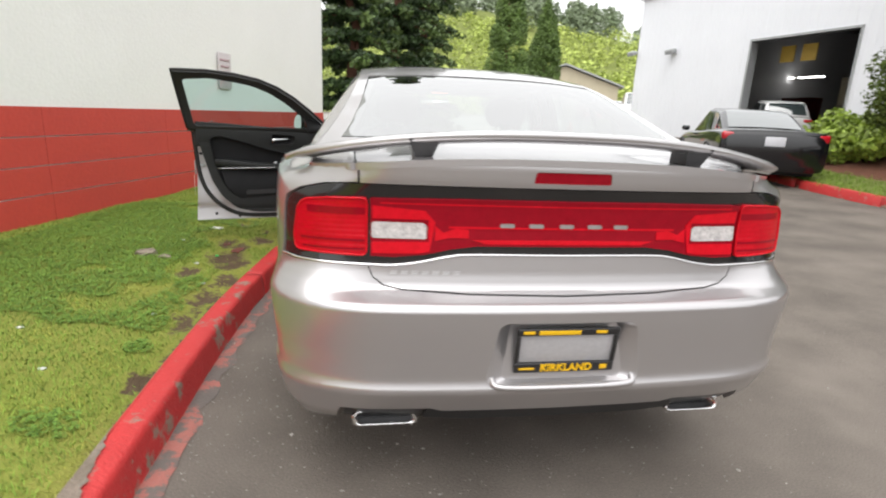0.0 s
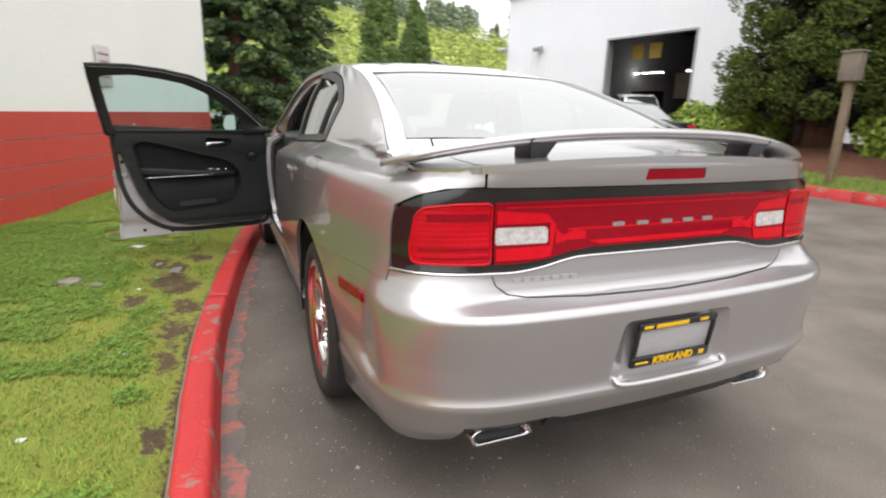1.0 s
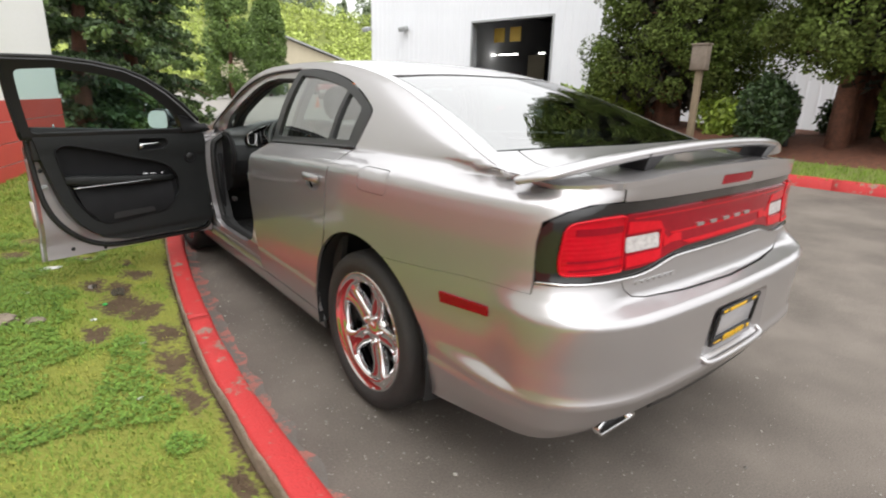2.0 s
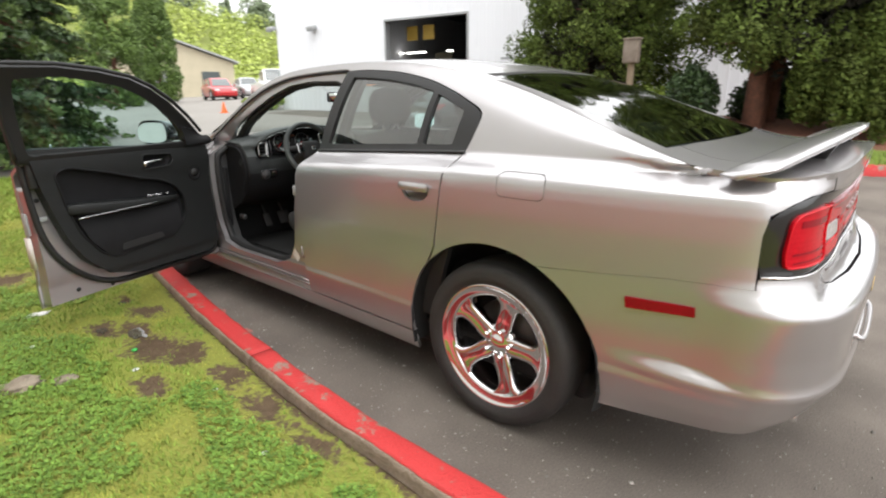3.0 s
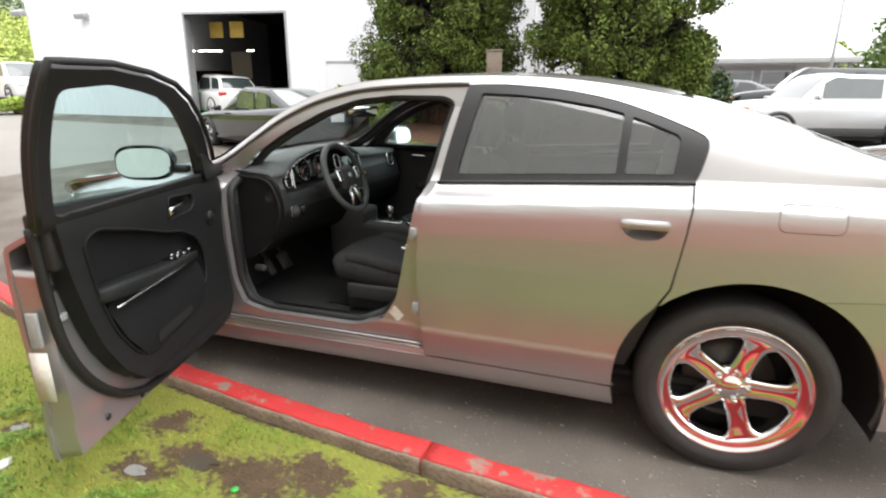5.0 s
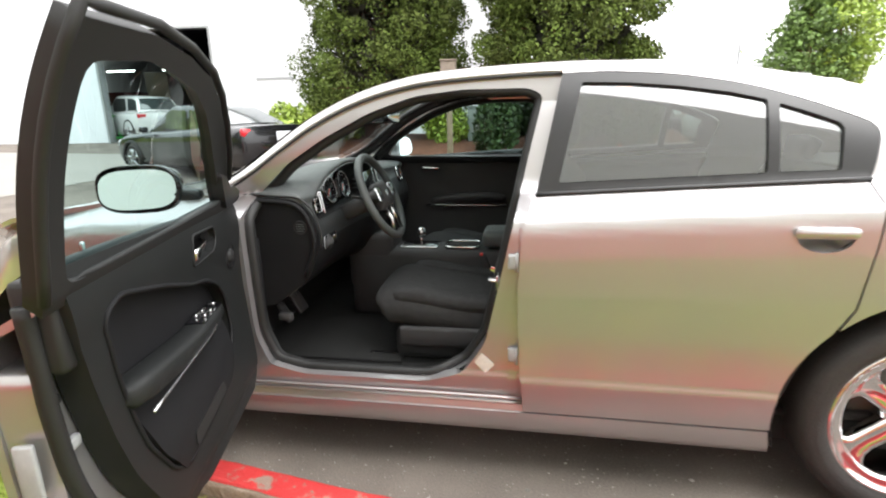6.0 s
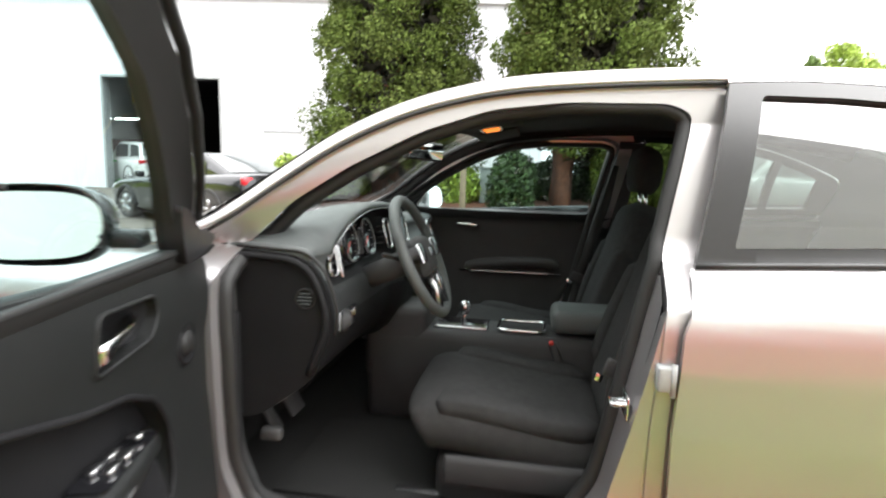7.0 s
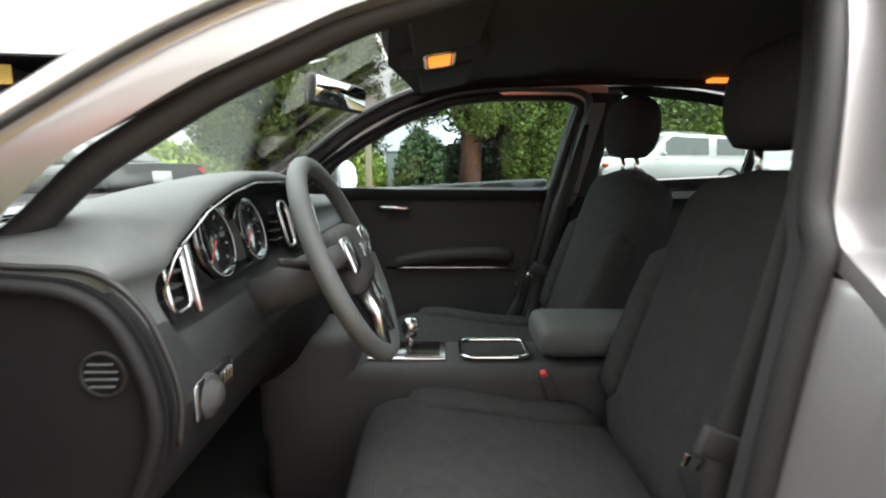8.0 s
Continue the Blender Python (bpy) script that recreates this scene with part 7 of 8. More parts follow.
for mir in (False, True):
    part("door_frame", patch(under_rail(JAMB), lambda y, q: jamb_fn(y, q + rail(y)[1], 0), (0.03, 0.009), (under_rail(HOLE),), 0.045, True, mir), M_PAINT, car)
    c = np.mean(HOLE, 0)
    seal = [jamb_fn(c[0] + (y - c[0]) * 0.985, c[1] + (z - c[1]) * 0.985, flange(y, z) + 0.004) for y, z in dense(HOLE, 0.03)]
    seal = [Vector((-p.x, p.y, p.z)) if mir else p for p in seal]
    part("door_seal", tubed(seal, 0.020, 8, True), M_SEAL, car)
    bm = bmesh.new()
    lip = [(jamb_fn(y, z, 0.044), jamb_fn(y, z, flange(y, z) + 0.002)) for y, z in dense(HOLE, 0.04)]
    rows = [[bm.verts.new((-p.x if mir else p.x, p.y, p.z)) for p in pr] for pr in lip]
    for i in range(len(rows)):
        a, b = rows[i], rows[(i + 1) % len(rows)]
        bm.faces.new((a[0], b[0], b[1], a[1]))
    part("frame_return", bm, M_PAINT, car)
    # inner lining of the opening
    rim = [(jamb_fn(y, z, flange(y, z)), jamb_fn(c[0] + (y - c[0]) * 1.02, c[1] + (z - c[1]) * 1.02, flange(y, z) + 0.08)) for y, z in dense(HOLE, 0.04)]
    bm = bmesh.new()
    rows = [[bm.verts.new((-p.x if mir else p.x, p.y, p.z)) for p in pr] for pr in rim]
    for i in range(len(rows)):
        a, b = rows[i], rows[(i + 1) % len(rows)]
        bm.faces.new((a[0], b[0], b[1], a[1]))
    part("opening_lining", bm, M_CABIN, car)
    gut = [jamb_fn(y, rail(y)[1] - 0.040, -0.005) for y in np.linspace(2.44, 1.15, 30)]
    part("roof_gutter", tubed([Vector((-p.x, p.y, p.z)) if mir else p for p in gut], 0.005, 6), M_SEAL, car)
for z in (0.325, 0.345):
    part("sill_rib", tubed([skin(y, z, -0.018) for y in np.linspace(2.38, 1.27, 12)], 0.006, 6), M_PAINT, car)
part("door_striker", join(tubed([(-0.848, 1.352, 0.772), (-0.848, 1.388, 0.772), (-0.815, 1.388, 0.768), (-0.815, 1.352, 0.768)], 0.006, 8), boxed((-0.832, 1.3585, 0.77), (0.075, 0.006, 0.05), 0.002)), M_CHROME, car, "bright steel door striker")
part("frame_sticker", patch(rounded([(1.41, 0.515), (1.44, 0.475), (1.40, 0.435), (1.365, 0.47)], 0.004), lambda y, z: jamb_fn(y, z, -0.003), 0.02, (), 0.0, True), M_STICKER, car)
part("hinge_channel", side([(1.289, 0.37), (1.319, 0.40), (1.322, 0.75), (1.305, 0.98), (1.283, 1.03), (1.289, 0.75)], 0.03, (), 0.0, False, -0.027), M_PAINT, car)
for z in (0.52, 0.86):
    p = skin(1.302, z, -0.022)
    part("rear_hinge", join(boxed((p.x, p.y, z), (0.03, 0.034, 0.05), 0.005), tubed([(p.x - 0.014, p.y - 0.012, z - 0.032), (p.x - 0.014, p.y - 0.012, z + 0.032)], 0.006, 8)), M_GREY_METAL, car)
for z in (0.62, 0.80):
    part("check_bolt", boxed((-0.845, 1.29, z), (0.02, 0.02, 0.02), 0.004), M_CHROME, car)

# ---- the open driver's door ----
HX, HY = -0.865, 2.395
OPEN = -73.7
door = part("front_door", boxed((0, 0.0, 0.72), (0.03, 0.03, 0.10), 0.006), M_PAINT, car, "driver's door swung wide open, black inside")
door.matrix_basis = Matrix.Translation((HX, HY, 0)) @ pose(0, 0, 0, 0, 0, OPEN)
OFF = Vector((HX, HY, 0))


def dpart(name, bm, material, label=""):
    """A piece of the door, built where it lies when shut."""
    bmesh.ops.translate(bm, verts=bm.verts, vec=-OFF)
    return part(name, bm, material, door, label)


def inner(y, z, d):
    """A place on the door's inner face, d metres towards the cabin."""
    p = skin(y, min(z, 0.92), 0)
    return Vector((p.x + 0.095 + d, y, z))


FD = [(1.272, 0.302), (1.288, 0.5), (1.296, 0.75), (1.292, 0.95), (1.280, 1.060), (2.365, 1.060), (2.372, 0.95), (2.368, 0.5), (2.362, 0.302)]
dpart("outer_panel", side(FD, (0.045, 0.018), (), DEEP), M_PAINT)
FDI = [(1.279, 0.312), (1.295, 0.5), (1.303, 0.75), (1.297, 0.90), (1.296, 0.925), (2.36, 0.925), (2.36, 0.5), (2.352, 0.312)]
dpart("door_shell", patch(FDI, lambda y, z: skin(y, z, -DEEP - 0.001), (0.05, 0.03), (), 0.075, True), M_PAINT)
FW = [(1.246, 1.064), (1.207, 1.25), (1.163, 1.484), (1.40, 1.492), (1.60, 1.478), (1.776, 1.449), (1.91, 1.402), (2.05, 1.328), (2.18, 1.235), (2.30, 1.14), (2.385, 1.064)]
FG = rounded([(1.298, 1.085), (1.265, 1.25), (1.230, 1.436), (1.42, 1.454), (1.58, 1.438), (1.72, 1.416), (1.86, 1.367), (1.98, 1.298), (2.10, 1.208), (2.19, 1.085)], 0.03, 4)
dpart("window_frame", side(FW, (0.03, 0.03), (FG,), 0.032, False, 0.002), M_SEAL)
dpart("door_glass", side(FG, 0.06, (), 0.0, False, -0.012), M_DOORGLASS).visible_shadow = False
dpart("frame_seal", tubed([skin(y, z, -0.030) for y, z in dense(FW[:-1], 0.05, False)], 0.010, 8), M_SEAL)
c = np.mean(FG, 0)
dpart("glass_run", tubed([skin(c[0] + (y - c[0]) * 1.02, c[1] + (z - c[1]) * 1.03, -0.024) for y, z in dense(FG, 0.04)], 0.007, 8, True), M_SEAL)
def trim_top(y):
    return float(np.interp(y, [1.25, 1.35, 1.52, 1.88, 2.15, 2.34], [1.116, 1.112, 1.104, 1.083, 1.058, 1.050]))


TRIMP = rounded([(1.292, 1.108), (1.325, 0.93), (1.37, 0.76), (1.405, 0.64), (1.47, 0.52), (1.58, 0.42), (1.72, 0.385), (2.24, 0.375), (2.315, 0.42), (2.335, 0.70), (2.335, 1.046)] + [(y, trim_top(y) - 0.004) for y in (2.15, 1.88, 1.52)], 0.03)
INSERT = rounded([(1.395, 0.985), (1.46, 1.010), (1.67, 0.958), (1.84, 0.905), (1.96, 0.88), (2.06, 0.835), (2.115, 0.76), (2.115, 0.66), (2.05, 0.575), (1.95, 0.55), (1.80, 0.535), (1.64, 0.505), (1.55, 0.54), (1.47, 0.66), (1.425, 0.82)], 0.03)


HCUP = [(1.862, 0.945), (2.04, 0.950), (2.07, 0.985), (2.06, 1.022), (1.875, 1.032)]


def pad_depth(y, z):
    """The padded face swells a little between belt and insert."""
    return 0.062 + 0.006 * math.sin(math.pi * min(1.0, max(0.0, (trim_top(y) - z) / 0.16)))


dpart("door_trim", patch(TRIMP, lambda y, z: inner(y, z, pad_depth(y, z)), (0.03, 0.02), (INSERT, rounded(HCUP, 0.02)), 0.060, False), M_PAD)
c = np.mean(INSERT, 0)
dpart("trim_insert", patch([tuple(c + (np.array(p) - c) * 1.02) for p in INSERT], lambda y, z: inner(y, z, 0.026), (0.04, 0.03), (), 0.02, False), M_DOORBLACK)
dpart("insert_rim", tubed([inner(y, z, pad_depth(y, z) + 0.001) for y, z in dense(INSERT, 0.03)], 0.006, 8, True), M_DOORBLACK)
c = np.mean(TRIMP, 0)
dpart("door_seal", tubed([inner(y, z, 0.008) for y, z in spline([(1.285, 1.05), (1.292, 0.93), (1.302, 0.80), (1.322, 0.66), (1.372, 0.54), (1.46, 0.44), (1.57, 0.375), (1.70, 0.35), (2.0, 0.345), (2.25, 0.345), (2.335, 0.40), (2.35, 0.60), (2.35, 0.95)], 70)], 0.016, 8), M_SEAL)
# upper roll, armrest, pull pocket, controls
dpart("belt_roll", tubed([inner(y, trim_top(y) - 0.013, 0.048) for y in np.linspace(1.30, 2.33, 30)], 0.015, 10), M_PAD)
dpart("end_cap", boxed((-0.820, 1.318, 1.005), (0.07, 0.05, 0.17), 0.012), M_SEAL)
dpart("defrost_slot", tubed([inner(y, trim_top(y) - 0.004, 0.061) for y in np.linspace(1.945, 2.09, 8)], 0.004, 6), M_SEAL)
arm = bmesh.new()
rows = []
for y, z, w, h in ((1.415, 0.800, 0.010, 0.02), (1.435, 0.796, 0.070, 0.050), (1.50, 0.793, 0.085, 0.060), (1.65, 0.778, 0.088, 0.058), (1.80, 0.766, 0.086, 0.052), (1.95, 0.762, 0.076, 0.044), (2.05, 0.757, 0.055, 0.038), (2.10, 0.752, 0.014, 0.022)):
    row = []
    for a in np.linspace(0, 2 * math.pi, 20, endpoint=False):
        ca, sa = math.cos(a), math.sin(a)
        row.append(arm.verts.new(inner(y, z + h * 0.5 * math.copysign(abs(sa) ** 0.5, sa), 0.024 + w * 0.44 + w * 0.44 * math.copysign(abs(ca) ** 0.5, ca))))
    rows.append(row)
for a, b in zip(rows, rows[1:]):
    for i in range(20):
        arm.faces.new((a[i], a[(i + 1) % 20], b[(i + 1) % 20], b[i]))
bmesh.ops.recalc_face_normals(arm, faces=arm.faces)
dpart("armrest", arm, M_PAD, "padded dark grey armrest")
dpart("bright_strip", tubed([inner(y, 0.752 + (y - 1.45) * 0.015, 0.101 - 0.040 * smooth01((y - 1.85) / 0.18)) for y in np.linspace(1.45, 2.03, 14)], 0.0035, 6), M_SATIN)
dpart("map_pocket", patch(rounded([(1.47, 0.745), (1.50, 0.62), (1.60, 0.50), (1.80, 0.515), (2.0, 0.54), (2.06, 0.60), (2.07, 0.735)], 0.03), lambda y, z: inner(y, z, 0.036 + 0.040 * math.sin(math.pi * min(1, max(0, 0.25 + (z - 0.50) / 0.36)))), 0.03, (), 0.02, False), M_DOORBLACK)
dpart("pocket_mouth", patch(rounded([(1.65, 0.532), (1.92, 0.545), (1.91, 0.578), (1.66, 0.570)], 0.012), lambda y, z: inner(y, z, 0.078), 0.03, (), 0.002, False), M_SEAL)
dpart("switch_panel", patch(rounded([(1.84, 0.030), (2.05, 0.028), (2.05, 0.070), (1.84, 0.085)], 0.008), lambda y, q: inner(y, 0.7945 - (y - 1.84) * 0.075, q), 0.03, (), 0.008, True), M_GAUGE)
for k in range(4):
    y = 1.90 + 0.05 * (k // 2)
    dpart("window_switch", boxed(inner(y, 0.799 - (y - 1.84) * 0.075, 0.042 + 0.024 * (k % 2)), (0.016, 0.030, 0.012), 0.004), M_SATIN)
dpart("switch_knob", boxed(inner(2.01, 0.790, 0.05), (0.026, 0.02, 0.012), 0.005), M_SATIN)
dpart("handle_cup", patch(rounded(HCUP, 0.02), lambda y, z: inner(y, z, pad_depth(y, z) + 0.0015 - 0.045 * max(0.0, (1 - ((y - 1.965) / 0.112) ** 2) * (1 - ((z - 0.988) / 0.048) ** 2)) ** 0.5), 0.012, (), 0.0, False), M_DOORBLACK)
dpart("cup_rim", tubed([inner(y, z, pad_depth(y, z) + 0.001) for y, z in dense(rounded(HCUP, 0.02), 0.02)], 0.004, 8, True), M_PAD)
lever = bmesh.new()
rows = []
for y, z, d, hh in ((2.045, 0.990, 0.030, 0.007), (2.02, 0.990, 0.050, 0.008), (1.97, 0.988, 0.066, 0.008), (1.905, 0.985, 0.072, 0.009), (1.884, 0.978, 0.071, 0.015), (1.876, 0.975, 0.066, 0.016)):
    rows.append([lever.verts.new(inner(y, z + sz * hh, d + sd * 0.006)) for sd, sz in ((-1, -0.8), (0, -1), (1, -0.8), (1, 0.8), (0, 1), (-1, 0.8))])
for a, b in zip(rows, rows[1:]):
    for i in range(6):
        lever.faces.new((a[i], a[(i + 1) % 6], b[(i + 1) % 6], b[i]))
lever.faces.new(rows[0][::-1])
lever.faces.new(rows[-1])
bmesh.ops.recalc_face_normals(lever, faces=lever.faces)
dpart("inner_handle", lever, M_CHROME, "chrome inner door handle")
dpart("speaker_ring", revolved([(0.0, 0.0), (0.034, 0.0), (0.040, 0.006), (0.046, 0.004), (0.05, -0.02)], Matrix.Translation(inner(2.215, 0.888, 0.062)) @ pose(0, 0, 0, 0, 90, 0), 28), M_DOORBLACK)
dpart("speaker_hub", revolved([(0.0, 0.010), (0.02, 0.008), (0.026, 0.0)], Matrix.Translation(inner(2.215, 0.888, 0.064)) @ pose(0, 0, 0, 0, 90, 0), 20), M_SEAL)
dpart("lock_pin", revolved([(0.0, 0.026), (0.004, 0.025), (0.005, 0.02), (0.005, 0.0)], Matrix.Translation(inner(1.423, 1.10, 0.040)), 10), M_SATIN)
dpart("latch", join(boxed(skin(1.288, 0.745, -0.055) + Vector((0, -0.004, 0)), (0.035, 0.012, 0.11), 0.004), boxed(inner(1.335, 0.766, 0.006), (0.014, 0.04, 0.022), 0.003)), M_GREY_METAL)
dpart("door_sticker", boxed(skin(1.281, 0.60, -0.052) + Vector((0, -0.0105, 0)), (0.055, 0.002, 0.16), 0.0), M_STICKER)
for z in (0.40, 0.90):
    dpart("hinge", boxed((-0.82, 2.385, z + 0.1), (0.05, 0.07, 0.05), 0.008), M_PAINT)
dpart("wiring_boot", tubed([(-0.80, 2.33, 0.86), (-0.79, 2.39, 0.87), (-0.77, 2.45, 0.86)], 0.016, 8), M_SEAL)
for y, z in ((1.42, 0.37), (1.33, 0.86), (1.60, 0.345)):
    dpart("grommet", revolved([(0.0, 0.004), (0.010, 0.003), (0.012, 0.0)], Matrix.Translation(inner(y, z, 0.001)) @ pose(0, 0, 0, 0, 90, 0), 12), M_SEAL)


def mirror_shell(sgn):
    """Door mirror: rounded shell with its glass looking back."""
    bm = bmesh.new()
    ring = []
    for k, (dy, s) in enumerate(((-0.02, 0.97), (-0.026, 1.0), (0.0, 1.02), (0.035, 0.98), (0.07, 0.80), (0.095, 0.45), (0.10, 0.1))):
        row = []
        for a in np.linspace(0, 2 * math.pi, 28, endpoint=False):
            ca, sa = math.cos(a), math.sin(a)
            row.append(bm.verts.new((sgn * (1.003 + 0.122 * s * math.copysign(abs(ca) ** 0.62, ca)), 2.165 + dy, 1.132 + 0.074 * s * math.copysign(abs(sa) ** 0.7, sa))))
        ring.append(row)
    for a, b in zip(ring, ring[1:]):
        for i in range(28):
            bm.faces.new((a[i], a[(i + 1) % 28], b[(i + 1) % 28], b[i]))
    bm.faces.new(ring[-1])
    bmesh.ops.recalc_face_normals(bm, faces=bm.faces)
    return bm


def mirror_glass(sgn, turn):
    bm = bmesh.new()
    m = Matrix.Translation((sgn * 1.003, 2.143, 1.132)) @ pose(0, 0, 0, -10, 0, turn)
    bm.faces.new([bm.verts.new(m @ Vector((0.108 * math.copysign(abs(math.cos(a)) ** 0.62, math.cos(a)), 0, 0.062 * math.copysign(abs(math.sin(a)) ** 0.7, math.sin(a))))) for a in np.linspace(0, 2 * math.pi, 30, endpoint=False)])
    return bm


dpart("door_mirror", mirror_shell(-1), M_GLOSS, "black-backed door mirror")
dpart("mirror_glass", mirror_glass(-1, 12), M_MIRROR)
dpart("mirror_arm", boxed((-0.875, 2.185, 1.105), (0.10, 0.05, 0.035), 0.012), M_TRIM)
dpart("mirror_sail", side([(2.17, 1.07), (2.135, 1.185), (2.22, 1.175), (2.34, 1.09), (2.36, 1.07)], 0.03, (), 0.05, False, 0.004), M_TRIM)
pd = part("front_door", patch(FD, lambda y, z: skin(y, z), (0.05, 0.02), (), DEEP, True, True), M_PAINT, car, "passenger's door, shut")
part("window_frame", side(FW, 0.035, (FG,), 0.045, True, 0.002), M_TRIM, pd)
part("door_glass", side(FG, 0.06, (), 0.0, True, -0.012), M_DOORGLASS, pd).visible_shadow = False
part("door_mirror", mirror_shell(1), M_PAINT, pd)
part("mirror_glass", mirror_glass(1, -18), M_MIRROR, pd)


def flip_x(bm):
    lay = bm.verts.layers.float_vector.get("face_turn")
    if lay:
        bm.verts.layers.float_vector.remove(lay)
    bmesh.ops.scale(bm, verts=bm.verts, vec=(-1, 1, 1))
    bmesh.ops.reverse_faces(bm, faces=bm.faces)
    return bm


part("door_trim", flip_x(patch(TRIMP, lambda y, z: inner(y, z, 0.02 + 0.022 * smooth01((z - 0.93) / 0.10)), 0.04, (), 0.03, False)), M_CABIN, pd)
part("belt_roll", flip_x(tubed([tuple(inner(y, trim_top(y) - 0.012, 0.016)) for y in np.linspace(1.30, 2.33, 10)], 0.016, 10)), M_CABIN, pd)
part("bright_strip", flip_x(tubed([inner(y, 0.758, 0.052) for y in np.linspace(1.42, 1.95, 8)], 0.006, 6)), M_SATIN, pd)
part("armrest", flip_x(tubed(spline([tuple(inner(1.44, 0.79, 0.03)), tuple(inner(1.5, 0.815, 0.055)), tuple(inner(1.7, 0.81, 0.055)), tuple(inner(1.85, 0.79, 0.04)), tuple(inner(1.92, 0.765, 0.03))], 20), [0.015] + [0.03] * 18 + [0.012], 10)), M_CABIN, pd)
part("inner_handle", flip_x(tubed(spline([tuple(inner(1.975, 1.005, 0.045)), tuple(inner(1.955, 1.005, 0.065)), tuple(inner(1.90, 1.003, 0.067)), tuple(inner(1.855, 1.0, 0.06))], 12), 0.011, 8)), M_CHROME, pd)
for mir in (False, True):
    part("rear_door_lining", side([(1.20, 0.36), (1.20, 1.06), (0.25, 1.08), (0.30, 0.7), (0.42, 0.36)], 0.06, (), 0.03, mir, -0.09), M_CABIN, car)
    part("centre_pillar_trim", side([(1.27, 0.40), (1.275, 0.95), (1.25, 1.1), (1.20, 1.43), (1.09, 1.43), (1.14, 1.1), (1.15, 0.40)], 0.05, (), 0.03, mir, -0.075), M_CABIN, car)


# ---- inside ----
def loft(path, a, b, xc, n=20, p=0.55):
    """A cushion along path points (y, z): half-width a and half-thickness b at each."""
    pts = spline(path, len(a))
    tan = np.gradient(pts, axis=0)
    tan /= np.linalg.norm(tan, axis=1, keepdims=True)
    bm = bmesh.new()
    rows = []
    for (y, z), (ty, tz), aa, bb in zip(pts, tan, a, b):
        row = []
        for q in np.linspace(0, 2 * math.pi, n, endpoint=False):
            cq, sq = math.cos(q), math.sin(q)
            u, v = aa * math.copysign(abs(cq) ** p, cq), bb * math.copysign(abs(sq) ** p, sq)
            row.append(bm.verts.new((xc + u, y - tz * v, z + ty * v)))
        rows.append(row)
    for r, s in zip(rows, rows[1:]):
        for i in range(n):
            bm.faces.new((r[i], r[(i + 1) % n], s[(i + 1) % n], s[i]))
    bm.faces.new(rows[0][::-1])
    bm.faces.new(rows[-1])
    bmesh.ops.recalc_face_normals(bm, faces=bm.faces)
    return bm


def ends(v, n, lo=0.35):
    """n values near v that shrink at both ends."""
    out = []
    for k in range(n):
        t = (abs(2 * k / (n - 1) - 1) - 0.72) / 0.28
        out.append(v if t <= 0 else v * (lo + (1 - lo) * math.sqrt(max(0.0, 1 - t * t))))
    return out


def seat(xc, label):
    s = part("seat", loft([(1.32, 0.50), (1.50, 0.515), (1.70, 0.545), (1.82, 0.555), (1.875, 0.53)], ends(0.255, 16), ends(0.085, 16, 0.3), xc), M_CLOTH, car, label)
    part("seat_centre", loft([(1.36, 0.566), (1.55, 0.580), (1.72, 0.610), (1.82, 0.612)], ends(0.165, 14), ends(0.022, 14, 0.3), xc), M_CLOTH, s)
    for sg in (-1, 1):
        part("seat_bolster", loft([(1.36, 0.572), (1.55, 0.585), (1.72, 0.612), (1.82, 0.606)], ends(0.055, 12), ends(0.032, 12), xc + sg * 0.195, 12), M_CLOTH, s)
        part("back_bolster", loft([(1.325, 0.62), (1.27, 0.80), (1.20, 0.98)], ends(0.05, 12), ends(0.045, 12), xc + sg * 0.205, 12), M_CLOTH, s)
    part("backrest", loft([(1.30, 0.52), (1.24, 0.72), (1.165, 0.95), (1.105, 1.145)], [v * (1.0 - 0.14 * smooth01((k - 10) / 8)) for k, v in enumerate(ends(0.25, 18))], ends(0.085, 18, 0.4), xc), M_CLOTH, s)
    h = part("headrest", loft([(1.135, 1.195), (1.125, 1.27), (1.125, 1.345), (1.12, 1.385)], [0.10, 0.125, 0.135, 0.14, 0.14, 0.135, 0.125, 0.11, 0.08, 0.04], [0.035, 0.05, 0.056, 0.058, 0.058, 0.056, 0.052, 0.045, 0.032, 0.012], xc), M_CLOTH, s)
    for sg in (-1, 1):
        part("post", tubed([(xc + sg * 0.06, 1.115, 1.10), (xc + sg * 0.06, 1.13, 1.22)], 0.008, 8), M_CHROME, h)
    part("seat_base", boxed((xc, 1.56, 0.40), (0.46, 0.50, 0.14), 0.03), M_CABIN, s)
    part("side_shield", boxed((xc - 0.265, 1.55, 0.455), (0.03, 0.46, 0.085), 0.014), M_CABIN, s)
    part("seat_rail", boxed((xc - 0.20, 1.62, 0.335), (0.03, 0.62, 0.02), 0.004), M_SATIN, s)
    return s


seat(-0.37, "black cloth driver's seat")
seat(0.37, "black cloth passenger's seat")
part("rear_bench", loft([(0.15, 0.48), (0.4, 0.52), (0.62, 0.55), (0.70, 0.53)], ends(0.66, 14, 0.8), ends(0.09, 14), 0.0), M_CLOTH, car)
part("rear_backrest", loft([(0.16, 0.52), (0.05, 0.78), (-0.08, 1.06)], ends(0.66, 14, 0.85), ends(0.08, 14), 0.0), M_CLOTH, car)
for x in (-0.36, 0.36):
    part("rear_headrest", loft([(-0.06, 1.07), (-0.08, 1.16), (-0.09, 1.19)], [0.09, 0.12, 0.125, 0.12, 0.06], [0.03, 0.045, 0.05, 0.045, 0.015], x), M_CLOTH, car)
part("parcel_shelf", boxed((0, -0.30, 1.07), (1.30, 0.5, 0.03), 0.01), M_CABIN, car)
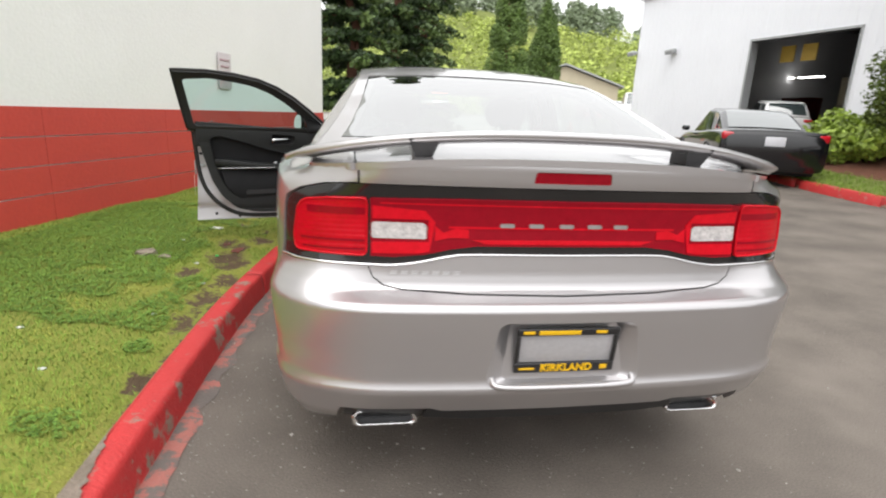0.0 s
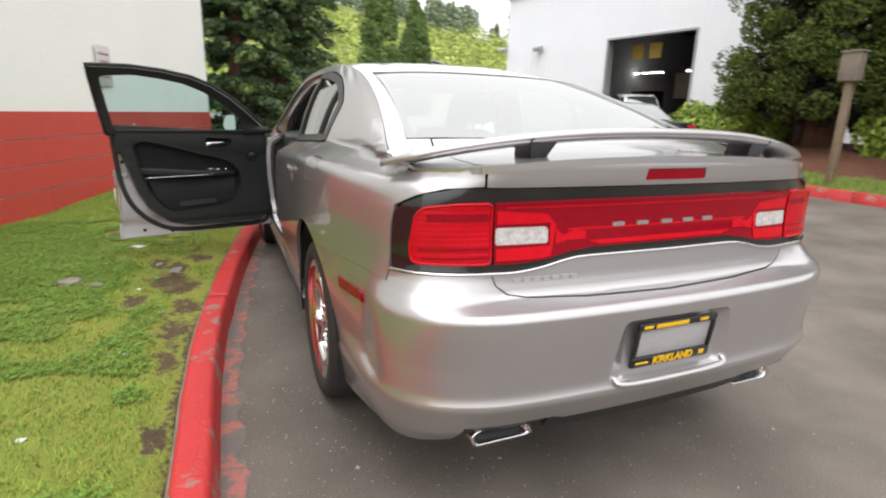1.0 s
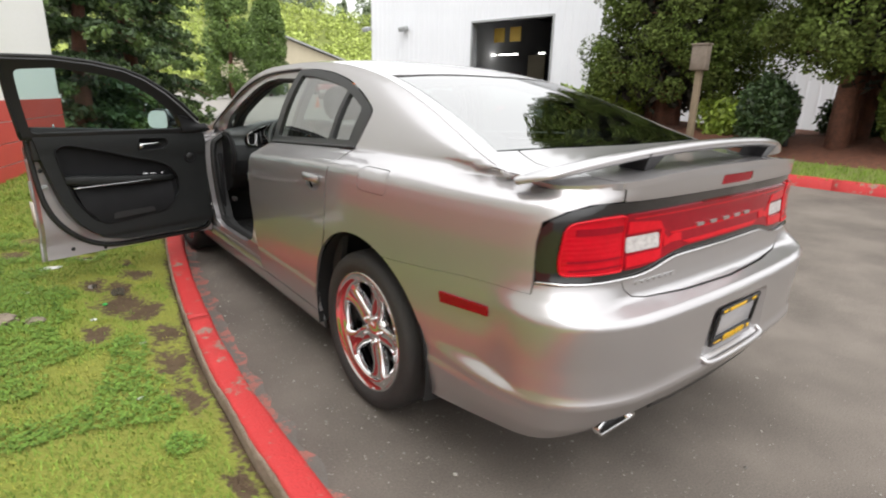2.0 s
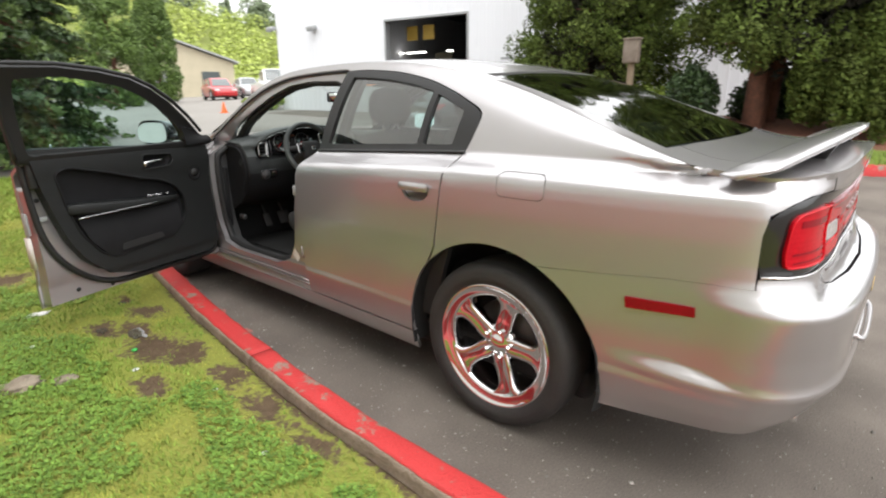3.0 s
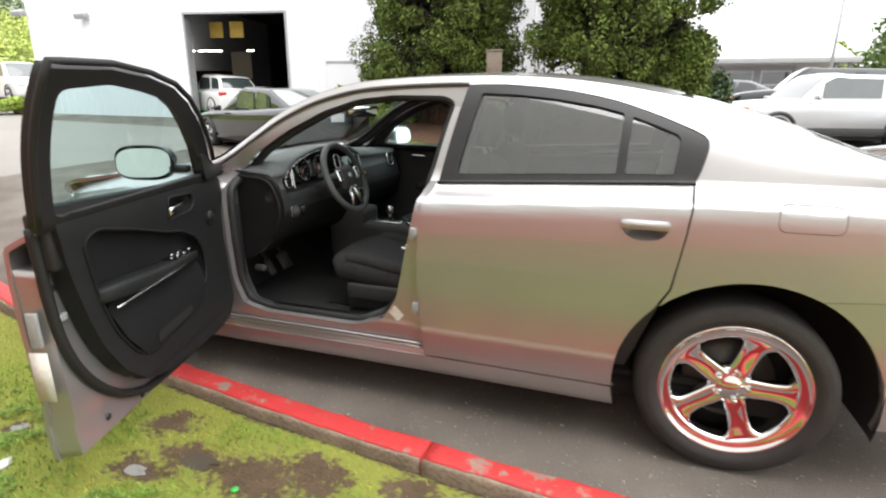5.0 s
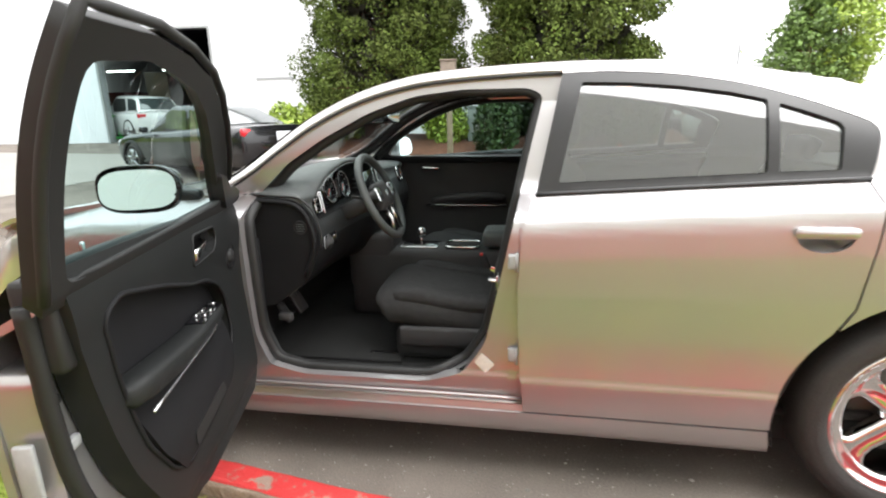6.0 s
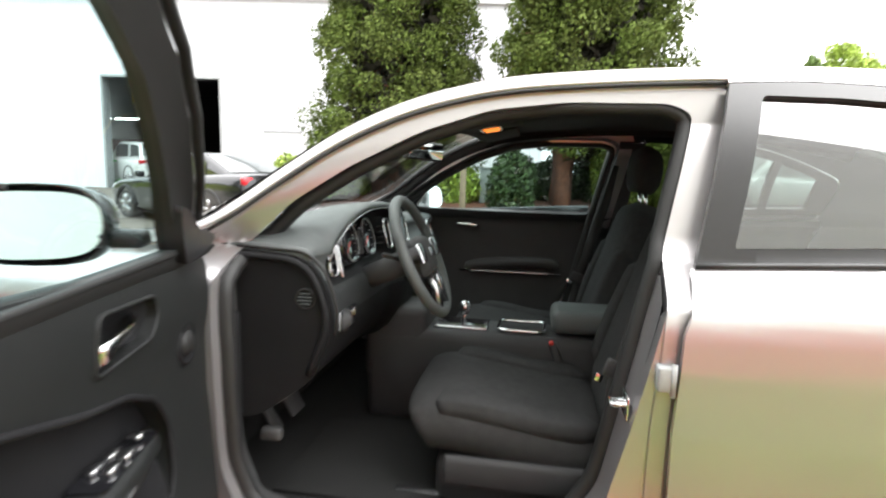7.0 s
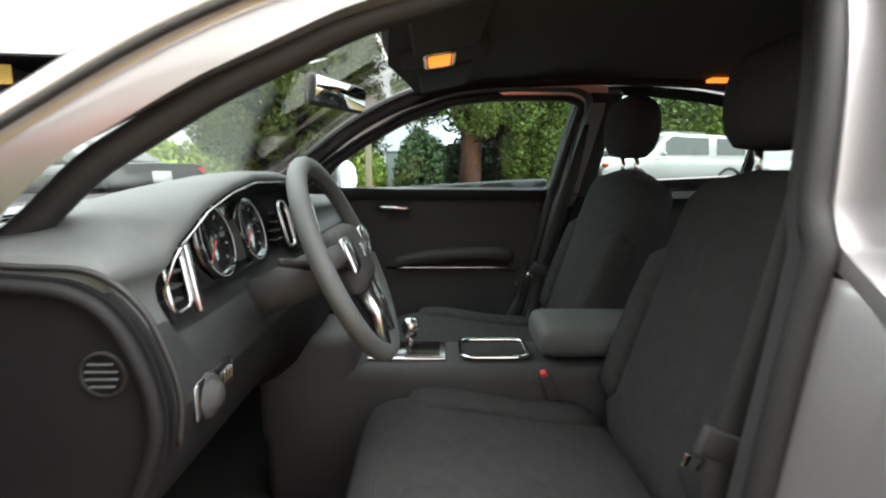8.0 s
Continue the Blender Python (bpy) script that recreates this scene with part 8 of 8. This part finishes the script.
part("cabin_floor", boxed((0, 1.35, 0.315), (1.62, 2.5, 0.03), 0.01), M_CARPET, car)
part("floor_mat", boxed((-0.42, 2.02, 0.338), (0.46, 0.50, 0.012), 0.005), M_CARPET, car)
part("footwell_wall", boxed((0, 2.52, 0.66), (1.62, 0.05, 0.75), 0.01), M_CARPET, car)
for sgn in (-1, 1):
    part("roof_rail_trim", tubed([(sgn * (rail(y)[0] - 0.035), y, rail(y)[1] - 0.030) for y in np.linspace(0.25, 1.80, 20)], 0.030, 10), M_LINER, car)
    part("pillar_lining", tubed([(sgn * (rail(y)[0] - 0.050), y, rail(y)[1] - 0.030) for y in np.linspace(1.78, 2.46, 14)], 0.032, 10), M_CABIN, car)
part("headliner", patch([(y, -edge_x(y) + 0.02) for y in np.linspace(0.28, 1.80, 12)] + [(1.86, 0.0)] + [(y, edge_x(y) - 0.02) for y in np.linspace(1.80, 0.28, 12)], lambda y, x: roof(y, x, -0.045), 0.08), M_LINER, car)
for sgn in (-1, 1):
    yy = np.linspace(1.70, 2.50, 12)
    pil = [(y, sgn * (edge_x(y) - 0.015)) for y in yy] + [(y, sgn * (edge_x(y) - 0.115)) for y in yy[::-1]]
    part("pillar_trim", patch(pil, lambda y, x: roof(y, x, -0.03), 0.04, (), 0.01), M_CABIN, car)


CREST = np.array([(-0.77, 1.062), (-0.72, 1.082), (-0.62, 1.104), (-0.50, 1.136), (-0.36, 1.150), (-0.20, 1.148), (0.0, 1.134), (0.16, 1.105), (0.36, 1.078), (0.77, 1.055)])
LIP = np.array([(-0.77, 1.035), (-0.665, 1.035), (-0.635, 1.062), (-0.55, 1.100), (-0.45, 1.124), (-0.34, 1.138), (-0.18, 1.135), (0.0, 1.115), (0.13, 1.075), (0.20, 1.045), (0.77, 1.025)])


def lip_z(x):
    return float(np.interp(x, LIP[:, 0], LIP[:, 1]))


def bay(x):
    """1 over the instrument bay, 0 beside it."""
    return smooth01((x + 0.680) / 0.035) * smooth01((0.195 - x) / 0.035)


def dash():
    """The dash: a soft top with a brow over a sunk bay for the instruments, falling to the knees."""
    bm = bmesh.new()
    lay = bm.faces.layers.int.new("dark")
    rows = []
    xs = np.concatenate([np.linspace(-0.765, -0.62, 22), np.linspace(-0.61, 0.12, 44), np.linspace(0.13, 0.21, 12), np.linspace(0.24, 0.765, 16)])
    for x in xs:
        o = bay(x)
        zc, zl = float(np.interp(x, CREST[:, 0], CREST[:, 1])), lip_z(x)
        mid = math.exp(-((x / 0.16) ** 4))
        yl = 2.075 + 0.02 * smooth01((abs(x + 0.3) - 0.3) / 0.2)
        low = 0.945 + 0.03 * (1 - o)
        sec = [(2.56, 1.035), (2.46, 1.052 + 0.1 * (zc - 1.05)), (2.34, 1.055 + 0.45 * (zc - 1.05)), (2.22, 1.055 + 0.85 * (zc - 1.05)), (2.14, zc), (yl + 0.012, zl + 0.014 + 0.3 * (zc - zl)), (yl, zl + 0.004), (yl + 0.008 + 0.004 * o, zl - 0.008), (yl + 0.012 + 0.055 * o, zl - 0.02), (yl + 0.012 + 0.045 * o - 0.02 * mid, low + 0.02), (yl + 0.005 - 0.02 * mid, low), (2.060 - 0.03 * mid, 0.90), (2.065 - 0.04 * mid, 0.82), (2.09 - 0.05 * mid, 0.74), (2.17 - 0.08 * mid, 0.66), (2.30, 0.60), (2.5, 0.58)]
        pts = []
        for a, b in zip(sec, sec[1:]):
            pts += [(a[0] + (b[0] - a[0]) * q, a[1] + (b[1] - a[1]) * q) for q in (0.0, 0.5)]
        pts.append(sec[-1])
        pts = np.array(pts)
        pts[1:-1] = 0.25 * pts[:-2] + 0.5 * pts[1:-1] + 0.25 * pts[2:]
        rows.append([bm.verts.new((x, y, z)) for y, z in pts])
    for k, (a, b) in enumerate(zip(rows, rows[1:])):
        o = bay((xs[k] + xs[k + 1]) / 2)
        for i in range(len(a) - 1):
            f = bm.faces.new((a[i], b[i], b[i + 1], a[i + 1]))
            # slots 1 and 2 paint the shade of the bay and the lower faces
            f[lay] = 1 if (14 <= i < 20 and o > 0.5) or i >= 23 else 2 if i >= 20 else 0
    bm.faces.new(rows[0])
    bm.faces.new(rows[-1][::-1])
    bmesh.ops.recalc_face_normals(bm, faces=bm.faces)
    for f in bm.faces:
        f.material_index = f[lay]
    return bm


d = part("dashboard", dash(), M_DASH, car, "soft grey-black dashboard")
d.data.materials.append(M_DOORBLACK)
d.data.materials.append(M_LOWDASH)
END = [(2.47, 1.040), (2.30, 1.052), (2.20, 1.046), (2.125, 1.040), (2.08, 1.008), (2.055, 0.960), (2.040, 0.900), (2.045, 0.84), (2.09, 0.73), (2.24, 0.62), (2.47, 0.60)]
part("dash_end", join(patch(rounded(END, 0.03), lambda y, z: Vector((-0.772, y, z)), 0.04, (), 0.02, True), tubed([(-0.775, y, z) for y, z in spline([(2.30, 1.038), (2.20, 1.034), (2.135, 1.026), (2.095, 1.0), (2.070, 0.955), (2.055, 0.90), (2.06, 0.845), (2.10, 0.745)], 30)], 0.009, 8)), M_DOORBLACK, d)
part("end_gap", tubed([(-0.768, y - 0.012, z + 0.008) for y, z in spline([(2.30, 1.052), (2.20, 1.046), (2.125, 1.040), (2.08, 1.008), (2.055, 0.960), (2.040, 0.900), (2.045, 0.84)], 30)], 0.004, 6), M_SEAL, d)
vent = revolved([(0.0, -0.008), (0.021, -0.008), (0.023, 0.002), (0.026, 0.001), (0.028, -0.006)], Matrix.Translation((-0.7735, 2.107, 0.935)) @ pose(0, 0, 0, 0, -90, 0), 24)
part("demist_vent", vent, M_SEAL, d)
for k in range(4):
    part("vent_slat", boxed((-0.776, 2.107, 0.9225 + 0.0085 * k), (0.003, 0.040 - 0.008 * abs(k - 1.5), 0.0022), 0.001), M_DASH, d)


def oblong(xc, zc, w, h, y, r, thick, tilt=0.0):
    pts = rounded([(xc - w, zc - h), (xc + w, zc - h), (xc + w + tilt, zc + h), (xc - w + tilt, zc + h)], r, 5)
    return tubed([(a, y + (z - zc) * 0.25, z) for a, z in pts], thick, 8, True)


# a thin bright line round the bay, gauges, display, vents and screen
rimline = [(x, 2.078 + 0.02 * smooth01((abs(x + 0.3) - 0.3) / 0.2), lip_z(x) - 0.006) for x in np.linspace(-0.652, 0.15, 40)]
part("bay_rim", tubed([(-0.645, 2.094, 0.955), (-0.655, 2.096, 1.0)] + rimline, 0.0025, 6), M_SATIN, d)
part("cluster_panel", boxed((-0.375, 2.125, 1.035), (0.36, 0.02, 0.14), 0.03, pose(0, 0, 0, -14)), M_GAUGE, d)
for x in (-0.465, -0.300):
    part("gauge", revolved([(0.0, 0.0), (0.052, 0.0), (0.060, 0.012), (0.064, 0.0)], Matrix.Translation((x, 2.112, 1.040)) @ pose(0, 0, 0, 76), 32), M_GAUGE, d)
    part("gauge_ring", tubed([(x + 0.058 * math.cos(a), 2.101 + 0.014 * math.sin(a), 1.040 + 0.057 * math.sin(a)) for a in np.linspace(0, 6.28, 28, endpoint=False)], 0.0012, 6, True), M_GREY_METAL, d)
    for k in range(9):
        a = radians(225 - 33.75 * k)
        part("gauge_mark", boxed((x + 0.045 * math.cos(a), 2.108 + 0.011 * math.sin(a), 1.040 + 0.044 * math.sin(a)), (0.0016, 0.002, 0.007), 0.0, pose(0, 0, 0, 0, -math.degrees(a) + 90, 0)), M_GREY_METAL, d)
    part("gauge_needle", tubed([(x, 2.105, 1.040), (x - 0.030, 2.100, 1.012)], [0.002, 0.0008], 6), M_BUCKLE, d)
part("display", boxed((-0.3825, 2.106, 1.030), (0.045, 0.006, 0.075), 0.002, pose(0, 0, 0, -14)), M_SHADOW, d)
part("vent_surround", oblong(-0.625, 1.008, 0.026, 0.042, 2.098, 0.018, 0.004, 0.012), M_SATIN, d, "satin silver vent surround")
part("vent_blade", boxed((-0.585, 2.092, 1.005), (0.014, 0.012, 0.105), 0.004, pose(0, 0, 0, -14, 8, 0)), M_SATIN, d)
part("vent_surround", oblong(-0.135, 1.035, 0.028, 0.050, 2.085, 0.02, 0.005), M_SATIN, d)
part("vent_surround", oblong(0.115, 1.030, 0.028, 0.050, 2.085, 0.02, 0.005), M_SATIN, d)
part("vent_surround", oblong(0.63, 0.985, 0.040, 0.045, 2.088, 0.03, 0.006), M_SATIN, d)
for x, z0 in ((-0.622, 0.978), (-0.135, 1.0), (0.115, 0.995), (0.63, 0.955)):
    for k in range(4):
        part("vent_slat", boxed((x, 2.108, z0 + 0.020 * k), (0.045, 0.02, 0.004), 0.001), M_CABIN, d)
part("screen", boxed((-0.01, 2.082, 1.020), (0.17, 0.012, 0.10), 0.004, pose(0, 0, 0, -12)), M_GAUGE, d, "dark touch screen")
part("radio_trim", oblong(0.0, 0.90, 0.10, 0.035, 2.035, 0.02, 0.004), M_SATIN, d)
part("switch_plate", boxed((-0.605, 2.062, 0.850), (0.12, 0.012, 0.055), 0.008), M_GAUGE, d)
part("light_switch", revolved([(0.0, 0.012), (0.016, 0.011), (0.021, 0.0), (0.03, 0.0), (0.032, -0.01)], Matrix.Translation((-0.63, 2.054, 0.848)) @ pose(0, 0, 0, 85), 20), M_CABIN, d)
for k in range(3):
    part("dimmer_mark", boxed((-0.585 + 0.012 * k, 2.0545, 0.856), (0.004, 0.003, 0.018), 0.001), M_SATIN, d)
part("yellow_tag", boxed((0.10, 2.03, 0.955), (0.03, 0.004, 0.02), 0.001), M_YELLOW, d)

# steering wheel
SW = Matrix.Translation((-0.37, 1.905, 0.995)) @ pose(0, 0, 0, 66, 0, 0)
sw = part("steering_wheel", revolved([(0.0, -0.25), (0.035, -0.25), (0.04, -0.03), (0.0, -0.03)], SW, 16), M_CABIN, car, "black four-spoke steering wheel with silver inserts")
part("wheel_rim", tubed([SW @ Vector((0.184 * math.cos(a), 0.184 * math.sin(a), 0.0)) for a in np.linspace(0, 2 * math.pi, 48, endpoint=False)], 0.0165, 12, True), M_DASH, sw)
hub = bmesh.new()
box(hub, (0, 0, 0.0), (0.145, 0.125, 0.06), 0.03, None, 4)
bmesh.ops.transform(hub, matrix=SW, verts=hub.verts)
part("hub_pad", hub, M_CABIN, sw)
for sg in (-1, 1):
    part("spoke", tubed([SW @ Vector((sg * 0.06, 0.01, 0.0)), SW @ Vector((sg * 0.12, 0.02, 0.005)), SW @ Vector((sg * 0.178, 0.02, 0.0))], [0.028, 0.020, 0.015], 8), M_CABIN, sw)
    bm = boxed((sg * 0.095, 0.012, 0.026), (0.046, 0.062, 0.012), 0.006)
    bmesh.ops.transform(bm, matrix=SW, verts=bm.verts)
    part("spoke_insert", bm, M_SATIN, sw)
    bm = boxed((sg * 0.095, 0.012, 0.033), (0.03, 0.042, 0.004), 0.004)
    bmesh.ops.transform(bm, matrix=SW, verts=bm.verts)
    part("spoke_buttons", bm, M_GAUGE, sw)
    part("spoke", tubed([SW @ Vector((sg * 0.02, -0.05, 0.005)), SW @ Vector((sg * 0.035, -0.11, 0.01)), SW @ Vector((sg * 0.05, -0.172, 0.0))], [0.022, 0.014, 0.013], 8), M_SATIN, sw)
bm = boxed((0, 0.004, 0.032), (0.026, 0.026, 0.006), 0.004)
bmesh.ops.transform(bm, matrix=SW, verts=bm.verts)
part("hub_badge", bm, M_SATIN, sw)
for sg, z in ((-1, 0.0), (1, 0.0)):
    part("stalk", tubed([SW @ Vector((sg * 0.04, 0.02, -0.06)), SW @ Vector((sg * 0.15, 0.05, -0.065))], [0.009, 0.007], 8), M_CABIN, sw)

# centre console
cns = part("centre_console", join(boxed((0.0, 1.72, 0.50), (0.235, 0.90, 0.36), 0.035), boxed((0.0, 2.06, 0.62), (0.23, 0.24, 0.28), 0.03)), M_CABIN, car, "black centre console")
part("console_armrest", boxed((0.0, 1.33, 0.735), (0.20, 0.32, 0.085), 0.03, None, 3), M_DASH, cns)
part("shift_plate", boxed((0.0, 1.82, 0.684), (0.13, 0.20, 0.010), 0.004), M_SATIN, cns)
part("shift_plate_inset", boxed((0.0, 1.82, 0.690), (0.10, 0.17, 0.006), 0.002), M_GAUGE, cns)
part("gear_lever", tubed([(0.0, 1.815, 0.68), (0.0, 1.812, 0.74)], 0.009, 8), M_CHROME, cns)
part("gear_knob", revolved([(0.0, 0.04), (0.014, 0.037), (0.023, 0.024), (0.024, 0.008), (0.016, -0.012), (0.0, -0.014)], Matrix.Translation((0.0, 1.812, 0.735)), 18), M_SATIN, cns)
part("cup_rim", tubed([(x, y, 0.690) for x, y in rounded([(-0.07, 1.51), (0.07, 1.51), (0.07, 1.68), (-0.07, 1.68)], 0.03)], 0.006, 8, True), M_CHROME, cns)
# flat black plate on the console; the well's inner shade is its colour
part("cup_well", boxed((0, 1.595, 0.684), (0.13, 0.16, 0.004), 0.001), M_SHADOW, cns)
part("belt_buckle", boxed((-0.125, 1.47, 0.63), (0.03, 0.03, 0.09), 0.008, pose(0, 0, 0, -20)), M_CABIN, cns)
part("buckle_button", boxed((-0.128, 1.488, 0.672), (0.024, 0.016, 0.012), 0.003, pose(0, 0, 0, -20)), M_BUCKLE, cns)
for x, w in ((-0.48, 0.05), (-0.34, 0.09)):
    part("pedal", join(boxed((x, 2.36, 0.47), (w, 0.02, 0.10), 0.008, pose(0, 0, 0, -30)), tubed([(x, 2.37, 0.5), (x, 2.48, 0.66)], 0.01, 6)), M_CABIN, car)
part("bonnet_pull", boxed((-0.74, 2.22, 0.56), (0.03, 0.06, 0.035), 0.01), M_CABIN, car)
part("kick_panel", boxed((-0.80, 2.42, 0.60), (0.03, 0.30, 0.60), 0.01), M_DOORBLACK, car)
# roof console, mirror, belts
M_DOME = lamp_mat("lit_dome_lamp", (1.0, 0.26, 0.03), 0.5)
dl = part("dome_console", boxed((0.0, 1.73, 1.440), (0.20, 0.22, 0.035), 0.015, pose(0, 0, 0, -9)), M_LINER, car)
part("dome_lens", boxed((0.0, 1.735, 1.418), (0.13, 0.055, 0.012), 0.005, pose(0, 0, 0, -9)), M_DOME, dl, "lit warm dome lamp")
part("dome_ring", tubed([(x, y, 1.417 - (y - 1.735) * 0.16) for x, y in rounded([(-0.075, 1.70), (0.075, 1.70), (0.075, 1.77), (-0.075, 1.77)], 0.02)], 0.005, 6, True), M_SATIN, dl)
for x in (-0.28, 0.28):
    part("sun_visor", boxed((x, 1.72, 1.425), (0.36, 0.15, 0.018), 0.008, pose(0, 0, 0, -12)), M_LINER, car)
part("rear_dome", boxed((0.50, 0.78, 1.452), (0.045, 0.085, 0.012), 0.004), M_DOME, car, "lit warm reading lamp")
mirr = part("inner_mirror", boxed((0.0, 1.985, 1.335), (0.25, 0.025, 0.07), 0.02, pose(0, 0, 0, 8, 0, -20), 3), M_CABIN, car, "black inside mirror")
part("mirror_glass", boxed((-0.005, 1.9710, 1.334), (0.23, 0.004, 0.055), 0.0, pose(0, 0, 0, 8, 0, -20)), M_MIRROR, mirr)
part("mirror_stem", tubed([(0.0, 2.0, 1.36), (0.0, 2.03, 1.385)], 0.012, 8), M_CABIN, mirr)


def strap(pts, w):
    bm = bmesh.new()
    rows = []
    for p in pts:
        p = Vector(p)
        rows.append([bm.verts.new(p + Vector((-0.0015, -w / 2, 0))), bm.verts.new(p + Vector((-0.0015, w / 2, 0))), bm.verts.new(p + Vector((0.0015, w / 2, 0))), bm.verts.new(p + Vector((0.0015, -w / 2, 0)))])
    for a, b in zip(rows, rows[1:]):
        for i in range(4):
            bm.faces.new((a[i], a[(i + 1) % 4], b[(i + 1) % 4], b[i]))
    bmesh.ops.recalc_face_normals(bm, faces=bm.faces)
    return bm


for sgn in (-1, 1):
    sb = part("seat_belt", strap([(sgn * 0.600, 1.215, 1.32), (sgn * 0.615, 1.245, 1.13), (sgn * 0.635, 1.30, 0.92), (sgn * 0.65, 1.345, 0.76), (sgn * 0.665, 1.37, 0.5)], 0.046), M_BELT, car)
    part("belt_tongue", boxed((sgn * 0.645, 1.350, 0.775), (0.016, 0.060, 0.045), 0.006, pose(0, 0, 0, 20)), M_CABIN, sb)
    part("tongue_plate", boxed((sgn * 0.645, 1.385, 0.750), (0.004, 0.030, 0.020), 0.001, pose(0, 0, 0, 20)), M_CHROME, sb)
